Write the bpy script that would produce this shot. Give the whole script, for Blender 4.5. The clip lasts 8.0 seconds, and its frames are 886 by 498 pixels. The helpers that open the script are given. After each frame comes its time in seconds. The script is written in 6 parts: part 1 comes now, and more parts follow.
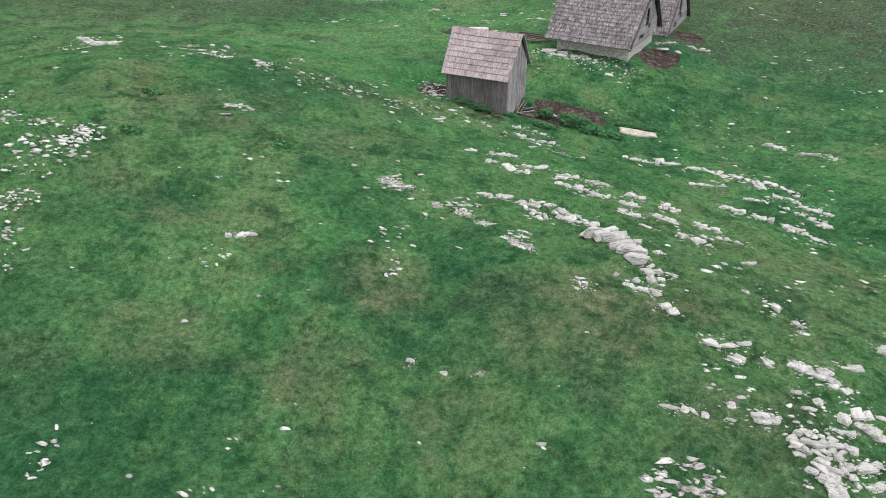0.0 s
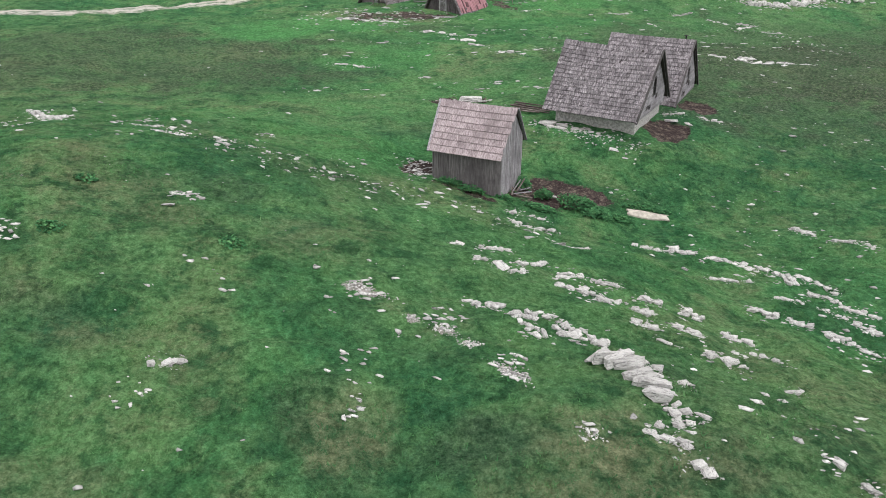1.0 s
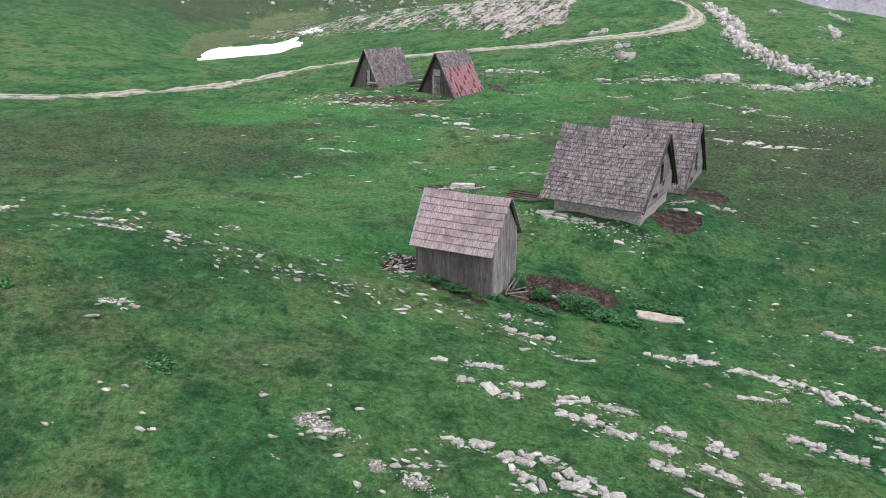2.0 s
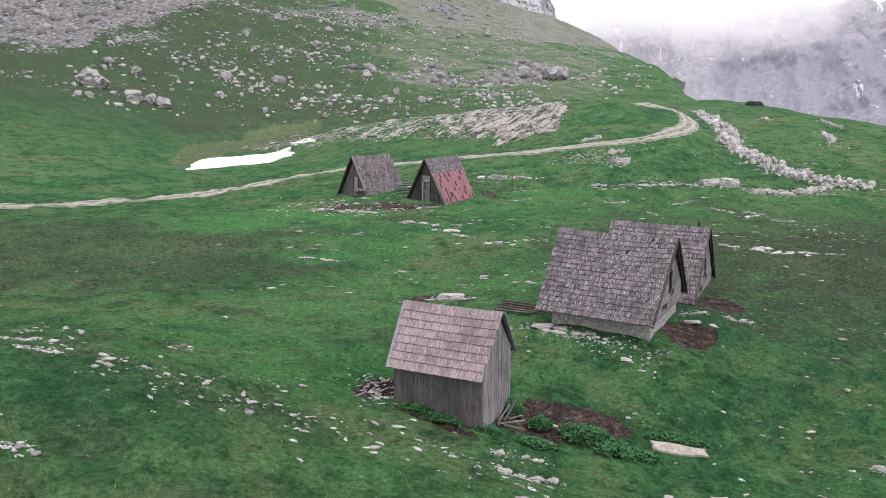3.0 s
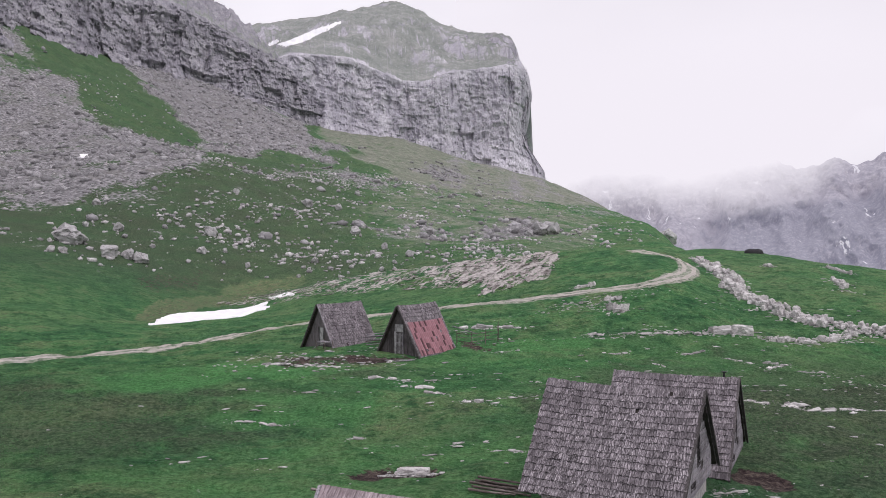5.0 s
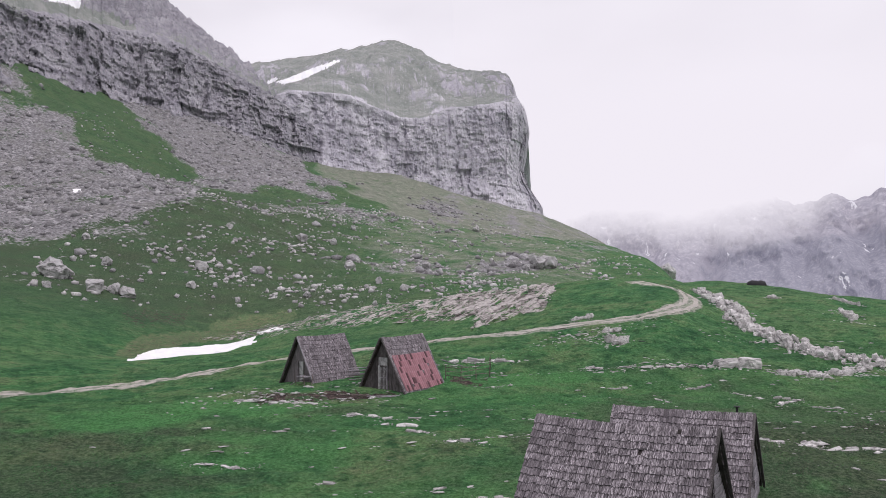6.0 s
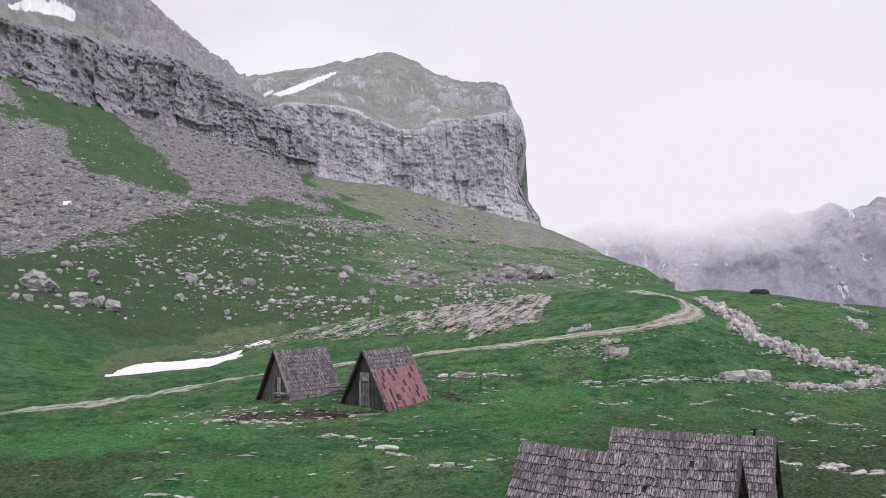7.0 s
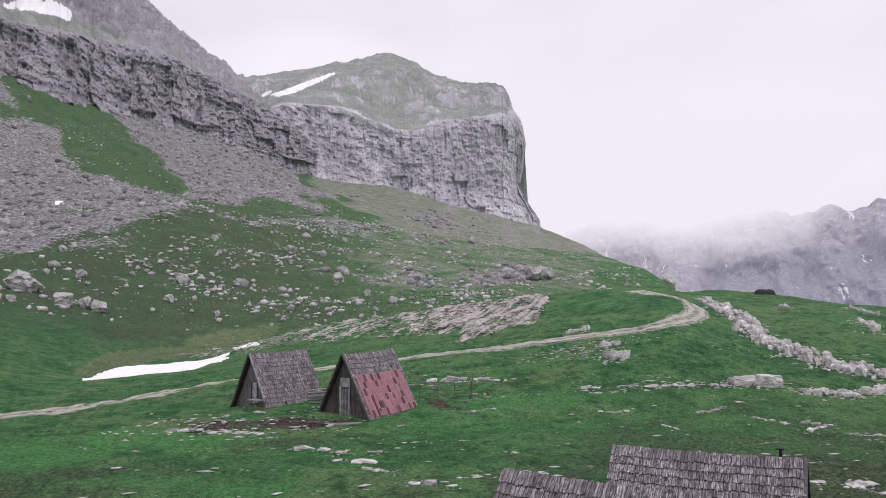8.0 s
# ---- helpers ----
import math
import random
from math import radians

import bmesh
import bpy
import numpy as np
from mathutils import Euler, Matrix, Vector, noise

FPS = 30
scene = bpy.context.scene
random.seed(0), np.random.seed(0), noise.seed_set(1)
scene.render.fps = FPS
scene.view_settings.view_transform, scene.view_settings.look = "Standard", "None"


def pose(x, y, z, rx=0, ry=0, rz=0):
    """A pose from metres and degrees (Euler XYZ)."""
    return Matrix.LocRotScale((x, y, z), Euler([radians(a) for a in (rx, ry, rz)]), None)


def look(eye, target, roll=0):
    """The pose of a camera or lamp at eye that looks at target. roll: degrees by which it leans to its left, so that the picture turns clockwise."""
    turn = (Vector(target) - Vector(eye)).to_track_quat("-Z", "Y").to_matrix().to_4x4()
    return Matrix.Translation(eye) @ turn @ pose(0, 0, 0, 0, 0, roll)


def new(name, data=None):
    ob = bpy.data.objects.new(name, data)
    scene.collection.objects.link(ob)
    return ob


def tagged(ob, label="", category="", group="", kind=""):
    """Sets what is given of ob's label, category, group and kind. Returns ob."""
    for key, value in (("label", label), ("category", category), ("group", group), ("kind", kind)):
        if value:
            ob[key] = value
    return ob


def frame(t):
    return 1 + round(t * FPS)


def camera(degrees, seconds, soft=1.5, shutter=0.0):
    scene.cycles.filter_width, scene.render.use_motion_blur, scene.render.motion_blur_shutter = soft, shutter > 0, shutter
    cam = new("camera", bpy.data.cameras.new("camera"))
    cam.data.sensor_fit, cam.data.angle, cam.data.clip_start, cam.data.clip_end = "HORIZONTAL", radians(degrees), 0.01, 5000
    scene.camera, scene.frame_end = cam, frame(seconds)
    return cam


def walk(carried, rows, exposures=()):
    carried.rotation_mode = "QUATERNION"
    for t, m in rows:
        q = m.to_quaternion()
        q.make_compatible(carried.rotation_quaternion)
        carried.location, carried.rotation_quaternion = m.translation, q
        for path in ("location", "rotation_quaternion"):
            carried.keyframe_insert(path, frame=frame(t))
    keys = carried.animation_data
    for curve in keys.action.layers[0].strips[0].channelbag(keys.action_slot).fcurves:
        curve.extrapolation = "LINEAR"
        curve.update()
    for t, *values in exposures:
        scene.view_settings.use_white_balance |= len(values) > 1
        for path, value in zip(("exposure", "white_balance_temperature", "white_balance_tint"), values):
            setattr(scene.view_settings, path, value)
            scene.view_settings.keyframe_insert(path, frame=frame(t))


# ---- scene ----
cam = camera(60.1, 8.0, soft=0.9)
PATH = [
    (0, (-0.002, -0.126, 16.345), (0.014, 1.598, 15.332), 0.4),
    (0.5, (0.429, 2.614, 16.014), (0.441, 4.368, 15.052), 0.3),
    (1, (0.843, 5.568, 15.568), (0.856, 7.363, 14.685), 0.3),
    (1.5, (1.222, 7.955, 15.175), (1.233, 9.787, 14.375), 0.3),
    (2.8, (2.206, 14.121, 13.697), (2.22, 16.064, 13.224), -0.0),
    (3, (2.281, 14.878, 13.533), (2.3, 16.834, 13.114), -0.1),
    (3.5, (2.604, 16.971, 13.094), (2.628, 18.948, 12.791), -0.2),
    (4, (3.124, 19.439, 12.529), (3.151, 21.431, 12.349), -0.3),
    (4.5, (3.624, 21.564, 12.033), (3.653, 23.561, 11.942), -0.5),
    (5, (4.221, 23.977, 11.49), (4.253, 25.976, 11.483), -0.6),
    (6.5, (5.801, 30.114, 10.518), (5.84, 32.111, 10.627), -0.9),
    (7, (6.348, 32.359, 10.448), (6.389, 34.355, 10.568), -1.1),
    (7.5, (6.819, 34.331, 10.372), (6.861, 36.326, 10.494), -1.1),
    (8, (7.348, 36.741, 10.247), (7.39, 38.736, 10.371), -1.1),
]
walk(cam, [(t, look(eye, target, roll)) for t, eye, target, roll in PATH],
     exposures=[(0, 0.31, 6500, 6), (1.5, 0.17, 6500, 9), (3.5, -0.13, 6440, 17), (4.2, -0.30, 6400, 18), (5.0, -0.37, 6370, 19), (6.5, -0.39, 6360, 19), (8.0, -0.39, 6360, 19)])

# ================= light: an overcast mountain day =================
world = bpy.data.worlds.new("overcast_sky")
scene.world = world
world.use_nodes = True
wt = world.node_tree
wt.nodes.clear()
w_out = wt.nodes.new("ShaderNodeOutputWorld")
w_bg = wt.nodes.new("ShaderNodeBackground")
w_sky = wt.nodes.new("ShaderNodeTexSky")
w_sky.sky_type = 'NISHITA'
w_sky.sun_disc = False
w_sky.sun_elevation = radians(52)
w_sky.sun_rotation = radians(150)
w_tc = wt.nodes.new("ShaderNodeTexCoord")
w_map = wt.nodes.new("ShaderNodeMapping")
w_map.inputs["Scale"].default_value = (1.0, 1.0, 2.6)
w_noise = wt.nodes.new("ShaderNodeTexNoise")
w_noise.inputs["Scale"].default_value = 1.9
w_noise.inputs["Detail"].default_value = 5
w_noise.inputs["Roughness"].default_value = 0.45
w_ramp = wt.nodes.new("ShaderNodeValToRGB")
w_ramp.color_ramp.elements[0].position = 0.3
w_ramp.color_ramp.elements[0].color = (9.6, 9.5, 9.75, 1)
w_ramp.color_ramp.elements[1].position = 0.62
w_ramp.color_ramp.elements[1].color = (12.3, 12.25, 12.4, 1)
w_mix = wt.nodes.new("ShaderNodeMix")
w_mix.data_type = 'RGBA'
w_mix.inputs[0].default_value = 0.96
wt.links.new(w_tc.outputs["Generated"], w_map.inputs[0])
wt.links.new(w_map.outputs[0], w_noise.inputs["Vector"])
wt.links.new(w_noise.outputs[0], w_ramp.inputs[0])
wt.links.new(w_sky.outputs[0], w_mix.inputs[6])
wt.links.new(w_ramp.outputs[0], w_mix.inputs[7])
wt.links.new(w_mix.outputs[2], w_bg.inputs[0])
w_bg.inputs[1].default_value = 0.1
wt.links.new(w_bg.outputs[0], w_out.inputs[0])

sun_data = bpy.data.lights.new("sun", 'SUN')
sun_data.energy = 1.5
sun_data.angle = radians(35)
sun_data.color = (1.0, 0.97, 0.94)
sun = new("sun", sun_data)
sun.matrix_world = look((30, -40, 90), (0, 0, 0))

# ================= terrain =================
# TERRAIN BEGIN


def lattice(ix, iy, seed):
    h = (ix.astype(np.int64) * 374761393 + iy.astype(np.int64) * 668265263 + seed * 1442695041) & 0xFFFFFFFF
    h = ((h ^ (h >> 13)) * 1274126177) & 0xFFFFFFFF
    h = h ^ (h >> 16)
    return (h & 0xFFFF) / 32767.5 - 1.0


def vnoise(x, y, seed=0):
    ix, iy = np.floor(x), np.floor(y)
    fx, fy = x - ix, y - iy
    fx, fy = fx * fx * (3 - 2 * fx), fy * fy * (3 - 2 * fy)
    a, b = lattice(ix, iy, seed), lattice(ix + 1, iy, seed)
    c, d = lattice(ix, iy + 1, seed), lattice(ix + 1, iy + 1, seed)
    return (a * (1 - fx) + b * fx) * (1 - fy) + (c * (1 - fx) + d * fx) * fy


def fbm(x, y, octaves=4, seed=0, gain=0.5):
    s, amp = 0.0, 1.0
    for o in range(octaves):
        s = s + amp * vnoise(x * 2.03 ** o + 17.3 * o, y * 2.03 ** o - 9.1 * o, seed + o)
        amp *= gain
    return s


def step(a, b, v):
    q = np.clip((v - a) / (b - a), 0, 1)
    return q * q * (3 - 2 * q)


# knolls of the pasture: x, y, radius, height
KNOLLS = [(-15, 38, 12, 2.8), (-2, 29, 9, 1.07), (9, 21, 8, 1.46), (12, 43, 7, -1.55), (22, 45, 10, -1.65), (28, 62, 12, -0.1),
          (-20, 70, 14, -1.34), (0, 65, 12, -1.07), (3, 47, 7, -0.7), (12, 54, 7, 0.87), (18, 31, 9, -1.25), (-8, 15, 10, -0.55),
          (5, 85, 14, -0.38), (13.4, 50.9, 2.6, 0.34), (27, 75, 12, -0.07), (-30, 20, 16, 3.6)]
HUB = (7.35, 36.74)
RAYS = []


def mountain_side(bearing, *profile):
    """Bearing in degrees from straight ahead, right positive; then pairs of distance and height."""
    RAYS.append((bearing, [p[0] for p in profile], [p[1] for p in profile]))


mountain_side(-60, (60, 2), (120, 6), (300, 50), (600, 190), (900, 330), (1500, 420), (3000, 200))
mountain_side(-31.2, (60, 0.8), (90, 1), (115, 2.5), (190, 14.6), (260, 26), (395, 57), (610, 196), (700, 205), (1400, 240), (3000, 150))
mountain_side(-24.6, (60, 1), (90, 0.7), (125, -0.6), (150, 4), (200, 14), (300, 41), (400, 70), (560, 134), (690, 186), (800, 195), (1400, 220), (3000, 150))
mountain_side(-17.0, (60, 1.4), (100, 1), (152, -0.9), (168, 1), (231, 20), (320, 50), (380, 52), (480, 72), (600, 112), (750, 171), (900, 180), (1400, 200), (3000, 150))
mountain_side(-9.0, (55, 2), (95, 2.8), (125, 4.2), (150, 5.2), (172, 3), (205, 8), (264, 22), (350, 39), (450, 61), (830, 149), (950, 155), (1400, 170), (3000, 120))
mountain_side(0.2, (55, 2.1), (80, 4), (112, 6.4), (132, 8.3), (165, 5.5), (250, 14), (350, 30), (500, 52), (905, 126), (1000, 130), (1500, 120), (3000, 80))
mountain_side(7.0, (55, 2.1), (80, 5), (103, 7.9), (125, 10.3), (165, 8), (280, 17), (400, 30), (600, 54), (965, 104), (1040, 100), (1300, 40), (3000, -60))
mountain_side(12.8, (55, 2.2), (80, 5.8), (95, 8), (118, 11.3), (160, 9.2), (220, 9.4), (300, 14), (450, 25), (700, 46), (880, 59), (1000, 36), (1300, -40), (3000, -100))
mountain_side(15.2, (55, 2.25), (78, 6), (92, 8.2), (115, 11.3), (150, 9.2), (195, 9), (300, 16), (450, 27), (650, 35), (760, 38), (900, 14), (1200, -40), (3000, -110))
mountain_side(17.4, (55, 2.3), (75, 6.2), (88, 8.4), (113, 11.2), (145, 9.2), (170, 8.6), (300, 15), (450, 24), (560, 13), (900, -60), (3000, -120))
mountain_side(21.0, (45, 1.0), (60, 2.6), (90, 6), (130, 9.4), (150, 10.8), (200, 7), (300, -8), (600, -70), (3000, -120))
mountain_side(24.8, (45, 0.8), (60, 2.2), (80, 3.6), (110, 7.2), (140, 9.9), (180, 5), (280, -20), (600, -80), (3000, -120))
mountain_side(31.0, (45, 0.2), (60, 0.9), (80, 2.8), (103, 5.6), (130, 7.8), (170, 2), (260, -30), (600, -80), (3000, -120))
mountain_side(60, (60, -2), (120, -3), (300, -30), (900, -90), (3000, -120))

GRID_B = np.linspace(-60, 60, 241)
GRID_L = np.linspace(math.log(30), math.log(3500), 320)
_cols = np.array([np.interp(np.exp(GRID_L), d, z) for _, d, z in RAYS])
_bear = np.array([b for b, _, _ in RAYS])
GRID_Z = np.array([np.interp(GRID_B, _bear, _cols[:, i]) for i in range(len(GRID_L))]).T


def soften(a, n, axis):
    k = np.hanning(n + 2)[1:-1]
    k /= k.sum()
    pad = [(0, 0), (0, 0)]
    pad[axis] = (n // 2, n // 2)
    return np.apply_along_axis(lambda v: np.convolve(v, k, "valid"), axis, np.pad(a, pad, mode="edge"))


GRID_Z = soften(soften(GRID_Z, 15, 0), 9, 1)


def valley(x, y):
    z = 1.04 - 0.95 * x / 30 + 0.69 * (y - 40) / 30
    z = np.clip(z, -3.5, 3.5)
    for a, b, r, h in KNOLLS:
        z = z + h * np.exp(-((x - a) ** 2 + (y - b) ** 2) / (r * r))
    return z


def broad(x, y):
    dx, dy = x - HUB[0], y - HUB[1]
    d = np.hypot(dx, dy)
    b = np.degrees(np.arctan2(dx, dy))
    fb = np.clip((b + 60) / 0.5, 0, 239.999)
    fl = np.clip((np.log(np.maximum(d, 31)) - GRID_L[0]) / (GRID_L[1] - GRID_L[0]), 0, 318.999)
    ib, il = fb.astype(int), fl.astype(int)
    fb, fl = fb - ib, fl - il
    far = (GRID_Z[ib, il] * (1 - fb) + GRID_Z[ib + 1, il] * fb) * (1 - fl) + (GRID_Z[ib, il + 1] * (1 - fb) + GRID_Z[ib + 1, il + 1] * fb) * fl
    w = step(48, 70, d) * step(100, 62, np.abs(b))
    far_away = step(120, 400, d)
    v = valley(x, y) * (1 - far_away) + 2 * far_away
    return v * (1 - w) + far * w


def height(x, y):
    """Height of the ground."""
    x, y = np.asarray(x, float), np.asarray(y, float)
    d = np.hypot(x - HUB[0], y - HUB[1])
    z = broad(x, y)
    rough = step(90, 260, d)
    calm = 1.0
    for a, b, r in ((3.0, 45.1, 2.6), (12.0, 55.1, 4.0), (16.5, 62.6, 4.2), (-4.8, 99.3, 3.0), (2.9, 94.0, 3.0)):
        calm = calm * (0.2 + 0.8 * step(r, r + 2.5, np.hypot(x - a, y - b)))
    z = z + calm * 0.2 * fbm(x / 5.0, y / 5.0, 3, 3) * (1 - step(150, 400, d))
    z = z + calm * 0.13 * fbm(x / 2.4, y / 1.2, 3, 7) * (1 - step(80, 160, d))
    z = z + 0.05 * fbm(x / 0.9, y / 0.9, 2, 9) * (1 - step(60, 140, d))
    z = z + rough * (1.6 * fbm(x / 28, y / 28, 4, 21) + 5.0 * step(350, 800, d) * fbm(x / 90, y / 90, 4, 31))
    return z


# TERRAIN END


# ================= small builders =================
def in_poly(x, y, poly):
    inside = np.zeros(np.shape(x), bool)
    n = len(poly)
    for i in range(n):
        (x0, y0), (x1, y1) = poly[i], poly[(i + 1) % n]
        if y0 == y1:
            continue
        c = ((y0 > y) != (y1 > y)) & (x < (x1 - x0) * (y - y0) / (y1 - y0) + x0)
        inside ^= c
    return inside


def line_gap(x, y, pts):
    """Distance to a polyline and the place along it."""
    best, along, run = np.full(np.shape(x), 1e9), np.zeros(np.shape(x)), 0.0
    for (x0, y0), (x1, y1) in zip(pts[:-1], pts[1:]):
        dx, dy = x1 - x0, y1 - y0
        ln = math.hypot(dx, dy)
        f = np.clip(((x - x0) * dx + (y - y0) * dy) / (ln * ln), 0, 1)
        d = np.hypot(x - x0 - f * dx, y - y0 - f * dy)
        hit = d < best
        best, along = np.where(hit, d, best), np.where(hit, run + f * ln, along)
        run += ln
    return best, along


def rounded(pts, times=3):
    for _ in range(times):
        out = [pts[0]]
        for (a, b), (c, d) in zip(pts[:-1], pts[1:]):
            out += [(0.75 * a + 0.25 * c, 0.75 * b + 0.25 * d), (0.25 * a + 0.75 * c, 0.25 * b + 0.75 * d)]
        pts = out + [pts[-1]]
    return pts


class Shape:
    """Collects vertices and faces for one mesh."""

    def __init__(self):
        self.v, self.f = [], []

    def add(self, verts, faces):
        n = len(self.v)
        self.v += [tuple(q) for q in verts]
        self.f += [tuple(i + n for i in q) for q in faces]
        return self

    def box(self, x0, x1, y0, y1, z0, z1, m=None, jig=0.0, taper=0.0):
        c = [Vector((x, y, z)) for z in (z0, z1) for y in (y0, y1) for x in (x0, x1)]
        if taper:
            for i in (1, 3, 5, 7):
                c[i].y = (y0 + y1) / 2 + (c[i].y - (y0 + y1) / 2) * (1 - taper)
                c[i].z = (z0 + z1) / 2 + (c[i].z - (z0 + z1) / 2) * (1 - taper)
        if jig:
            c = [p + Vector([random.uniform(-jig, jig) for _ in range(3)]) for p in c]
        if m is not None:
            c = [m @ p for p in c]
        return self.add(c, [(0, 2, 3, 1), (4, 5, 7, 6), (0, 1, 5, 4), (2, 6, 7, 3), (0, 4, 6, 2), (1, 3, 7, 5)])

    def prism(self, outline, y0, y1):
        """Outline in x, z pushed from y0 to y1."""
        n = len(outline)
        self.add([(x, y0, z) for x, z in outline] + [(x, y1, z) for x, z in outline],
                 [tuple(range(n)), tuple(range(2 * n - 1, n - 1, -1))] + [(i, i + n, (i + 1) % n + n, (i + 1) % n) for i in range(n)])
        return self

    def mesh(self, name, smooth=False):
        me = bpy.data.meshes.new(name)
        me.from_pydata(self.v, [], self.f)
        if smooth:
            me.shade_smooth()
        me.update()
        return me


def part(name, shape, material, parent=None, label="", m=None, smooth=False):
    me = shape if isinstance(shape, bpy.types.Mesh) else shape.mesh(name, smooth)
    if material is not None and not me.materials:
        me.materials.append(material)
    ob = new(name, me)
    if parent is not None:
        ob.parent = parent
    if m is not None:
        ob.matrix_local = m
    if label:
        ob["label"] = label
    return ob


def thing(name, label, category, m=None, group="", kind=""):
    ob = new(name)
    ob.empty_display_size = 0.3
    if m is not None:
        ob.matrix_world = m
    return tagged(ob, label, category, group, kind)


# ================= materials =================
class Mat:
    """A node material written down in short calls."""

    def __init__(self, name, rough=0.9, spec=0.3):
        self.m = bpy.data.materials.new(name)
        self.m.use_nodes = True
        self.t = self.m.node_tree
        self.b = self.t.nodes["Principled BSDF"]
        self.b.inputs["Roughness"].default_value = rough
        self.b.inputs["Specular IOR Level"].default_value = spec
        self.pos = self.t.nodes.new("ShaderNodeTexCoord").outputs["Object"]

    def link(self, a, b):
        if isinstance(a, (int, float)):
            b.default_value = a
        elif isinstance(a, tuple):
            b.default_value = (*a, 1) if len(a) == 3 else a
        else:
            self.t.links.new(a, b)

    def noise(self, scale, detail=4, rough=0.5, stretch=None, vec=None, distort=0.0, turn=0.0):
        v = vec or self.pos
        if turn:
            mp = self.t.nodes.new("ShaderNodeMapping")
            mp.inputs["Rotation"].default_value = (0, 0, turn)
            self.t.links.new(v, mp.inputs[0])
            v = mp.outputs[0]
        if stretch:
            mp = self.t.nodes.new("ShaderNodeMapping")
            mp.inputs["Scale"].default_value = stretch
            self.t.links.new(v, mp.inputs[0])
            v = mp.outputs[0]
        n = self.t.nodes.new("ShaderNodeTexNoise")
        n.inputs["Scale"].default_value, n.inputs["Detail"].default_value, n.inputs["Roughness"].default_value = scale, detail, rough
        n.inputs["Distortion"].default_value = distort
        self.t.links.new(v, n.inputs["Vector"])
        return n.outputs[0]

    def cells(self, scale, stretch=None, feature='F1', out="Distance", rnd=1.0):
        v = self.pos
        if stretch:
            mp = self.t.nodes.new("ShaderNodeMapping")
            mp.inputs["Scale"].default_value = stretch
            self.t.links.new(v, mp.inputs[0])
            v = mp.outputs[0]
        n = self.t.nodes.new("ShaderNodeTexVoronoi")
        n.feature = feature
        n.inputs["Scale"].default_value = scale
        n.inputs["Randomness"].default_value = rnd
        self.t.links.new(v, n.inputs["Vector"])
        return n.outputs[out]

    def ramp(self, fac, *stops):
        n = self.t.nodes.new("ShaderNodeValToRGB")
        e = n.color_ramp.elements
        while len(e) < len(stops):
            e.new(0.5)
        for k, (p, c) in zip(e, stops):
            k.position = p
            k.color = (c, c, c, 1) if isinstance(c, (int, float)) else (*c, 1)
        self.link(fac, n.inputs[0])
        return n.outputs[0]

    def mix(self, fac, a, b, mode='MIX'):
        n = self.t.nodes.new("ShaderNodeMix")
        n.data_type, n.blend_type = 'RGBA', mode
        self.link(fac, n.inputs[0]), self.link(a, n.inputs[6]), self.link(b, n.inputs[7])
        return n.outputs[2]

    def math(self, op, a, b=0.0, clamp=False):
        n = self.t.nodes.new("ShaderNodeMath")
        n.operation, n.use_clamp = op, clamp
        self.link(a, n.inputs[0]), self.link(b, n.inputs[1])
        return n.outputs[0]

    def attr(self, name):
        n = self.t.nodes.new("ShaderNodeAttribute")
        n.attribute_name = name
        return n.outputs["Fac"]

    def where(self, name, mask):
        """The mask, kept to ground that has some of the named cover."""
        return self.math('MULTIPLY', mask, self.ramp(self.attr(name), (0.0, 0.0), (0.1, 1.0)))

    def piece(self):
        return self.t.nodes.new("ShaderNodeObjectInfo").outputs["Random"]

    def island(self):
        return self.t.nodes.new("ShaderNodeNewGeometry").outputs["Random Per Island"]

    def shift(self):
        """Each piece takes its own stretch of the pattern."""
        c = self.t.nodes.new("ShaderNodeCombineXYZ")
        r = self.piece()
        self.link(self.math('MULTIPLY', r, 61.0), c.inputs[0]), self.link(self.math('MULTIPLY', r, 37.0), c.inputs[1]), self.link(self.math('MULTIPLY', r, 23.0), c.inputs[2])
        n = self.t.nodes.new("ShaderNodeVectorMath")
        self.t.links.new(self.pos, n.inputs[0]), self.t.links.new(c.outputs[0], n.inputs[1])
        self.pos = n.outputs[0]

    def up(self):
        s = self.t.nodes.new("ShaderNodeSeparateXYZ")
        self.t.links.new(self.t.nodes.new("ShaderNodeNewGeometry").outputs["Normal"], s.inputs[0])
        return s.outputs[2]

    def done(self, colour, bump=None, strength=0.5, distance=0.02, rough=None):
        self.link(colour, self.b.inputs["Base Color"])
        if rough is not None:
            self.link(rough, self.b.inputs["Roughness"])
        if bump is not None:
            n = self.t.nodes.new("ShaderNodeBump")
            n.inputs["Strength"].default_value, n.inputs["Distance"].default_value = strength, distance
            self.link(bump, n.inputs["Height"])
            self.t.links.new(n.outputs[0], self.b.inputs["Normal"])
        return self.m


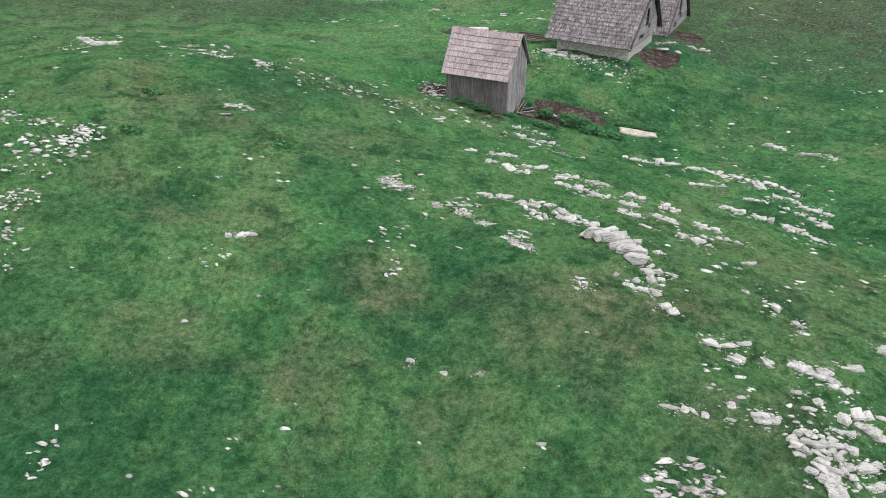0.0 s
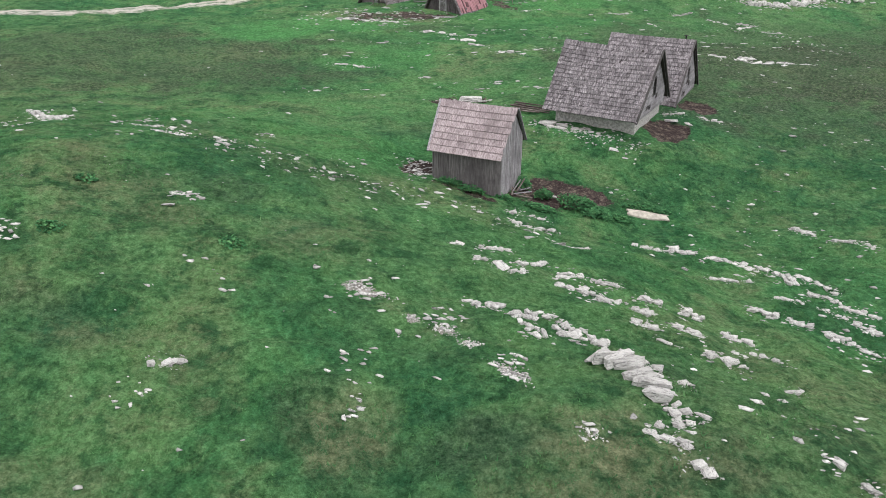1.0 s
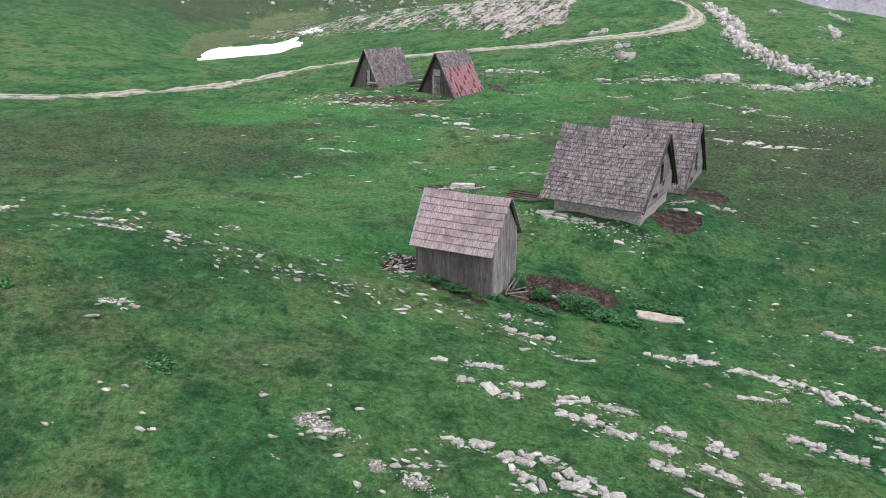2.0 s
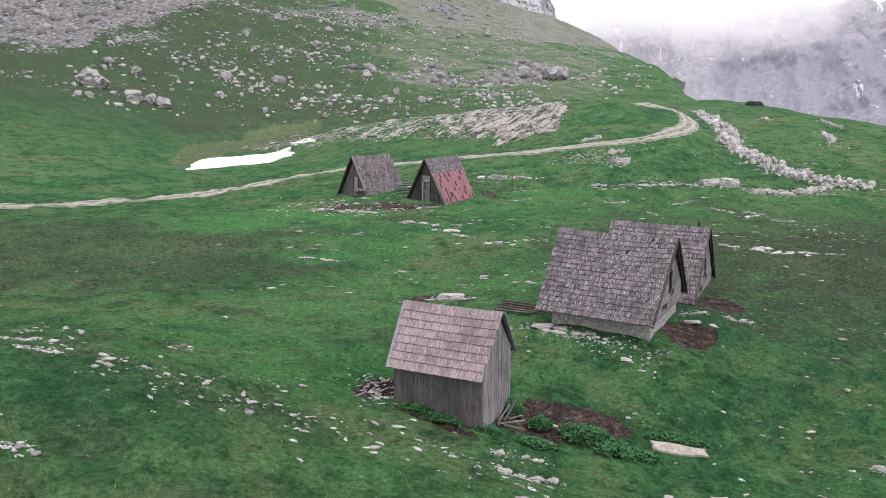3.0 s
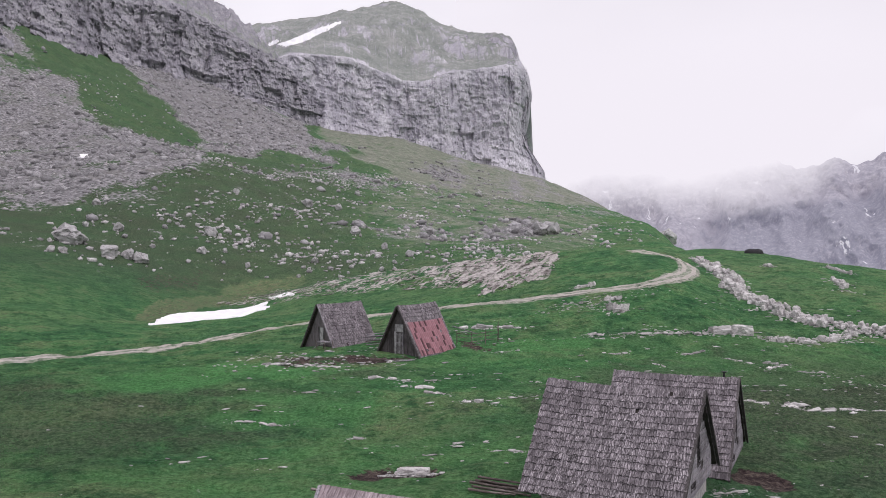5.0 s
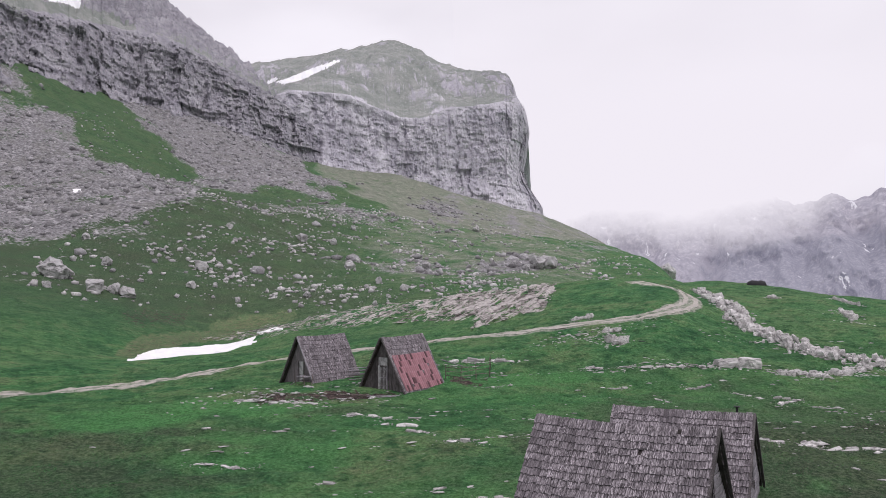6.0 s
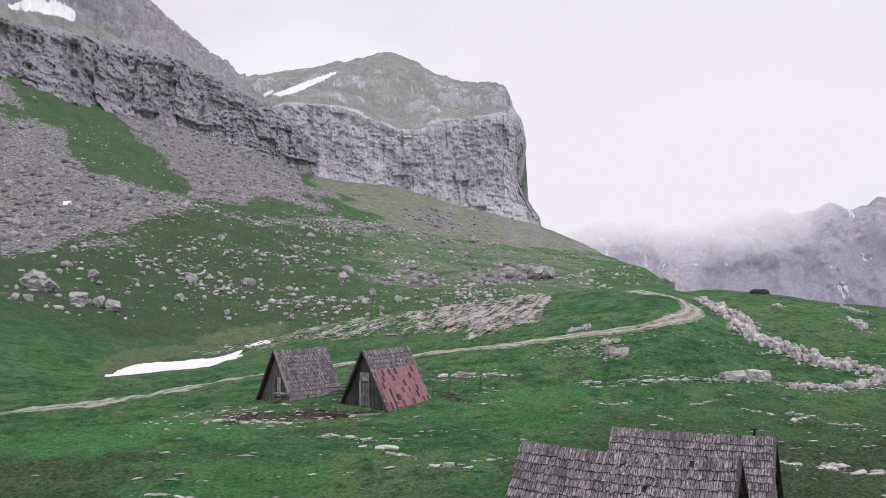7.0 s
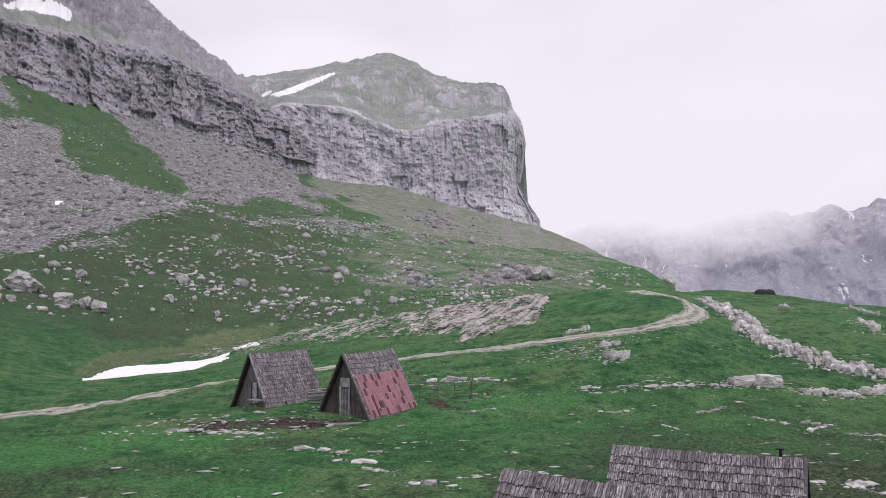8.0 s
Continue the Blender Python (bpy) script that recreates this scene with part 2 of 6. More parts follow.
def rock_colour(k, scale=1.0, tint=(1, 1, 1), light=1.0):
    """Weathered limestone: near-white, darker stains and cracks."""
    c = lambda r, g, b: (r * tint[0] * light, g * tint[1] * light, b * tint[2] * light)
    big = k.noise(0.9 * scale, 6, 0.65)
    fine = k.noise(6 * scale, 7, 0.75)
    crack = k.noise(1.6 * scale, 7, 0.75, stretch=(0.6, 1.6, 3.0), distort=1.2)
    col = k.ramp(big, (0.3, c(0.54, 0.51, 0.505)), (0.5, c(0.76, 0.735, 0.725)), (0.7, c(0.86, 0.84, 0.83)))
    col = k.mix(k.ramp(crack, (0.39, 0.9), (0.47, 0.0)), col, c(0.17, 0.16, 0.16))
    col = k.mix(k.ramp(fine, (0.34, 0.7), (0.45, 0.0)), col, c(0.24, 0.225, 0.22))
    return col, fine


def sward(k):
    """Living turf: broad lush and starved areas, dark herb clumps, paler worn grass."""
    patch = k.noise(0.045, 5, 0.6)
    zone = k.noise(0.11, 6, 0.66, distort=0.8)
    blot = k.noise(0.42, 7, 0.70, distort=0.2)
    herb = k.noise(1.2, 8, 0.74, distort=0.15)
    worn = k.noise(0.55, 8, 0.80, stretch=(1.0, 1.5, 1.0), distort=0.8)
    col = k.ramp(zone, (0.38, (0.027, 0.112, 0.044)), (0.47, (0.048, 0.160, 0.057)), (0.53, (0.070, 0.190, 0.068)), (0.62, (0.112, 0.196, 0.082)))
    col = k.mix(k.ramp(patch, (0.44, 0.0), (0.62, 0.45)), col, (0.104, 0.172, 0.074))
    col = k.mix(k.ramp(blot, (0.40, 0.85), (0.50, 0.0)), col, (0.026, 0.092, 0.035))
    col = k.mix(k.ramp(blot, (0.52, 0.0), (0.66, 0.6)), col, (0.098, 0.212, 0.074))
    col = k.mix(k.math('MULTIPLY', k.ramp(zone, (0.46, 0.15), (0.60, 1.0)), k.ramp(worn, (0.48, 0.0), (0.62, 0.6))), col, (0.165, 0.185, 0.100))
    col = k.mix(k.ramp(herb, (0.39, 0.75), (0.47, 0.0)), col, (0.016, 0.064, 0.025))
    col = k.mix(k.ramp(herb, (0.53, 0.0), (0.64, 0.5)), col, (0.118, 0.255, 0.096))
    return col, blot, herb


def make_ground():
    k = Mat("pasture_ground", 0.95, 0.12)
    col, blot, clump = sward(k)
    tuft = k.noise(4.2, 6, 0.75)
    fine = k.noise(15, 5, 0.75)
    col = k.mix(k.math('MULTIPLY', k.attr("deep"), k.ramp(clump, (0.3, 1.0), (0.68, 0.25))), col, (0.022, 0.098, 0.040))
    col = k.mix(k.math('MULTIPLY', k.attr("dry"), k.ramp(clump, (0.38, 0.1), (0.60, 0.85))), col, (0.172, 0.182, 0.104))
    col = k.mix(k.math('MULTIPLY', k.attr("dull_turf"), k.ramp(k.noise(0.09, 6, 0.7), (0.38, 1.0), (0.62, 0.6))), col, k.ramp(tuft, (0.38, (0.037, 0.062, 0.036)), (0.62, (0.080, 0.108, 0.063))))
    col = k.mix(k.math('MULTIPLY', k.attr("lush"), k.ramp(blot, (0.3, 0.3), (0.6, 0.9))), col, (0.070, 0.225, 0.070))
    # Far slopes: haze put into the turf as a paler grey-green.
    haze_mask = k.ramp(k.math('ADD', k.attr("hazed"), k.math('MULTIPLY', k.math('SUBTRACT', k.noise(0.06, 7, 0.75, distort=0.6), 0.5), 2.0)), (0.35, 0.0), (0.75, 1.0))
    col = k.mix(haze_mask, col, k.ramp(k.noise(0.18, 7, 0.78), (0.36, (0.125, 0.155, 0.11)), (0.52, (0.185, 0.212, 0.160)), (0.66, (0.30, 0.295, 0.255))))
    col = k.mix(1.0, col, k.ramp(tuft, (0.36, (0.50, 0.58, 0.52)), (0.50, (1.0, 1.0, 1.0)), (0.64, (1.5, 1.42, 1.5))), 'MULTIPLY')
    col = k.mix(1.0, col, k.ramp(fine, (0.36, (0.68, 0.72, 0.70)), (0.50, (1.0, 1.0, 1.0)), (0.64, (1.38, 1.30, 1.38))), 'MULTIPLY')
    col = k.mix(1.0, col, (1.12, 1.07, 1.10), 'MULTIPLY')
    # bare earth
    earth = k.ramp(k.noise(2.2, 8, 0.82), (0.36, (0.022, 0.015, 0.017)), (0.50, (0.058, 0.040, 0.040)), (0.57, (0.13, 0.10, 0.088)), (0.66, (0.30, 0.25, 0.20)))
    earth = k.mix(k.ramp(k.noise(9, 6, 0.8), (0.54, 0.0), (0.62, 0.6)), earth, (0.27, 0.23, 0.19))
    col = k.mix(k.where("earth", k.ramp(k.math('ADD', k.attr("earth"), k.math('MULTIPLY', k.math('SUBTRACT', clump, 0.5), 2.4)), (0.44, 0.0), (0.62, 1.0))), col, earth)
    # scree and gravel
    sval = k.math('ADD', k.math('MULTIPLY', k.noise(0.45, 9, 0.86, distort=0.5), 0.8), k.math('MULTIPLY', k.cells(0.8, feature='F1'), 0.22))
    gravel = k.ramp(sval, (0.37, (0.055, 0.056, 0.058)), (0.44, (0.145, 0.142, 0.147)), (0.52, (0.235, 0.229, 0.237)), (0.62, (0.40, 0.388, 0.398)))
    gravel = k.mix(k.ramp(k.noise(0.05, 7, 0.75), (0.5, 0.0), (0.62, 0.45)), gravel, (0.155, 0.155, 0.135))
    big = k.noise(0.035, 5, 0.7)
    edge = k.math('ADD', k.math('MULTIPLY', k.math('SUBTRACT', sval, 0.5), 1.6), k.math('MULTIPLY', k.math('SUBTRACT', big, 0.5), 1.7))
    screem = k.ramp(k.math('ADD', k.attr("scree"), edge), (0.44, 0.0), (0.60, 1.0))
    col = k.mix(k.where("scree", screem), col, gravel)
    # bedrock slab
    bed = k.noise(1.25, 6, 0.68, stretch=(1.0, 0.11, 1.0), distort=0.35, turn=0.37)
    slab = k.ramp(k.noise(1.2, 6, 0.7), (0.34, (0.33, 0.30, 0.29)), (0.5, (0.52, 0.485, 0.465)), (0.64, (0.66, 0.62, 0.60)))
    slab = k.mix(k.ramp(bed, (0.44, 0.75), (0.50, 0.0)), slab, (0.20, 0.18, 0.165))
    slabm = k.ramp(k.math('ADD', k.attr("slab"), k.math('MULTIPLY', k.math('SUBTRACT', bed, 0.5), 3.2)), (0.58, 0.0), (0.70, 1.0))
    col = k.mix(k.where("slab", slabm), col, slab)
    # pale gravel patches in the turf
    peb = k.noise(5.5, 6, 0.8)
    col = k.mix(k.ramp(k.math('ADD', k.attr("pale"), k.math('MULTIPLY', k.math('SUBTRACT', peb, 0.5), 2.4)), (0.56, 0.0), (0.66, 1.0)), col,
                k.ramp(fine, (0.42, (0.24, 0.215, 0.20)), (0.6, (0.52, 0.485, 0.465))))
    # the track
    dust = k.ramp(k.noise(2.0, 6, 0.7), (0.3, (0.42, 0.385, 0.35)), (0.65, (0.64, 0.60, 0.555)))
    col = k.mix(k.ramp(k.math('ADD', k.attr("track"), k.math('MULTIPLY', k.math('SUBTRACT', clump, 0.5), 0.6)), (0.40, 0.0), (0.60, 1.0)), col, dust)
    h = k.math('ADD', k.math('MULTIPLY', tuft, 0.6), k.math('ADD', k.math('MULTIPLY', fine, 0.2), clump))
    return k.done(col, h, 1.0, 0.32)


def make_rock(name, scale=1.0, tint=(1, 1, 1), light=1.0, per_piece=True):
    k = Mat(name, 0.92, 0.2)
    col, fine = rock_colour(k, scale, tint, light)
    if per_piece:
        col = k.mix(1.0, col, k.ramp(k.piece(), (0.0, 0.74), (1.0, 1.08)), 'MULTIPLY')
    cracks = k.noise(2.2 * scale, 7, 0.7, distort=0.6)
    return k.done(col, k.math('ADD', k.math('MULTIPLY', fine, 0.4), cracks), 0.8, 0.08 / scale)


def make_stones(name="loose_stones", tint=(1, 1, 1), light=1.0):
    k = Mat(name, 0.92, 0.2)
    col, fine = rock_colour(k, 1.0, tint, light)
    col = k.mix(1.0, col, k.ramp(k.island(), (0.0, 0.5), (1.0, 1.12)), 'MULTIPLY')
    return k.done(col, fine, 0.6, 0.05)


def make_cliff(name, light=1.0, dark=0.5, relief=1.2):
    """Bedded limestone with stained faces, hair joints and thin turf on its ledges; haze is put into the colours."""
    k = Mat(name, 0.95, 0.1)
    bed = k.noise(0.05, 8, 0.74, stretch=(0.16, 0.16, 2.0), distort=0.7)
    vert = k.noise(0.06, 8, 0.72, stretch=(1.0, 1.0, 0.16), distort=0.6)
    big = k.noise(0.016, 6, 0.66)
    fine = k.noise(0.20, 9, 0.8)
    grit = k.noise(0.7, 6, 0.8)
    rock = k.ramp(big, (0.36, (0.42, 0.405, 0.44)), (0.5, (0.53, 0.512, 0.545)), (0.64, (0.63, 0.612, 0.64)))
    rock = k.mix(k.ramp(vert, (0.36, 0.75), (0.50, 0.0)), rock, (0.40, 0.39, 0.43))
    rock = k.mix(k.ramp(vert, (0.53, 0.0), (0.66, 0.6)), rock, (0.80, 0.785, 0.80))
    rock = k.mix(k.ramp(bed, (0.35, dark), (0.48, 0.0)), rock, (0.27, 0.262, 0.295))
    rock = k.mix(k.ramp(fine, (0.37, 0.7), (0.47, 0.0)), rock, (0.34, 0.33, 0.365))
    rock = k.mix(k.ramp(fine, (0.54, 0.0), (0.66, 0.45)), rock, (0.84, 0.825, 0.845))
    rock = k.mix(k.ramp(grit, (0.36, 0.55), (0.46, 0.0)), rock, (0.33, 0.32, 0.35))
    joints = k.cells(0.075, (1.0, 1.0, 0.45), 'DISTANCE_TO_EDGE')
    rock = k.mix(k.math('MULTIPLY', k.ramp(joints, (0.0, 0.75), (0.05, 0.0)), k.ramp(fine, (0.42, 1.0), (0.56, 0.1))), rock, (0.24, 0.232, 0.265))
    rock = k.mix(1.0, rock, (light, light, light * 1.03), 'MULTIPLY')
    # Turf greyed and lightened: distance haze put into its colour.
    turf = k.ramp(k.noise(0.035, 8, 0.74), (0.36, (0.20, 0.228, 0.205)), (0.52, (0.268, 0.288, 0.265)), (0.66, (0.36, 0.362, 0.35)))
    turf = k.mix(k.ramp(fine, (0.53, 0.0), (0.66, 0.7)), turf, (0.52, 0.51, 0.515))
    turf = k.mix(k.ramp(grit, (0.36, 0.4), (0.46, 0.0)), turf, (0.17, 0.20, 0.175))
    g = k.math('ADD', k.math('MULTIPLY', k.up(), k.attr("turf")), k.math('MULTIPLY', k.math('SUBTRACT', fine, 0.5), 0.9))
    g = k.ramp(g, (0.52, 0.0), (0.68, 0.95))
    col = k.mix(g, rock, turf)
    snow = k.ramp(k.math('ADD', k.attr("snow"), k.math('MULTIPLY', k.math('SUBTRACT', fine, 0.5), 0.6)), (0.48, 0.0), (0.54, 1.0))
    col = k.mix(snow, col, (0.93, 0.93, 0.95))
    return k.done(col, k.math('ADD', k.math('ADD', vert, k.math('MULTIPLY', bed, 0.8)), fine), 0.8, relief)


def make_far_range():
    """A far backdrop with haze put into its colours and glow: bare beds above, dark woods below."""
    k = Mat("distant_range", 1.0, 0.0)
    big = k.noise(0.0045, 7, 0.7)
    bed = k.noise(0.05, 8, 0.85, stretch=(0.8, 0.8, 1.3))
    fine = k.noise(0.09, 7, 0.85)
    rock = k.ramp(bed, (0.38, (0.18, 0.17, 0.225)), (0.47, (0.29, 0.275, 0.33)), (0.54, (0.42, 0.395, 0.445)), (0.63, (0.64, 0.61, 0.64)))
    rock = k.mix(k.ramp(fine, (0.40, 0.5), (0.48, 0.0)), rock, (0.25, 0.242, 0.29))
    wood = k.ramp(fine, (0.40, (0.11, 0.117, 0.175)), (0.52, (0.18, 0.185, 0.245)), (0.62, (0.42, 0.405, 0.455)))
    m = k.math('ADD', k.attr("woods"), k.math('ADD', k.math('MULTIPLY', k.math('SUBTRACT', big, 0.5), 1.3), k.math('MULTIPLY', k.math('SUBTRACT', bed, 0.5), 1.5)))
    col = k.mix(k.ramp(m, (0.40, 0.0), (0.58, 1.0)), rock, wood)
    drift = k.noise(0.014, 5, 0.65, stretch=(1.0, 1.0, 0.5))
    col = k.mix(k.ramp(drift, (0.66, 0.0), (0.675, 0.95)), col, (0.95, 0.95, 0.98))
    # Pale grey glow mixed in, in place of hazy air before the range.
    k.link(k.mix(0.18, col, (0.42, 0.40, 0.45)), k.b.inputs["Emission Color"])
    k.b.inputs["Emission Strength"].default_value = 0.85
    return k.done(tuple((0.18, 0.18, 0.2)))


def make_cloud():
    k = Mat("low_cloud", 1.0, 0.0)
    t = k.t
    sep = t.nodes.new("ShaderNodeSeparateXYZ")
    t.links.new(k.pos, sep.inputs[0])
    z = sep.outputs[2]
    n = k.noise(0.0028, 5, 0.55, stretch=(1, 1, 1.7))
    level = k.math('ADD', z, k.math('MULTIPLY', k.math('SUBTRACT', n, 0.5), 170.0))
    level = k.math('ADD', level, k.attr("lift"))
    lower = k.ramp(k.math('DIVIDE', k.math('SUBTRACT', level, 105.0), 95.0, True), (0.0, 0.0), (0.4, 0.3), (1.0, 1.0))
    upper = k.ramp(k.math('DIVIDE', k.math('SUBTRACT', z, 330.0), 420.0, True), (0.0, 1.0), (1.0, 0.0))
    a = k.math('MULTIPLY', lower, upper)
    # The cloud sheet emits its own brightness in place of daylight on it.
    em = t.nodes.new("ShaderNodeEmission")
    em.inputs[0].default_value = (1.13, 1.12, 1.14, 1)
    em.inputs[1].default_value = 1.0
    tr = t.nodes.new("ShaderNodeBsdfTransparent")
    mx = t.nodes.new("ShaderNodeMixShader")
    t.links.new(a, mx.inputs[0]), t.links.new(tr.outputs[0], mx.inputs[1]), t.links.new(em.outputs[0], mx.inputs[2])
    t.links.new(mx.outputs[0], t.nodes["Material Output"].inputs[0])
    return k.m


def make_wood(name, dark, mid, pale, grain=(14, 14, 0.8), island=False, scale=1.0, vary=0.38, lichen=0.0):
    k = Mat(name, 0.9, 0.2)
    if not island:
        k.shift()
    g = k.noise(2.2 * scale, 6, 0.65, stretch=grain)
    place = k.t.nodes.new("ShaderNodeNewGeometry").outputs["Position"]
    st = k.noise(0.7, 6, 0.66, vec=place)
    col = k.ramp(g, (0.38, dark), (0.5, mid), (0.62, pale))
    col = k.mix(k.ramp(st, (0.38, 0.7), (0.52, 0.0)), col, tuple(q * 0.55 for q in mid))
    if lichen:
        crust = k.math('MULTIPLY', k.ramp(k.noise(5.5, 4, 0.6, vec=place), (0.38, lichen), (0.44, 0.0)), k.ramp(st, (0.46, 0.0), (0.56, 1.0)))
        col = k.mix(crust, col, tuple(q * 0.28 for q in mid))
    col = k.mix(1.0, col, k.ramp(k.island() if island else k.piece(), (0.0, 1 - vary), (0.5, 1.0), (1.0, 1 + vary * 0.9)), 'MULTIPLY')
    return k.done(col, g, 0.7, 0.012)


def plain(name, colour, spread=0.25, scale=3.0, rough=0.85, metal=0.0, bump=0.01):
    k = Mat(name, rough, 0.3)
    n = k.noise(scale, 6, 0.65)
    lo, hi = tuple(q * (1 - spread) for q in colour), tuple(min(1, q * (1 + spread)) for q in colour)
    k.b.inputs["Metallic"].default_value = metal
    return k.done(k.ramp(n, (0.4, lo), (0.6, hi)), n, 0.5, bump)


def make_rust():
    k = Mat("rusty_red_sheet", 0.75, 0.3)
    n = k.noise(1.6, 6, 0.65)
    col = k.ramp(n, (0.3, (0.27, 0.125, 0.148)), (0.5, (0.38, 0.19, 0.22)), (0.68, (0.50, 0.33, 0.36)))
    col = k.mix(k.ramp(k.noise(5, 5, 0.7), (0.56, 0.0), (0.7, 0.7)), col, (0.48, 0.37, 0.365))
    col = k.mix(1.0, col, k.ramp(k.piece(), (0.0, 0.26), (0.20, 0.42), (0.22, 0.88), (1.0, 1.18)), 'MULTIPLY')
    return k.done(col, n, 0.4, 0.01)


GROUND = make_ground()
LIMESTONE = make_rock("limestone", light=0.84)
BOULDER = make_rock("hillside_limestone", 0.8, (0.97, 0.98, 1.0), 0.68)
STONES = make_stones(light=0.85)
SCREE = make_stones("scree_stone", (0.97, 0.98, 1.02), 0.54)
CLIFF = make_cliff("pale_hazed_cliff_rock_and_turf", 1.02)
CRAG = make_cliff("dark_crag_rock_and_turf", 0.68, 0.9, 1.2)
RIB_STONE = make_stones("tan_rib_stone", (1.0, 0.96, 0.93), 0.72)
HILL_STONES = make_stones("hillside_stone", (0.98, 0.98, 1.0), 0.82)
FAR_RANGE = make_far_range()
CLOUD = make_cloud()
SHINGLE_ROSE = make_wood("weathered_rosy_shingle", (0.20, 0.155, 0.164), (0.355, 0.290, 0.306), (0.49, 0.42, 0.438), (1.5, 14, 14), vary=0.14)
SHINGLE_GREY = make_wood("weathered_grey_shingle", (0.060, 0.052, 0.058), (0.205, 0.182, 0.198), (0.43, 0.395, 0.415), (1.5, 14, 14), vary=0.34, lichen=0.85)
SHINGLE_BULK = make_wood("weathered_grey_shingle_mass", (0.060, 0.052, 0.058), (0.205, 0.182, 0.198), (0.43, 0.395, 0.415), (1.5, 14, 14), True, vary=0.34, lichen=0.85)
PLANK_GREY = make_wood("weathered_grey_plank", (0.155, 0.143, 0.157), (0.285, 0.266, 0.29), (0.42, 0.395, 0.425), (10, 10, 0.6), vary=0.22)
PLANK_DARK = make_wood("dark_weathered_plank", (0.04, 0.036, 0.037), (0.085, 0.076, 0.078), (0.15, 0.138, 0.14), (14, 14, 0.8))
# Darker copy of the grey plank, with eave shade put into its colour.
PLANK_DIM = make_wood("dimmed_plank", (0.095, 0.084, 0.089), (0.145, 0.130, 0.137), (0.205, 0.187, 0.196), (10, 10, 0.6), vary=0.16)
POLE_WOOD = make_wood("old_poles", (0.07, 0.055, 0.05), (0.16, 0.13, 0.12), (0.27, 0.235, 0.22), (1.2, 14, 14))
DECK = plain("roof_underside", (0.045, 0.038, 0.036))
MORTAR = plain("rough_cement_wall", (0.40, 0.38, 0.375), 0.32, 9.0, bump=0.03)
RUST = make_rust()
SNOW = plain("old_snow", (0.91, 0.90, 0.91), 0.05, 0.6, 0.7)
PALE_SIGN = plain("pale_board", (0.33, 0.325, 0.33), 0.35, 2.5)
SLAB_STONE = plain("worn_tan_slab", (0.43, 0.39, 0.345), 0.22, 4.0, bump=0.02)
HEAP_BLACK = plain("heap_black", (0.018, 0.018, 0.021), 0.3, 3.0, 0.5)
IRON = plain("sooty_iron", (0.03, 0.03, 0.032), 0.3, 6.0, 0.6, 0.6)


def make_grass(name, spread, tint):
    """Blades take the sward's own colour, each a little lighter or darker."""
    k = Mat(name, 0.85, 0.15)
    col, _, _ = sward(k)
    return k.done(k.mix(1.0, col, k.ramp(k.island(), (0.0, tuple(q * (1 - spread) for q in tint)), (0.6, tint), (1.0, tuple(q * (1 + 1.5 * spread) for q in tint))), 'MULTIPLY'))


def make_leaf(name, low, mid, high):
    k = Mat(name, 0.85, 0.15)
    col = k.ramp(k.island(), (0.0, low), (0.55, mid), (1.0, high))
    return k.done(k.mix(k.ramp(k.noise(0.9, 6, 0.68), (0.36, 0.6), (0.54, 0.0)), col, low))


GRASS = make_grass("grass_blades", 0.24, (1.2, 1.2, 1.2))
LEAF = make_leaf("nettle_leaves", (0.03, 0.10, 0.042), (0.06, 0.19, 0.075), (0.12, 0.28, 0.11))


# ================= ground sheet =================
TRACK = rounded([(-90, 70), (-60, 82), (-41.2, 93), (-33, 98.5), (-28.4, 102.2), (-24.4, 108.4), (-21.3, 113.8), (-18, 118.6), (-13.8, 120.8), (-5.3, 122), (5, 119.6), (9.7, 117), (15.6, 116.3), (19.2, 116.4),
                 (24.5, 116.5), (27.8, 115.8), (30.9, 115.4), (34.2, 118.2), (38.2, 124.5), (40.4, 130.5), (40.8, 133.5), (40.2, 136), (38.6, 138.5), (37.3, 141), (36.5, 143.5)])
SPOTS = []


def spot(kind, x, y, rx, ry, turn=0.0, amount=1.0):
    """An oval patch of ground with a character of its own."""
    SPOTS.append((kind, x, y, rx, ry, radians(turn), amount))


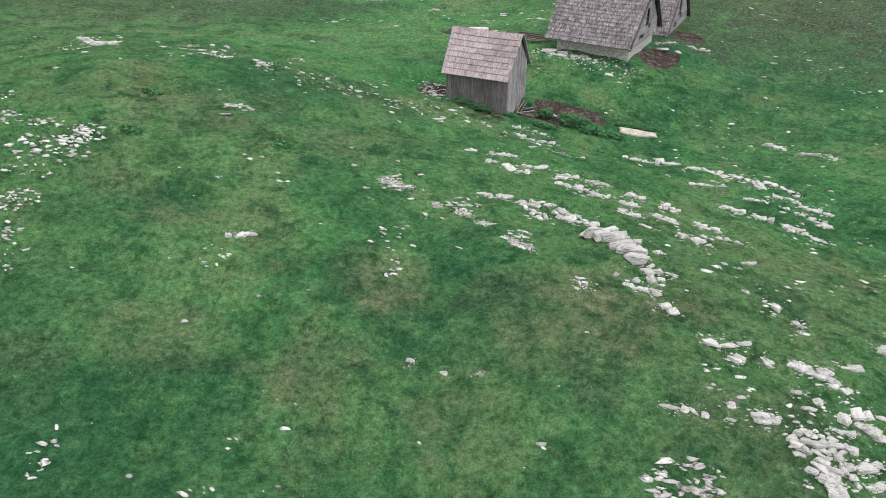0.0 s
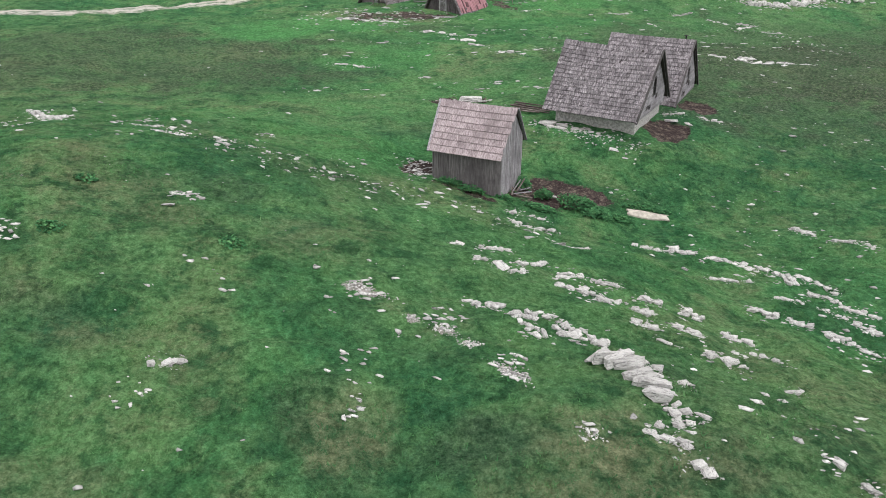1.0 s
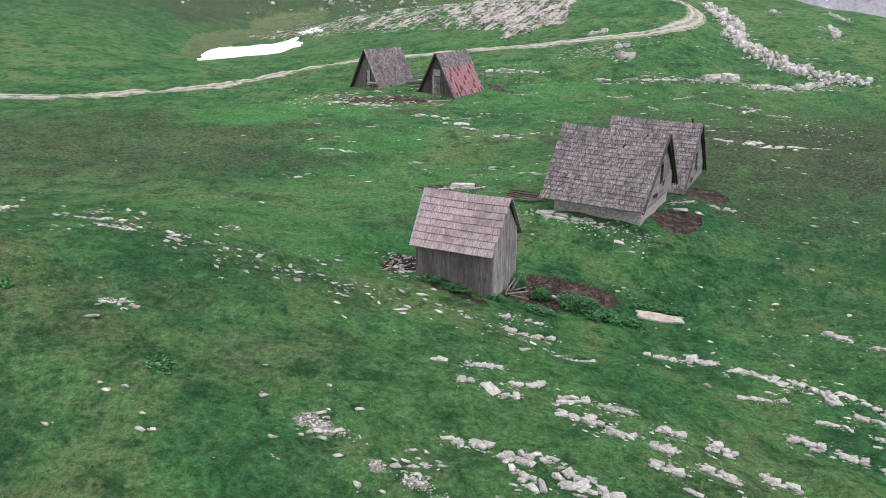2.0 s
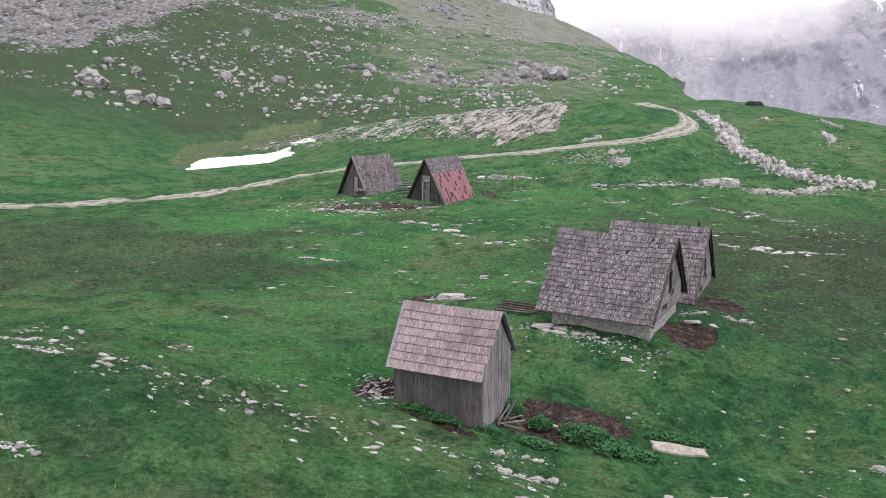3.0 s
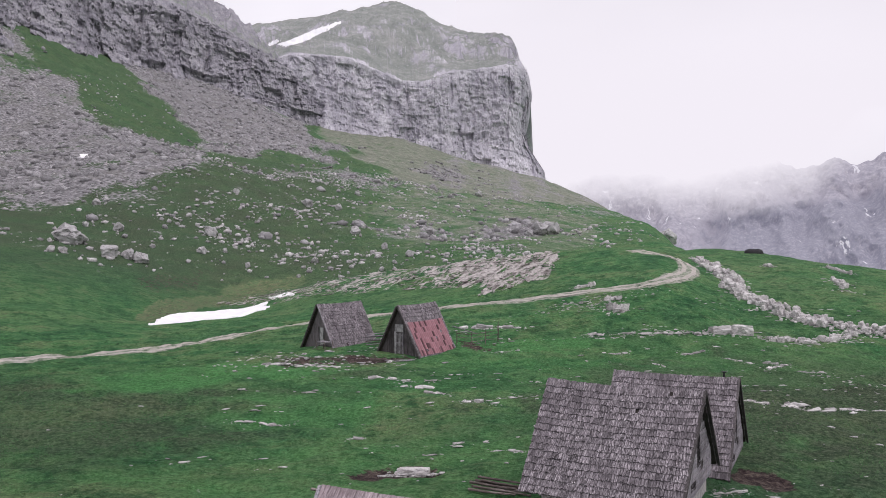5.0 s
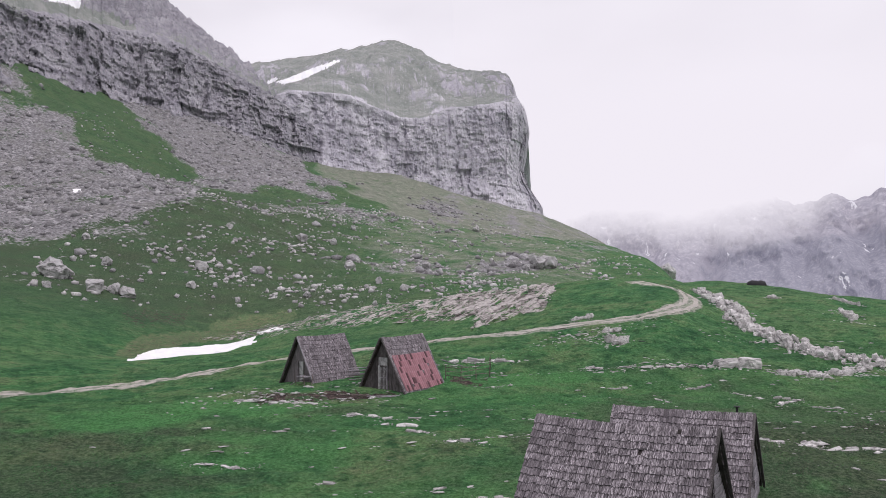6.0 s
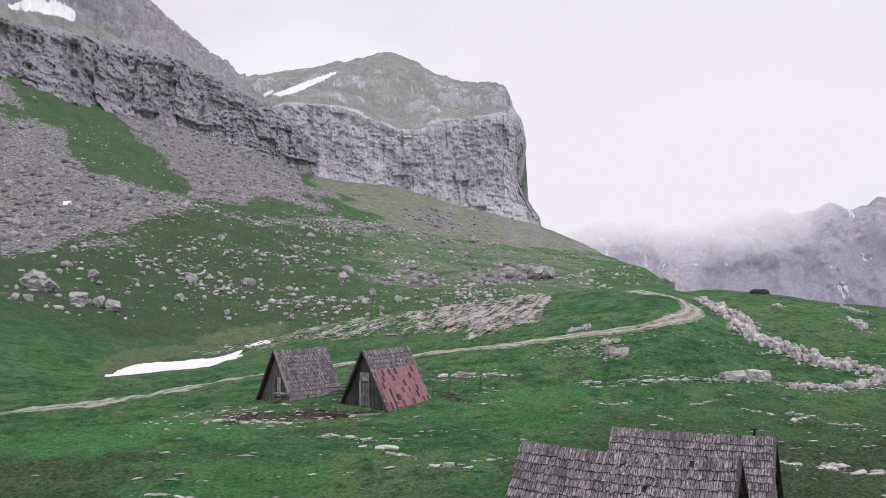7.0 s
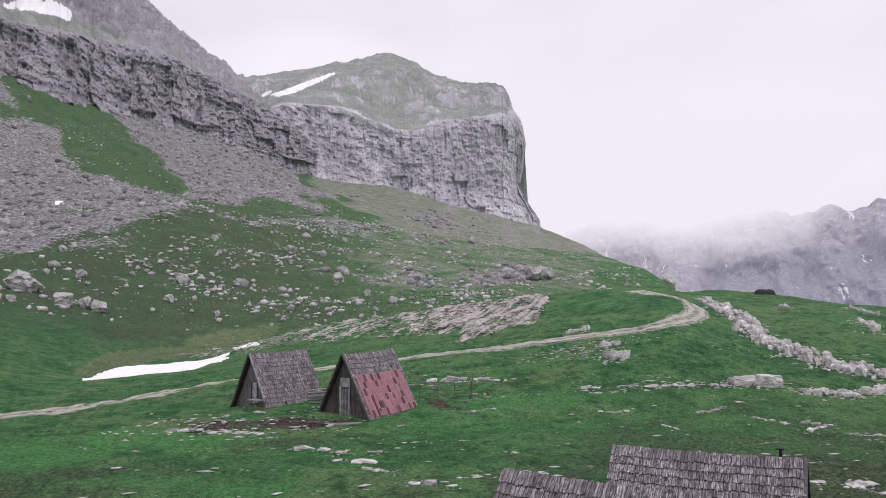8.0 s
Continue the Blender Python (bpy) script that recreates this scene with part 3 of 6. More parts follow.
def ground_cover(x, y):
    """What lies on the ground at each place."""
    d = np.hypot(x - HUB[0], y - HUB[1])
    b = np.degrees(np.arctan2(x - HUB[0], y - HUB[1]))
    got = {q: np.zeros(x.shape) for q in ("earth", "scree", "slab", "pale", "track", "lush", "deep", "hazed", "dry", "dull_turf")}
    w1 = fbm(x / 6, y / 6, 3, 71)
    g, a = line_gap(x, y, TRACK)
    bend = step(165, 195, a)
    got["track"] = 0.55 * step(2.3 + 2.6 * bend, 1.1 + 2.2 * bend, g)
    for kind, cx, cy, rx, ry, t, amount in SPOTS:
        ex = ((x - cx) * math.cos(t) + (y - cy) * math.sin(t)) / rx
        ey = (-(x - cx) * math.sin(t) + (y - cy) * math.cos(t)) / ry
        near = np.abs(ex) + np.abs(ey) < 4
        r = np.hypot(ex[near], ey[near]) + 0.35 * fbm(x[near] / 1.5, y[near] / 1.5, 3, 77)
        v = got[kind][near]
        got[kind][near] = np.maximum(v, amount * step(1.25, 0.6, r))
    # scree below the cliffs, in bearing and distance
    jb, jd = b + 0.55 * fbm(x / 30, y / 30, 4, 81), d * (1 + 0.09 * fbm(x / 30, y / 30, 5, 85, 0.65))
    left = in_poly(jb, jd, [(-60, 640), (-29.4, 552), (-27.4, 537), (-25.4, 486), (-24.0, 431), (-21.5, 392), (-18.8, 436), (-17.1, 455), (-17.6, 318), (-20.2, 296), (-24.5, 262), (-29.6, 252), (-60, 240)])
    upper = in_poly(jb, jd, [(-24, 740), (-20, 775), (-14, 800), (-10.3, 810), (-9.2, 640), (-6.4, 540), (-7.8, 509), (-11.7, 500), (-14.9, 476), (-17.3, 488), (-20.3, 582), (-22.3, 680)])
    mid = in_poly(jb, jd, [(-24.5, 300), (-20.9, 318), (-15.0, 345), (-10.9, 430), (-5.9, 455), (1.0, 500), (1.5, 425), (-5.9, 395), (-10.1, 345), (-15.1, 300), (-20.9, 285), (-24.5, 272)])
    rightm = in_poly(jb, jd, [(-3, 560), (3, 900), (10, 1000), (14, 800), (17, 520), (13, 420), (8, 520), (3, 560)])
    runnel = step(0.25, 0.7, vnoise(b / 0.9, d / 300, 87)) * in_poly(jb, jd, [(-6.5, 600), (-3, 880), (8, 960), (14, 800), (11, 520), (4, 470)])
    bluff = in_poly(jb, jd, [(2.4, 262), (5.0, 310), (7.2, 350), (9.2, 345), (9.3, 262), (7.2, 246)])
    spill = in_poly(jb, jd, [(-1.2, 288), (0.4, 280), (2.0, 250), (1.8, 222), (-1.0, 252)])
    got["scree"] = np.maximum.reduce([left * 0.72, upper * 0.9, mid * 0.40, rightm * 0.34, runnel * 0.56, bluff * 0.62, spill * 0.5])
    stony = step(130, 200, d) * step(520, 300, d) * step(16, 4, b)
    got["scree"] = np.maximum(got["scree"], stony * np.clip(0.16 + 0.25 * w1, 0, 0.4))
    slab = in_poly(b + 0.5 * w1, d + 4 * w1, [(-19, 150), (-13, 168), (-8, 160), (0, 140), (7.4, 132), (9.4, 116), (8.6, 98), (4.5, 87), (-2, 97), (-1, 104), (-5, 112), (-11, 124), (-15, 136)])
    got["slab"] = slab * (0.54 + 0.25 * step(-5, 3, b))
    bank = in_poly(b, d + 3 * w1, [(-24.6, 126), (-21.6, 146), (-16, 173), (-11.2, 180), (-10.6, 172), (-15, 158), (-20, 134), (-23.5, 120)])
    got["dry"] = np.maximum(got["dry"], 0.95 * bank)
    got["earth"] = np.maximum(got["earth"], 0.34 * bank)
    got["earth"] = np.maximum(got["earth"], 0.46 * in_poly(b, d + 5 * w1, [(-24.6, 157), (-21.1, 177), (-18.1, 180), (-19.3, 164), (-22.8, 150)]))
    # Slopes whose turf colour carries the haze of distance.
    got["hazed"] = np.maximum(got["hazed"], 0.8 * in_poly(jb, jd, [(-6.6, 560), (-9, 700), (-9, 900), (12, 1000), (15, 700), (10.3, 560), (4, 450), (-2.4, 500)]))
    got["hazed"] = np.maximum(got["hazed"], 0.56 * step(-12, 0, b) * step(165, 240, d) * step(560, 430, d) * step(15, 11, b))
    # The hillside takes the darker, duller turf colour.
    got["dull_turf"] = np.maximum(got["dull_turf"], step(125, 190, d) * step(20, 8, b) * (0.72 + 0.28 * step(480, 370, d)))
    got["deep"] = np.maximum(got["deep"], 0.6 * step(-14, -22, b) * step(110, 160, d) * step(420, 330, d))
    # Less dark turf to the right, where haze is put into the colour.
    got["dull_turf"] = got["dull_turf"] * (1 - 0.55 * step(-10, 4, b) * step(130, 180, d))
    got["dull_turf"] = got["dull_turf"] * (1 - np.clip(got["dry"] + got["hazed"], 0, 1))
    return got


# muck and trodden earth by the huts, pale gravel in the turf, lush and dry grass
spot("earth", 7.2, 45.3, 2.9, 1.7, -10)
spot("earth", 9.6, 45.4, 1.9, 0.9, -15, 0.9)
spot("earth", 5.9, 43.7, 1.6, 0.7, -20, 0.7)
spot("earth", 2.2, 42.9, 2.6, 0.5, -26, 0.75)
spot("earth", -0.3, 45.7, 1.1, 1.9, -20, 1.0)
spot("earth", 3.0, 61.0, 2.5, 1.5, -5, 1.0)
spot("earth", 15.4, 52.9, 2.2, 1.4, 30)
spot("earth", 19.2, 58.8, 1.5, 1.5, 0)
spot("earth", -1.0, 90.0, 4.6, 1.6, 8, 0.75)
spot("earth", -5.5, 88.6, 5.0, 2.2, 4, 0.6)
spot("dry", -5.5, 88.0, 6.5, 3.0, 4, 0.8)
spot("earth", 8.6, 95.5, 1.6, 2.6, 0, 0.6)
spot("lush", -12, 84, 10, 4.0, 14, 1.15)
spot("lush", 8, 32, 12, 6, -18, 0.3)
spot("dry", 11, 24, 5, 5, 0, 0.2)
spot("lush", 12, 90, 12, 5, 6, 0.45)
spot("lush", 2, 80, 14, 4, 6, 0.35)
spot("lush", 30, 88, 20, 8, 10, 0.35)
spot("lush", 0, 58, 12, 5, -20, 0.5)
spot("lush", -9, 50, 9, 5, 10, 0.45)
spot("lush", 8, 66, 14, 5, 5, 0.4)
spot("lush", 1.5, 37, 5, 2, -20, 0.35)
spot("deep", -9.5, 15.5, 4.2, 3.6, 0, 0.8)
spot("deep", -2.5, 14.8, 3.0, 1.6, 0, 0.6)
spot("deep", 2.8, 21.0, 1.9, 1.9, 0, 0.7)
spot("deep", 4.2, 17.0, 1.3, 1.5, 0, 0.6)
spot("deep", -11.5, 25.5, 3.0, 1.6, 10, 0.6)
spot("deep", -5.0, 33.5, 4.0, 1.2, -15, 0.6)
spot("lush", 18, 38, 7, 5, -10, 0.3)
spot("deep", -2, 20.5, 2.6, 1.4, 0, 0.5)
spot("pale", -14.0, 43.7, 0.9, 0.4, -20, 0.6)
spot("pale", -12.2, 41.6, 0.9, 0.4, -20, 0.6)
spot("pale", -20.3, 47.0, 0.9, 0.4, -20, 0.6)
spot("dry", -11.3, 42.9, 5, 2, -15, 0.6)
spot("dry", -8.7, 46.4, 4, 1.5, -15, 0.5)
spot("dry", -11.4, 34.2, 2.5, 1.5, -10, 0.6)
spot("deep", 17, 44, 6, 4, -10, 0.3)
spot("deep", 24, 47, 7, 5, -10, 0.4)
spot("deep", -10, 37.5, 6, 1.6, -12, 0.7)
spot("deep", -13.5, 17, 3, 5, 0, 0.8)
spot("dry", 5.5, 20.5, 3.5, 2.2, 20, 0.75)
spot("dry", 1.0, 16.5, 2.2, 2.5, 0, 0.5)
spot("dry", 9.0, 15.0, 2.5, 3.0, 0, 0.4)
spot("dry", -16, 47, 9, 4, 15, 0.35)
spot("dry", -3, 41, 9, 3, -12, 0.3)
spot("dull_turf", -12.0, 26.9, 2.1, 0.8, -10, 0.5)
spot("dull_turf", -3.7, 18.6, 1.6, 1.5, -10, 0.5)
spot("dull_turf", 2.5, 21.7, 2.1, 1.2, -10, 0.5)
spot("dull_turf", -12.3, 18.5, 1.4, 0.9, -10, 0.5)
spot("dull_turf", -2.7, 23.3, 1.2, 1.2, -10, 0.5)
spot("dull_turf", -7.8, 18.7, 1.1, 0.9, -10, 0.5)
spot("dull_turf", 4.8, 17.3, 1.0, 0.9, -10, 0.5)
spot("dull_turf", -2.2, 39.0, 2.5, 2.2, -10, 0.45)
spot("dull_turf", -8.1, 35.7, 1.7, 1.2, -10, 0.50)
spot("dull_turf", -12.9, 35.7, 2.4, 1.1, -10, 0.50)
spot("dry", -0.5, 16.9, 1.0, 0.9, -10, 0.55)
spot("dry", -5.5, 18.4, 1.3, 0.7, -10, 0.55)
spot("dry", -10.1, 25.5, 1.4, 1.0, -10, 0.55)
spot("dry", 3.3, 18.5, 1.4, 0.7, -10, 0.55)
spot("dry", -4.0, 32.4, 2.1, 2.1, -10, 0.45)
spot("dry", -16.8, 33.6, 2.3, 1.5, -10, 0.5)
spot("lush", -6, 28, 6, 4, -10, 0.25)
spot("lush", -9, 21.5, 5, 4, 0, 0.25)
spot("lush", 1.5, 15.5, 3, 4, 0, 0.2)
# Shade over the right-hand meadow, put into the turf colour.
spot("dull_turf", 38, 74, 28, 18, 10, 1.1)
spot("lush", -15, 80.5, 6, 2.6, 14, 1.1)
spot("lush", -4, 75.8, 7, 1.6, -6, 0.9)
spot("lush", 12.5, 95, 8, 3, 0, 0.9)
spot("lush", -4, 72.5, 6, 2.0, 5, 0.8)
spot("lush", -6, 57, 6, 2.2, -20, 0.8)
spot("dull_turf", -8, 77.2, 6, 1.5, -4, 1.1)
spot("dull_turf", -17.5, 73.5, 5, 2.4, 5, 1.1)
spot("dull_turf", -2.1, 84.0, 4, 1.4, 0, 0.9)
spot("dull_turf", -13, 68, 8, 2.6, 5, 0.9)
spot("dull_turf", 24, 83, 9, 4, 0, 0.9)
spot("dry", 4, 69, 4, 1.4, 5, 0.5)
spot("dry", -19, 73, 7, 2, 5, 0.4)
spot("deep", -10.3, 26.0, 2.4, 1.3, 0, 1.1)
spot("deep", 0.6, 23.6, 1.2, 1.6, 0, 0.9)
spot("dry", -1.9, 22.0, 1.4, 1.8, 0, 0.8)
spot("dry", 5.2, 21.3, 1.8, 1.6, 0, 0.9)
spot("dry", -9.0, 19.6, 2.4, 1.6, 0, 0.7)
spot("dry", -8.5, 32.5, 2.0, 1.0, -15, 0.6)
spot("lush", -3, 47, 8, 5, 0, 0.75)
spot("dry", -4, 57, 9, 7, 0, 0.35)
spot("lush", 3, 64, 10, 4, 0, 0.5)
spot("deep", 27, 53, 12, 8, -10, 0.9)
spot("dull_turf", 25, 60, 12, 8, -10, 0.6)
spot("dull_turf", -24, 70, 20, 12, 10, 0.8)
spot("pale", -1.7, 29.2, 1.15, 0.42, -26, 0.8)
spot("pale", 1.15, 26.9, 0.55, 0.32, -20, 0.75)
spot("pale", 1.9, 26.2, 0.45, 0.3, -20, 0.75)
spot("pale", 0.0, 27.6, 0.35, 0.22, -20, 0.75)
spot("pale", 3.1, 24.6, 0.75, 0.3, -38, 0.75)
spot("pale", 0.4, 18.1, 0.45, 0.1, -18, 0.7)
spot("pale", -0.9, 18.7, 0.35, 0.1, -18, 0.6)
spot("pale", 1.3, 18.2, 0.5, 0.12, -18, 0.7)


def build_ground():
    origin = (2.0, -12.0)
    ang = np.radians(np.concatenate([np.arange(-180, -34, 3.5), np.linspace(-33, 33, 560), np.arange(36, 179, 3.5)]))
    rad = np.concatenate([[0.5, 3, 6], np.linspace(9, 32, 80), np.linspace(32.3, 140, 330), np.exp(np.linspace(math.log(140.5), math.log(4300), 300))])
    A, R = np.meshgrid(ang, rad, indexing="ij")
    x, y = origin[0] + R * np.sin(A), origin[1] + R * np.cos(A)
    z = height(x, y)
    cover = ground_cover(x, y)
    z = z - 0.10 * step(0.1, 0.5, cover["track"]) - 0.12 * step(0.4, 0.8, cover["earth"])
    # ledges of the bedrock, their strike running up the slope
    s = cover["slab"] > 0.3
    along, across = 0.36 * x + 0.93 * y, 0.93 * x - 0.36 * y
    rib = fbm(along / 7, across / 0.8, 4, 91)
    z = z + np.where(s, 0.34 * rib, 0)
    cover["slab"] = np.where(s, np.clip(cover["slab"] + 0.5 * rib, 0, 1.2), 0)
    sc = step(0.5, 0.8, cover["scree"])
    z = z + sc * 1.1 * np.abs(fbm(x / 4, y / 4, 3, 95))
    for q in ("scree", "hazed", "slab", "earth"):
        far = step(60, 110, R)
        cover[q] = cover[q] * (1 - far) + soften(soften(cover[q], 7, 0), 7, 1) * far
    na, nr = A.shape
    me = bpy.data.meshes.new("ground")
    co = np.stack([x, y, z], -1).reshape(-1, 3)
    i = np.arange(na)[:, None] * nr + np.arange(nr - 1)[None, :]
    j = (np.arange(na)[:, None] + 1) % na * nr + np.arange(nr - 1)[None, :]
    quads = np.stack([i, j, j + 1, i + 1], -1).reshape(-1, 4)
    me.vertices.add(len(co))
    me.vertices.foreach_set("co", co.astype(np.float32).ravel())
    me.loops.add(quads.size)
    me.loops.foreach_set("vertex_index", quads.astype(np.int32).ravel())
    me.polygons.add(len(quads))
    me.polygons.foreach_set("loop_start", (np.arange(len(quads)) * 4).astype(np.int32))
    me.update(calc_edges=True)
    me.shade_smooth()
    for name, v in cover.items():
        me.attributes.new(name, 'FLOAT', 'POINT').data.foreach_set("value", v.astype(np.float32).ravel())
    me.materials.append(GROUND)
    return tagged(new("ground", me), "hummocky green alpine pasture with bare earth and scree", "ground", kind="structure")


build_ground()


def sheet(name, P, material, attrs=None, smooth=True):
    """A mesh from a grid of points, nu x nv x 3."""
    nu, nv = P.shape[:2]
    me = bpy.data.meshes.new(name)
    i = np.arange(nu - 1)[:, None] * nv + np.arange(nv - 1)[None, :]
    quads = np.stack([i, i + nv, i + nv + 1, i + 1], -1).reshape(-1, 4)
    me.vertices.add(nu * nv)
    me.vertices.foreach_set("co", P.astype(np.float32).ravel())
    me.loops.add(quads.size)
    me.loops.foreach_set("vertex_index", quads.astype(np.int32).ravel())
    me.polygons.add(len(quads))
    me.polygons.foreach_set("loop_start", (np.arange(len(quads)) * 4).astype(np.int32))
    me.update(calc_edges=True)
    if smooth:
        me.shade_smooth()
    for key, v in (attrs or {}).items():
        me.attributes.new(key, 'FLOAT', 'POINT').data.foreach_set("value", np.asarray(v).astype(np.float32).ravel())
    me.materials.append(material)
    return new(name, me)


# ================= the cliff mountain =================
# bearing, distance of the foot, foot, rim and summit heights, how far the summit lies back
STATIONS = [
    (-60, 500, 190, 260, 420, 300), (-36.6, 545, 167, 222, 495, 260), (-32.2, 560, 166, 214, 505, 260), (-29.1, 600, 174, 216, 480, 260),
    (-25.8, 640, 176, 226, 440, 230), (-22.6, 690, 168, 240, 400, 200), (-19.8, 715, 166, 244, 346, 180), (-17.4, 735, 166, 240, 312, 160),
    (-14.6, 755, 164, 226, 276, 150), (-12.0, 775, 147, 212, 240, 140), (-10.2, 790, 145, 198, 206, 110), (-8.6, 806, 144, 180, 182, 60), (-7.2, 822, 142, 152, 150, 30),
]
BUTTRESS = [
    (-16.0, 870, 140, 200, 392, 500), (-12.5, 840, 142, 214, 396, 480), (-10.6, 815, 144, 222, 387, 440), (-8.1, 820, 144, 222, 389, 420), (-6.5, 830, 142, 224, 403, 420), (-4.8, 850, 134, 219, 405, 380),
    (-2.2, 870, 124, 205, 406, 330), (-0.5, 885, 122, 208, 380, 300), (1.6, 905, 119, 226, 346, 240), (4.1, 925, 107, 232, 330, 200),
    (5.8, 938, 103, 240, 311, 120), (7.0, 950, 99, 238, 276, 60), (7.75, 975, 97, 226, 248, 30), (7.9, 1060, 97, 220, 232, 20), (7.0, 1250, 99, 220, 235, 10),
]
# the corner of the buttress: its outline swings in and out with height
CORNER_Z, CORNER_B = (90, 108, 137, 159, 187, 216, 238, 263), (0.75, 0.62, -0.40, -0.78, -0.45, -0.25, -0.40, -0.8)


def blockwork(arc, z, seed):
    """Beds of broken rock: each course is cut by upright joints into blocks that stand out or sit back."""
    out = 0.0
    bedding = z + 0.03 * arc + 5 * fbm(arc / 70, z / 70, 3, seed + 3)
    for i, (tall, wide, depth) in enumerate(((17, 21, 3.4), (7.5, 8.5, 2.0), (3.4, 3.6, 1.2), (1.7, 1.9, 0.7))):
        course = np.floor(bedding / tall + 0.35 * fbm(arc / (4 * wide), z / (4 * tall), 2, seed + 30 + i))
        joint = np.floor(arc / wide + 3.7 * lattice(course, 0 * course, seed + i) + 0.5 * fbm(arc / wide, z / (3 * tall), 2, seed + 40 + i))
        out = out + depth * lattice(joint, course, seed + 50 + i)
    return out


def build_cliff(stations, seed, nu, craggy, corner=False):
    S = np.array(stations, float)
    u = np.linspace(0, len(S) - 1, nu)
    q = np.array([np.interp(u, np.arange(len(S)), S[:, i]) for i in range(6)])
    k = np.hanning(2 * (nu // 19) + 1)
    k /= k.sum()
    q = np.array([np.convolve(np.pad(r, nu // 19, mode="edge"), k, "valid") for r in q])
    b, dist, zf, zr, zs, back = [r[:, None] for r in q]
    arc = np.cumsum(np.hypot(np.gradient(dist[:, 0]), dist[:, 0] * np.radians(np.gradient(b[:, 0]))))[:, None]
    face, cap = 170, 66
    v = np.linspace(0, 1, face)[None, :]
    z = (zf - 45) * (1 - v) + zr * v
    a = arc + 0 * z
    gully = np.abs(fbm(a / 34 + 0.12 * fbm(a / 20, z / 25, 3, seed + 1), z / 420, 3, seed + 7))
    out = 15 * fbm(a / 95, z / 300, 2, seed) + 5 - 4.5 * step(0.26, 0.0, gully) + (0.85 + 0.5 * craggy) * blockwork(a, z, seed) + 1.1 * fbm(a / 4.5, z / 7, 4, seed + 13) + 1.5 * fbm(a / 6, z / 55, 3, seed + 14)
    lean = 34 * (v - 0.5) - 24 * step(0.5, 0.0, v) + craggy * 26 * (v - 0.5)
    D = dist + lean - out * np.minimum(1, 8 * (1 - v) + 0.35)
    T = np.clip(0.9 - 3 * v, 0, 1) + 0.9 * step(0.25, 0.6, fbm(a / 60, z / 30, 3, seed + 17))
    top = D[:, -1:]
    w = np.linspace(0, 1, cap + 1)[None, 1:]
    a2 = arc + 0 * w
    swell = 4 * w * (1 - w)
    zc = zr + (zs - zr) * w ** 0.97 + swell * (13 * fbm(a2 / 45, 4 * w + a2 / 90, 5, seed + 11) - 5 * np.abs(fbm(a2 / 22 + w, 2 * w, 4, seed + 12)))
    zc = zc + (0.3 + 0.7 * w) * (2.2 + 4.5 * craggy * np.clip((zs - zr) / 110, 0, 1)) * fbm(a2 / (14 - 5 * craggy), 26 * w, 4, seed + 15)
    zc = zc + np.clip((zs - zr) / 110, 0.1, 1) * craggy * (swell + 0.12 * w) * (9 * fbm(a2 / 26, 6 * w, 4, seed + 19) + 7 * (1 - 2 * np.abs(fbm(a2 / 15, 8 * w + a2 / 60, 4, seed + 23))) + 0.7 * blockwork(a2, 60 * w, seed + 70))
    dc = top + (dist + 17 + back - top) * w
    D = np.concatenate([D, dc, dist + 17 + back + 200, dist + 17 + back + 500], 1)
    Z = np.concatenate([z, zc, 0.6 * zs - 12, 0 * zs - 30], 1)
    T = np.concatenate([T, step(-0.09, 0.02, w + 0.05 * fbm(a2 / 16, 6 * w, 4, seed + 27)) * (0.97 + 0.22 * fbm(a2 / 30, 9 * w, 4, seed + 29)), np.ones_like(zs), np.ones_like(zs)], 1)
    B = np.broadcast_to(b, D.shape).copy()
    if corner:
        B += step(0.70, 0.86, np.linspace(0, 1, nu))[:, None] * np.interp(Z, CORNER_Z, CORNER_B)
    R = np.radians(B)
    return np.stack([HUB[0] + D * np.sin(R), HUB[1] + D * np.cos(R), Z], -1), T, B, D


P, T, B, D = build_cliff(STATIONS, 40, 760, 1.0)
rise = lambda P: (P[..., 2] - 10.25) / np.hypot(P[..., 0] - HUB[0], P[..., 1] - HUB[1])
ledge_snow = in_poly(B, rise(P), [(-34, 0.352), (-29.1, 0.347), (-27.8, 0.357), (-26.0, 0.361), (-24.8, 0.351), (-24.9, 0.336), (-25.7, 0.341), (-27.8, 0.343), (-34, 0.338)]) * 1.0
grassy = np.maximum(step(300, 240, P[..., 2]), in_poly(B + 0.4 * fbm(D / 20, B * 2, 3, 5), rise(P), [(-36, 0.345), (-25, 0.340), (-22.5, 0.335), (-20.5, 0.318), (-23.5, 0.318), (-26.5, 0.309), (-36, 0.32)]) * 2.2)
ledge_snow = soften(soften(ledge_snow, 7, 0), 7, 1)
crag = sheet("crag", P, CRAG, {"turf": T * grassy * 0.9, "snow": ledge_snow}, smooth=False)
tagged(crag, "dark grey layered limestone crag with ledges and old snow", "mountain", kind="structure")
P, T, B, D = build_cliff(BUTTRESS, 50, 760, 0.12, True)
streak = in_poly(B, rise(P), [(-11.5, 0.265), (-10.4, 0.272), (-9.5, 0.279), (-6.7, 0.299), (-6.7, 0.295), (-8.2, 0.281), (-9.6, 0.269), (-10.9, 0.262)]) * 1.0
streak = np.maximum(streak, in_poly(B, rise(P), [(-12.2, 0.264), (-11.5, 0.271), (-11.2, 0.269), (-12.0, 0.261)]) * 1.0)
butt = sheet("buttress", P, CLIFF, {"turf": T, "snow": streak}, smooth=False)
tagged(butt, "pale grey limestone cliff with a turf-covered top", "mountain", kind="structure")


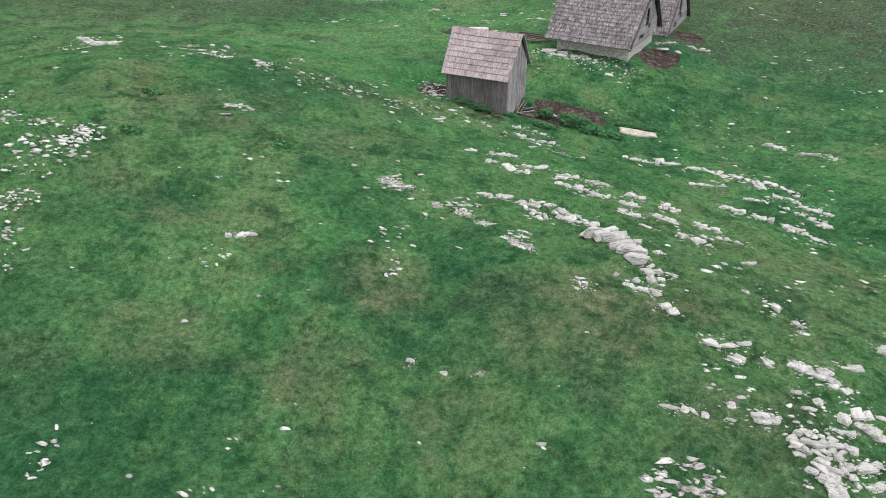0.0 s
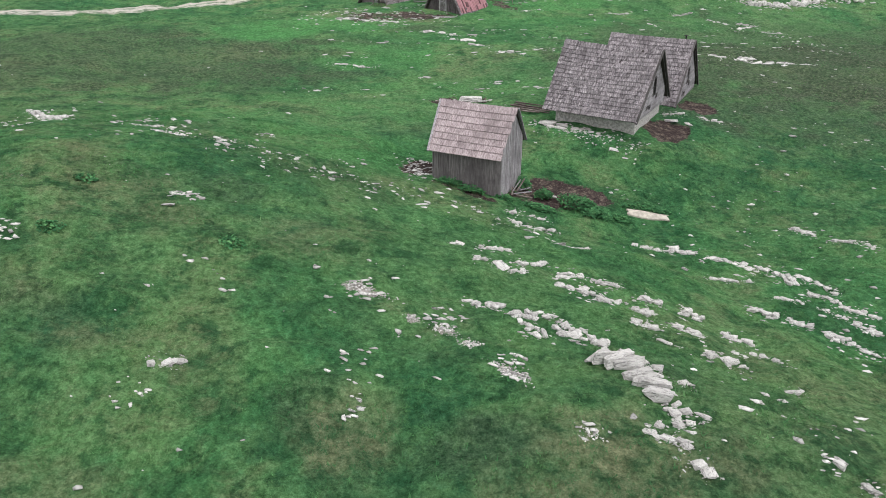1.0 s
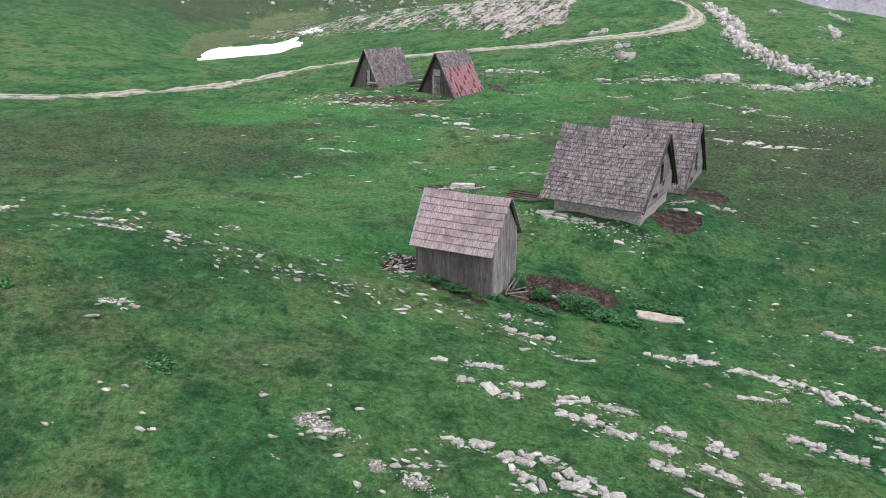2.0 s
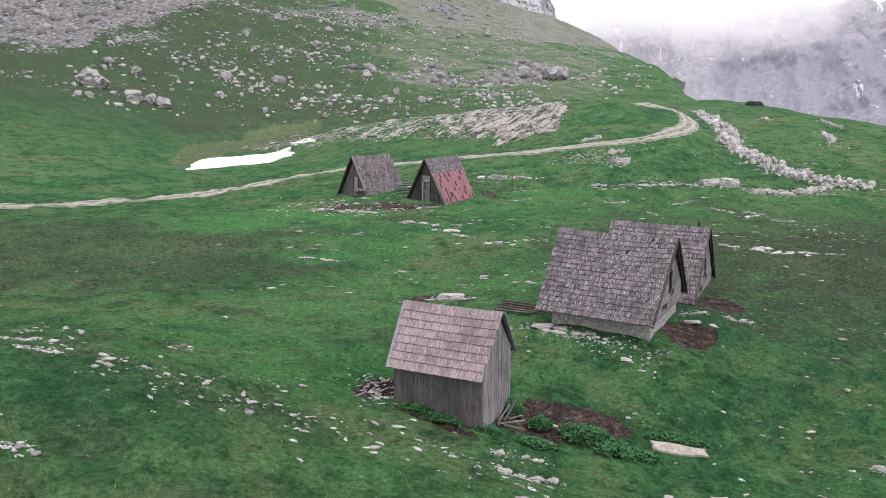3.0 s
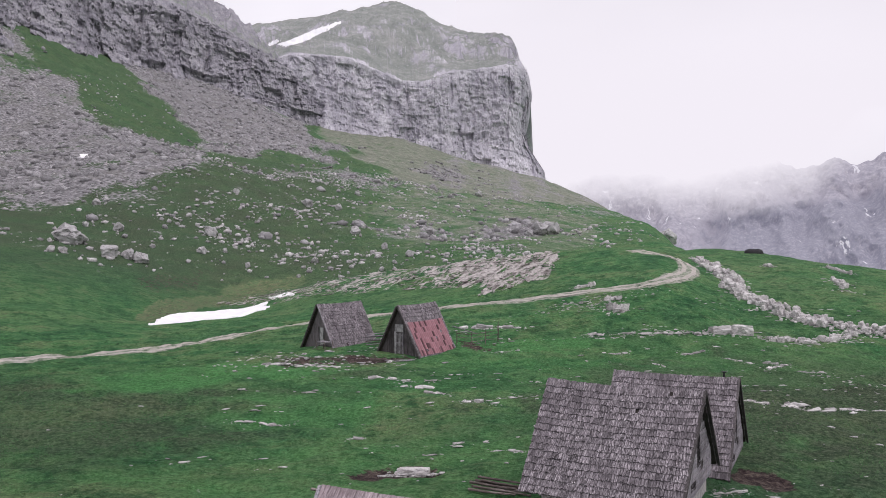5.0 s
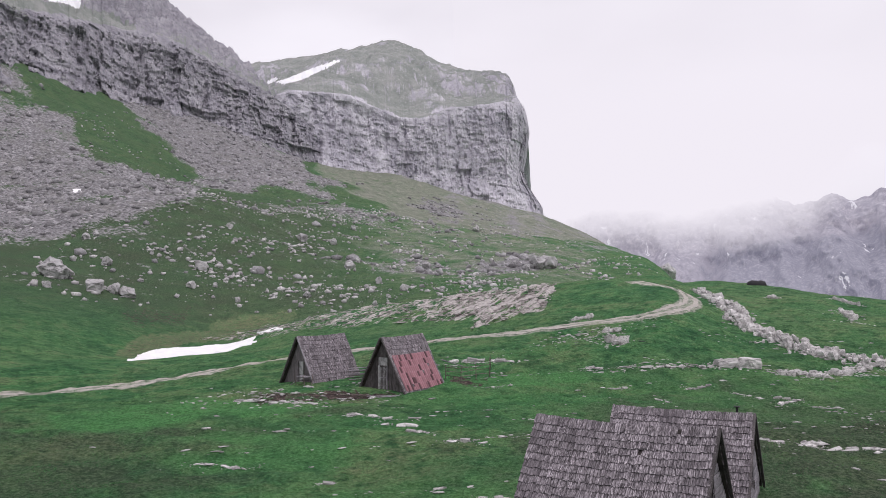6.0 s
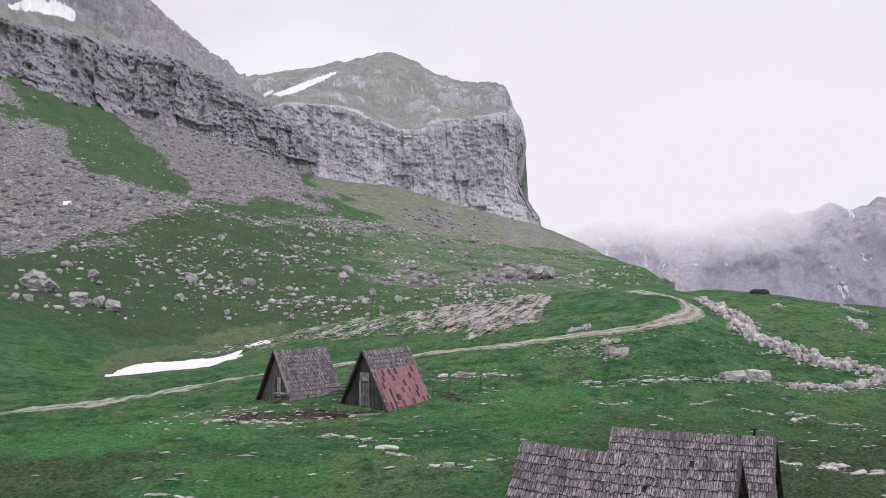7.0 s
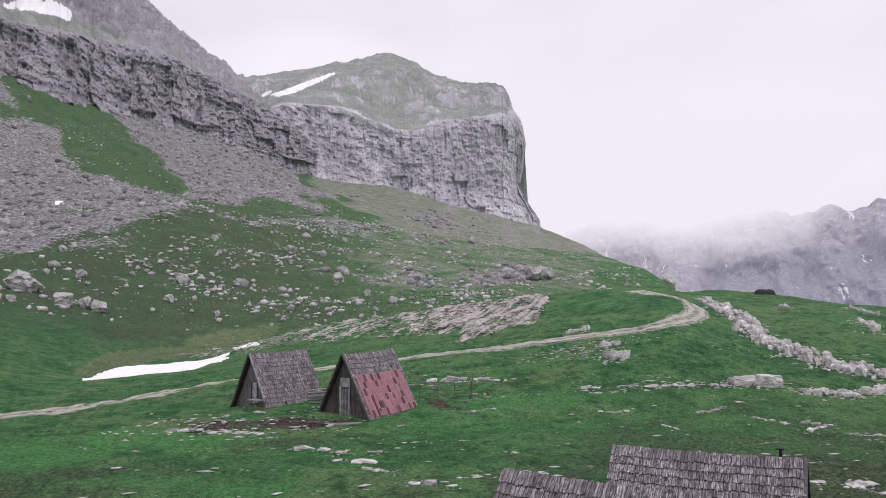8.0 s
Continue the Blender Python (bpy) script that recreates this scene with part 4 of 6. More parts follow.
def build_range():
    b = np.linspace(2, 62, 520)[:, None]
    v = np.linspace(0, 1, 110)[None, :]
    crest = np.interp(b[:, 0], [2, 10, 16.5, 22, 25.8, 28.4, 29.2, 30.9, 35, 45, 62], [420, 367, 322, 285, 245, 262, 240, 262, 275, 330, 380])[:, None]
    crest = crest + 9 * fbm(b * 1.1, 0 * b, 5, 61)
    D = 1700 + 900 * v + 90 * fbm(b * 0.5, 4 * v, 5, 63)
    Z = -160 + (crest + 160) * v ** 1.1 + 4 * v * (1 - v) * (16 * fbm(b * 0.35, 2.5 * v, 4, 65) + 3 * fbm(b * 1.6, 14 * v, 5, 66))
    B = np.radians(np.broadcast_to(b, D.shape))
    woods = step(190, 40, Z) * step(15, 26, b) + 0.25 * step(24, 30, b)
    return np.stack([HUB[0] + D * np.sin(B), HUB[1] + D * np.cos(B), Z], -1), woods


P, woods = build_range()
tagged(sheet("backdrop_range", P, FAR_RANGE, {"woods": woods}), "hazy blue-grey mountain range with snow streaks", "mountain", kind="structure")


def build_cloud():
    b = np.radians(np.linspace(2, 60, 60))[:, None]
    z = np.linspace(-60, 780, 50)[None, :] + 0 * b
    D = 1640 + 0 * z
    lift = np.interp(np.degrees(b[:, 0]), [2, 10, 16, 21, 24, 27, 30, 60], [70, 55, 45, 50, 48, 15, -60, -110])[:, None] + 0 * z
    ob = sheet("backdrop_cloud", np.stack([HUB[0] + D * np.sin(b), HUB[1] + D * np.cos(b), z], -1), CLOUD, {"lift": lift})
    ob.visible_shadow = False
    return tagged(ob, "low white cloud drifting over the far range", "cloud", kind="structure")


build_cloud()


def snow_patch(label, outline, lift=0.2):
    xs, ys = [q[0] for q in outline], [q[1] for q in outline]
    pad = 1.0
    n = 200
    gx, gy = np.meshgrid(np.linspace(min(xs) - pad, max(xs) + pad, n), np.linspace(min(ys) - pad, max(ys) + pad, n), indexing="ij")
    wob = 0.9 * fbm(gx / 4, gy / 4, 3, 19)
    ins = in_poly(gx + wob, gy + wob, outline).astype(float)
    for _ in range(4):
        ins = soften(soften(ins, 5, 0), 5, 1)
    z = height(gx, gy) - 0.5 + (0.5 + lift) * step(0.25, 0.6, ins) + 0.05 * fbm(gx / 1.5, gy / 1.5, 2, 5)
    s = Shape()
    keep = ins > 0.2
    idx = -np.ones((n, n), int)
    verts, faces = [], []
    for i in range(n):
        for j in range(n):
            if keep[i, j]:
                idx[i, j] = len(verts)
                verts.append((gx[i, j], gy[i, j], z[i, j]))
    for i in range(n - 1):
        for j in range(n - 1):
            f = (idx[i, j], idx[i + 1, j], idx[i + 1, j + 1], idx[i, j + 1])
            if min(f) >= 0:
                faces.append(f)
    s.add(verts, faces)
    ob = part("snow_patch", s, SNOW, smooth=True)
    return tagged(ob, label, "snow", kind="stuff")


def build_track():
    """The unmade road: a ribbon with two ruts and a grassy middle, its edges frayed."""
    pts = np.array(rounded(TRACK, 1))
    seg = np.concatenate([[0], np.cumsum(np.hypot(*np.diff(pts, axis=0).T))])
    s = np.arange(0, seg[-1], 0.35)
    x, y = np.interp(s, seg, pts[:, 0]), np.interp(s, seg, pts[:, 1])
    tx, ty = np.gradient(x), np.gradient(y)
    n = np.hypot(tx, ty)
    nx, ny = -ty / n, tx / n
    half = 1.15 + 2.4 * step(165, 195, s)
    P, rut = [], []
    for f in np.linspace(-1, 1, 15):
        fray = 1 + (abs(f) > 0.8) * 0.16 * fbm(s / 1.2, f * 40 + 0 * s, 3, 15)
        px, py = x + nx * f * half * fray, y + ny * f * half * fray
        dip = 0.05 * math.exp(-((abs(f) - 0.58) / 0.25) ** 2)
        P.append(np.stack([px, py, height(px, py) + 0.03 - dip - 0.12 * (abs(f) > 0.95)], -1))
        bare = math.exp(-((abs(f) - 0.56) / 0.30) ** 2)
        rut.append(np.maximum(max(bare, 0.42), step(165, 195, s) * (abs(f) < 0.9)))
    ob = sheet("road", np.array(P).transpose(1, 0, 2)[:, ::-1], GROUND, {"track": 0.15 + 0.85 * np.array(rut).T[:, ::-1]})
    return tagged(ob, "pale stony cart track with a grassy middle", "road", kind="structure")


build_track()


# ================= huts =================
SHARED = {}


def shared(key, make):
    if key not in SHARED:
        SHARED[key] = make()
    return SHARED[key]


def shingle_mesh(name, length, width, thick, variant, material, ragged=1.0):
    def make():
        r = random.Random(variant * 7 + 1)
        s = Shape()
        a, b = [r.uniform(-0.10, 0.06) * length * ragged for _ in range(2)]
        w0, w1 = width * r.uniform(0.9, 1.0), width * r.uniform(0.86, 1.0)
        s.add([(a, -w0 / 2, 0), (length, -w1 / 2, 0), (length, w1 / 2, 0), (b, w0 / 2, 0),
               (a, -w0 / 2, thick), (length, -w1 / 2, thick * 0.4), (length, w1 / 2, thick * 0.4), (b, w0 / 2, thick * r.uniform(0.8, 1.2))],
              [(3, 2, 1, 0), (4, 5, 6, 7), (0, 1, 5, 4), (1, 2, 6, 5), (2, 3, 7, 6), (3, 0, 4, 7)])
        me = s.mesh(name)
        me.materials.append(material)
        return me
    return shared((name, round(length, 2), round(width, 3), variant, material.name), make)


class Roof:
    """One pitched side. side -1 faces local -y, +1 faces +y. Points by u along the ridge and s from eave 0 to ridge 1."""

    def __init__(self, side, ridge_len, eave_len, w, zr, ze, sag=0.0):
        self.side, self.lr, self.le, self.w, self.zr, self.ze, self.sag = side, ridge_len, eave_len, w, zr, ze, sag
        self.length = math.hypot(w, zr - ze)
        self.tilt = math.atan2(zr - ze, w)

    def half(self, s):
        return (self.le + (self.lr - self.le) * s) / 2

    def at(self, u, s, off=0.0):
        drop = self.sag * (1 - min(1, (u / max(self.half(s), 0.1)) ** 2)) * s
        y, z = self.side * self.w * (1 - s), self.ze + (self.zr - self.ze) * s - drop
        return Vector((u, y + self.side * math.sin(self.tilt) * off, z + math.cos(self.tilt) * off))

    def basis(self, u, s, off=0.0, twist=0.0, lift=0.0):
        """Matrix whose x runs up the slope and z points out."""
        up = Vector((0, -self.side * math.cos(self.tilt + lift), math.sin(self.tilt + lift)))
        out = Vector((0, self.side * math.sin(self.tilt + lift), math.cos(self.tilt + lift)))
        across = out.cross(up)
        m = Matrix((up, across, out)).transposed().to_4x4()
        return Matrix.Translation(self.at(u, s, off)) @ m @ Matrix.Rotation(twist, 4, 'Z')


def lay_shingles(house, roof, courses, width, material, bulk, s0=0.0, s1=1.0, limit=300, thick=0.04, seed=1, over=0.1, loose=0.012, ragged=1.0, gap=0.08):
    """Courses of split-wood shingles; those past the limit go into one joined part."""
    r = random.Random(seed)
    gauge = roof.length * (s1 - s0) / courses
    length = gauge * 1.28
    count, rest = 0, Shape()
    for c in range(courses):
        s = s0 + (s1 - s0) * c / courses
        half = roof.half(s + 0.5 / courses) + 0.04
        u = -half + r.uniform(0, 0.02)
        ln = length if c < courses - 1 else gauge + over
        while u < half - 0.03:
            w = width * r.uniform(0.72, 1.25)
            w = min(w, half - u + 0.04)
            m = roof.basis(u + w / 2, s, 0.03 + r.uniform(0, loose), r.gauss(0, 0.012), -0.035 + r.uniform(-0.006, 0.01)) @ Matrix.Translation((-0.02 + r.uniform(-0.02, 0.02) * ragged - (0.03 if c == 0 else 0), 0, 0.018))
            if r.random() > 0.002:
                if count < limit:
                    me = shingle_mesh("shingle", ln, width, thick, r.randrange(5), material, ragged)
                    ob = part("shingle", me, None, house)
                    ob.matrix_local = m @ Matrix.Diagonal((1, w / width * (1 - gap), 1, 1))
                    count += 1
                else:
                    q = roof.basis(0, 0).inverted() @ m
                    rest.add([q @ Vector((x, y * w * 0.88, z)) for x, y, z in
                              ((0, -.5, 0), (ln, -.5, 0), (ln, .5, 0), (0, .5, 0), (r.uniform(-.05, .03), -.5, thick), (ln, -.5, thick * .4), (ln, .5, thick * .4), (r.uniform(-.05, .03), .5, thick))],
                             [(3, 2, 1, 0), (4, 5, 6, 7), (0, 1, 5, 4), (1, 2, 6, 5), (2, 3, 7, 6), (3, 0, 4, 7)])
            u += w
    if rest.v:
        ob = part("shingle_roofing", rest, bulk, house, m=roof.basis(0, 0))
        tagged(ob, kind="stuff")


def roof_deck(house, roof, material, thick=0.05, n=10):
    """The boarding under the shingles, sagging with the ridge."""
    s = Shape()
    top, bot = [], []
    for i in range(n + 1):
        f = i / n * 2 - 1
        for t in (0.0, 1.0):
            u = f * (roof.half(t) - 0.05)
            top.append(roof.at(u, t, 0.02))
            bot.append(roof.at(u, t, 0.02 - thick))
    m = len(top)
    faces = []
    for i in range(n):
        a, b, c, d = 2 * i, 2 * i + 1, 2 * i + 3, 2 * i + 2
        faces += [(a, b, c, d), (d + m, c + m, b + m, a + m), (a, d, d + m, a + m), (b, b + m, c + m, c)]
    faces += [(0, m, m + 1, 1), (2 * n, 2 * n + 1, 2 * n + 1 + m, 2 * n + m)]
    s.add(top + bot, faces)
    return part("roof_deck", s, material, house)


def upright_planks(house, name, axis, at, lo, hi, z0, top, width, material, holes=(), seed=2, thick=0.05, ragged=0.0):
    """Vertical boards side by side. axis 'x': a wall in the plane x = at, running in y; 'y': in the plane y = at. top(p) gives the height."""
    r = random.Random(seed)
    p = lo
    while p < hi - 0.02:
        w = min(width * r.uniform(0.75, 1.25), hi - p)
        a, b = p + 0.003, p + w - 0.003
        base = z0 + r.uniform(-ragged, ragged)
        spans = [(base, None)]
        for h0, h1, hz0, hz1 in holes:
            if a < h1 - 0.02 and b > h0 + 0.02:
                spans = [(base, hz0), (hz1, None)]
        for sz, ez in spans:
            ta, tb = (top(a), top(b)) if ez is None else (ez, ez)
            if max(ta, tb) - sz < 0.04:
                continue
            o = [(a, sz), (b, sz), (b, max(tb, sz + 0.01)), (a, max(ta, sz + 0.01))]
            mid = (a + b) / 2
            peak = top(mid)
            if ez is None and peak > max(ta, tb) + 0.02:
                o.insert(3, (mid, peak))
            d0 = at + r.uniform(-0.008, 0.008)
            s = Shape().prism(o, d0 - thick / 2, d0 + thick / 2)
            if axis == 'x':
                s.v = [(y, x, z) for x, y, z in s.v]
                s.f = [f[::-1] for f in s.f]
            part(name, s, material, house)
        p += w


def level_boards(house, name, at, half_at, z0, z1, height_, material, holes=(), seed=3, thick=0.03):
    """Horizontal boards in the plane x = at, cut to the roof's slope."""
    r = random.Random(seed)
    z = z0
    while z < z1 - 0.05:
        h = min(height_ * r.uniform(0.8, 1.2), z1 - z)
        half = half_at(z + h)
        spans = [(-half, half)]
        for h0, h1, hz0, hz1 in holes:
            if z < hz1 - 0.03 and z + h > hz0 + 0.03:
                spans = [q for a, b in spans for q in ((a, min(b, h0)), (max(a, h1), b)) if q[1] - q[0] > 0.03]
        for a, b in spans:
            x = at + r.uniform(-0.01, 0.01)
            part(name, Shape().box(x - thick / 2, x + thick / 2, a, b, z + 0.026, z + h - 0.004, jig=0.006), material, house)
        z += h


def timber(length, w, h, bend=0.0, n=6, sides=7, rough=0.15, seed=0):
    """A pole along x, slightly bent and tapered."""
    r = random.Random(seed)
    s = Shape()
    ring = []
    for i in range(n + 1):
        f = i / n
        k = (1 - 0.3 * f)
        for j in range(sides):
            a = 2 * math.pi * j / sides
            q = 1 + r.uniform(-rough, rough)
            ring.append((f * length, math.cos(a) * w / 2 * k * q + bend * math.sin(f * math.pi), math.sin(a) * h / 2 * k * q))
    faces = [(i * sides + j, (i + 1) * sides + j, (i + 1) * sides + (j + 1) % sides, i * sides + (j + 1) % sides) for i in range(n) for j in range(sides)]
    faces += [tuple(range(sides)), tuple(range((n + 1) * sides - 1, n * sides - 1, -1))]
    return s.add(ring, faces)


def verge_board(house, roof, end, material, w=0.12, thick=0.05, name="verge_board"):
    """A board along the sloping edge of the roof."""
    a, b = roof.at(end * (roof.half(0) + 0.05), -0.02, 0.06), roof.at(end * (roof.half(1) + 0.05), 1.0, 0.06)
    d = b - a
    s = Shape().box(0, d.length, -thick, thick, -w / 2, w / 2, jig=0.006)
    m = Matrix.Translation(a) @ d.to_track_quat('X', 'Z').to_matrix().to_4x4()
    return part(name, s, material, house, m=m)


def small_hut():
    h = thing("storage_hut", "small grey plank hut with a rosy weathered shingle roof", "hut", pose(2.992, 45.116, 0, 0, 0, math.degrees(-0.437)))
    zr, ze, W, le, lr, zb = 4.60, 2.38, 1.93, 3.98, 4.28, 0.1
    front, rear = Roof(-1, lr, le, W, zr, ze, 0.04), Roof(1, lr, le, W, zr, ze, 0.04)
    for r in (front, rear):
        roof_deck(h, r, DECK)
    wi, hx = W - 0.34, le / 2 - 0.04
    top = lambda y: ze + (zr - ze) * (1 - abs(y) / W) - 0.06
    upright_planks(h, "wall_plank", 'x', hx, -wi, wi, zb, top, 0.15, PLANK_GREY, seed=11, ragged=0.06)
    upright_planks(h, "wall_plank", 'x', -hx, -wi, wi, zb, top, 0.15, PLANK_GREY, seed=12, ragged=0.06)
    edge = lambda u: ze + (zr - ze) * 0.34 / W - 0.09
    # Front boards take the darker copy, standing in for shade under the eave.
    upright_planks(h, "wall_plank", 'y', -wi, -hx, hx, zb, edge, 0.15, PLANK_DIM, seed=13, ragged=0.05)
    upright_planks(h, "wall_plank", 'y', wi, -hx, hx, zb, edge, 0.2, PLANK_GREY, seed=14, ragged=0.05)
    lay_shingles(h, front, 8, 0.125, SHINGLE_ROSE, SHINGLE_BULK, limit=300, seed=21, over=0.08, thick=0.07, ragged=0.4, gap=0.03, loose=0.006)
    lay_shingles(h, rear, 8, 0.125, SHINGLE_ROSE, SHINGLE_BULK, limit=60, seed=22, over=0.02)
    verge_board(h, front, -1, PLANK_GREY, 0.14)
    verge_board(h, rear, 1, PLANK_GREY, 0.07)
    part("ridge_pole", timber(0.55, 0.08, 0.08, seed=5), POLE_WOOD, h, m=pose(-lr / 2 - 0.4, 0, zr - 0.1))
    for sy in (-1, 1):
        for sx in (-1, 1):
            part("corner_post", Shape().box(sx * (hx - 0.1) - 0.05, sx * (hx - 0.1) + 0.05, sy * (wi - 0.1) - 0.05, sy * (wi - 0.1) + 0.05, zb, 2.5), PLANK_DARK, h)
    return h


def barn(name, label, m, zr, ze, W, le, lr, zb, courses, seed, sag, gable_foot, left_in, right_in, front_in):
    h = thing(name, label, "barn", m, "barns of the summer hamlet")
    front, rear = Roof(-1, lr, le, W, zr, ze, sag), Roof(1, lr, le, W, zr, ze, sag)
    for r in (front, rear):
        roof_deck(h, r, DECK)
    x0, x1, y0, y1 = -le / 2 + left_in, le / 2 - right_in, -W + front_in, W - front_in
    t = 0.4
    zt = ze + (zr - ze) * front_in / W - 0.1
    low = zb - 0.7
    for nm, q in (("stone_wall", (x0, x1, y0, y0 + t)), ("stone_wall", (x0, x1, y1 - t, y1)), ("stone_wall", (x0, x0 + t, y0 + t, y1 - t)), ("stone_wall", (x1 - t, x1, y0 + t, y1 - t))):
        zz = zt if q[3] - q[2] < 1 else gable_foot
        s = Shape().box(*q, low, zz)
        part(nm, s, MORTAR, h)
    half_at = lambda z: max(0.03, min(W - front_in, W * (zr - z) / (zr - ze) - 0.08))
    xg = le / 2 - 0.1
    win = (-0.15, 0.35, gable_foot + 1.0, gable_foot + 2.1)
    holes = [win, (0.55, 0.85, gable_foot + 0.75, gable_foot + 1.0), (-1.35, -1.0, gable_foot + 0.35, gable_foot + 0.55), (-0.8, -0.5, gable_foot + 0.3, gable_foot + 0.5)]
    level_boards(h, "gable_board", xg, half_at, gable_foot, zr - 0.15, 0.17, PLANK_GREY, holes, seed + 3)
    level_boards(h, "gable_board", x0 + 0.03, half_at, gable_foot, zr - 0.15, 0.17, PLANK_GREY, (), seed + 4)
    for hole in holes:
        fw = 0.045
        s = Shape()
        a, b, c, d = hole
        x = xg
        s.box(x - 0.05, x + 0.03, a - fw, a, c - fw, d + fw).box(x - 0.05, x + 0.03, b, b + fw, c - fw, d + fw).box(x - 0.05, x + 0.03, a, b, c - fw, c).box(x - 0.05, x + 0.03, a, b, d, d + fw)
        part("window_frame", s, PLANK_DARK, h)
    part("loft_floor", Shape().box(x0 + 0.1, x1 - 0.1, y0 + 0.1, y1 - 0.1, gable_foot - 0.06, gable_foot), DECK, h)
    for k in range(2):
        verge_board(h, (front, rear)[k], 1, PLANK_DARK, 0.13)
    lay_shingles(h, front, courses, 0.118, SHINGLE_GREY, SHINGLE_BULK, limit=300, seed=seed, thick=0.07, over=0.12, loose=0.02)
    lay_shingles(h, rear, courses, 0.17, SHINGLE_GREY, SHINGLE_BULK, limit=0, seed=seed + 1, thick=0.05, over=0.0)
    return h


def a_frame(name, label, m, L, W, zr, zb, courses, seed, red=False):
    """A steep hut whose roof comes down to the turf; its gable door looks along -x."""
    h = thing(name, label, "hut", m, "steep shingled huts by the track")
    near, back = Roof(-1, L + 0.1, L + 0.1, W, zr, zb, 0.1), Roof(1, L + 0.1, L + 0.1, W, zr, zb, 0.1)
    for r in (near, back):
        roof_deck(h, r, DECK)
    top = lambda y: zb + (zr - zb) * (1 - abs(y) / W) - 0.1
    door = (-0.35, 0.42, zb + 0.1, zb + 2.0) if red else (-0.45, 0.12, zb + 0.25, zb + 2.15)
    mat = PLANK_DARK if red else PLANK_DIM
    upright_planks(h, "wall_plank", 'x', -L / 2 + 0.3, -W + 0.1, W - 0.1, zb - 0.4, top, 0.22, mat, [door], seed, ragged=0.05)
    upright_planks(h, "wall_plank", 'x', L / 2 - 0.25, -W + 0.1, W - 0.1, zb - 0.4, top, 0.22, mat, (), seed + 1)
    x = -L / 2 + 0.28
    leaf = part("door", Shape().box(x + 0.02, x + 0.06, door[0], door[1], door[2], door[3]), PLANK_DARK if red else PALE_SIGN, h, "barred wooden door" if red else "pale plank door")
    if red:
        for i in range(5):
            y = door[0] + 0.1 + i * 0.15
            part("bar", Shape().box(x - 0.02, x + 0.015, y - 0.02, y + 0.02, door[2] + 0.05, door[3] - 0.05), PALE_SIGN, leaf)
        for z in (door[2] + 0.35, door[2] + 1.0, door[3] - 0.2):
            part("rail", Shape().box(x - 0.04, x - 0.02, door[0] + 0.03, door[1] - 0.03, z - 0.03, z + 0.03), PLANK_GREY, leaf)
        part("board_over_door", Shape().box(x - 0.06, x - 0.02, -0.42, 0.5, zb + 2.1, zb + 2.75, jig=0.01), PALE_SIGN, h, "pale weathered board")
        part("jamb", Shape().box(x - 0.07, x - 0.01, door[1], door[1] + 0.16, zb, zb + 2.1), PALE_SIGN, h)
        part("jamb", Shape().box(x - 0.07, x - 0.01, door[0] - 0.09, door[0], zb, zb + 2.1), PLANK_GREY, h)
        part("doorstep", Shape().box(x - 0.5, x - 0.02, -0.8, 0.8, zb - 0.3, zb + 0.06, jig=0.03), LIMESTONE, h)
    else:
        part("doorstep", Shape().box(x - 0.5, x - 0.02, -1.0, 1.0, zb - 0.3, zb + 0.05, jig=0.03), LIMESTONE, h)
    cut = 0.64 if red else 0.0
    lay_shingles(h, near, courses if not red else 5, 0.17, SHINGLE_GREY, SHINGLE_BULK, s0=cut, limit=200, seed=seed + 5, thick=0.07, over=0.12, loose=0.02)
    lay_shingles(h, back, courses, 0.17, SHINGLE_GREY, SHINGLE_BULK, limit=0, seed=seed + 6, thick=0.05)
    if red:
        lay_shingles(h, near, 9, 0.17, SHINGLE_GREY, SHINGLE_BULK, s0=0.0, s1=0.66, limit=0, seed=seed + 8, thick=0.03)
        r = random.Random(seed + 9)
        rows, cols = 6, 20
        for i in range(rows):
            for j in range(cols):
                s0, u0 = 0.015 + 0.65 * i / rows, -L / 2 + 0.22 + (L - 0.4) * j / cols
                wide, tall = (L - 0.4) / cols, near.length * 0.65 / rows
                if r.random() < 0.08:
                    tall *= r.uniform(0.45, 0.7)
                sh, n = Shape(), 6
                pts = []
                for q in range(n * 2 + 1):
                    yy = wide * (q / (n * 2) - 0.5)
                    pts.append((yy, 0.012 if q % 2 else -0.012))
                for e in (0.0, 0.004):
                    for xx in (0.0, tall * 1.04):
                        sh.v += [(xx, yy, zz + e) for yy, zz in pts]
                k = len(pts)
                for q in range(k - 1):
                    sh.f += [(2 * k + q, 3 * k + q, 3 * k + q + 1, 2 * k + q + 1), (q, q + 1, k + q + 1, k + q)]
                part("roof_sheet", sh, RUST, h, m=near.basis(u0 + wide / 2, s0, 0.125 + 0.006 * (i % 2), r.gauss(0, 0.008), r.uniform(-0.01, 0.0)))
    verge_board(h, near, -1, PLANK_DARK if red else PLANK_GREY, 0.12)
    verge_board(h, back, -1, PLANK_DARK, 0.12)
    return h


small_hut()
big_barn = barn("stone_barn", "low stone-walled barn under a big sagging grey shingle roof", pose(12.003, 55.119, 0, 0, 0, math.degrees(-0.529)),
                5.70, 2.0, 3.61, 6.08, 6.42, 0.86, 17, 31, 0.14, 1.85, 0.55, 0.30, 0.88)
rear_barn = barn("rear_barn", "grey shingled barn with a plank gable and an iron chimney pipe", pose(16.507, 62.606, 0, 0, 0, math.degrees(-0.495)),
                 4.80, 0.92, 3.72, 6.0, 6.1, 0.5, 17, 41, 0.05, 0.8, 0.4, 0.4, 0.7)
part("chimney_pipe", timber(0.8, 0.14, 0.14, n=3, sides=10, rough=0.02), IRON, rear_barn, "short black iron chimney pipe", m=pose(2.35, 0.25, 4.3, 0, -90, 0))
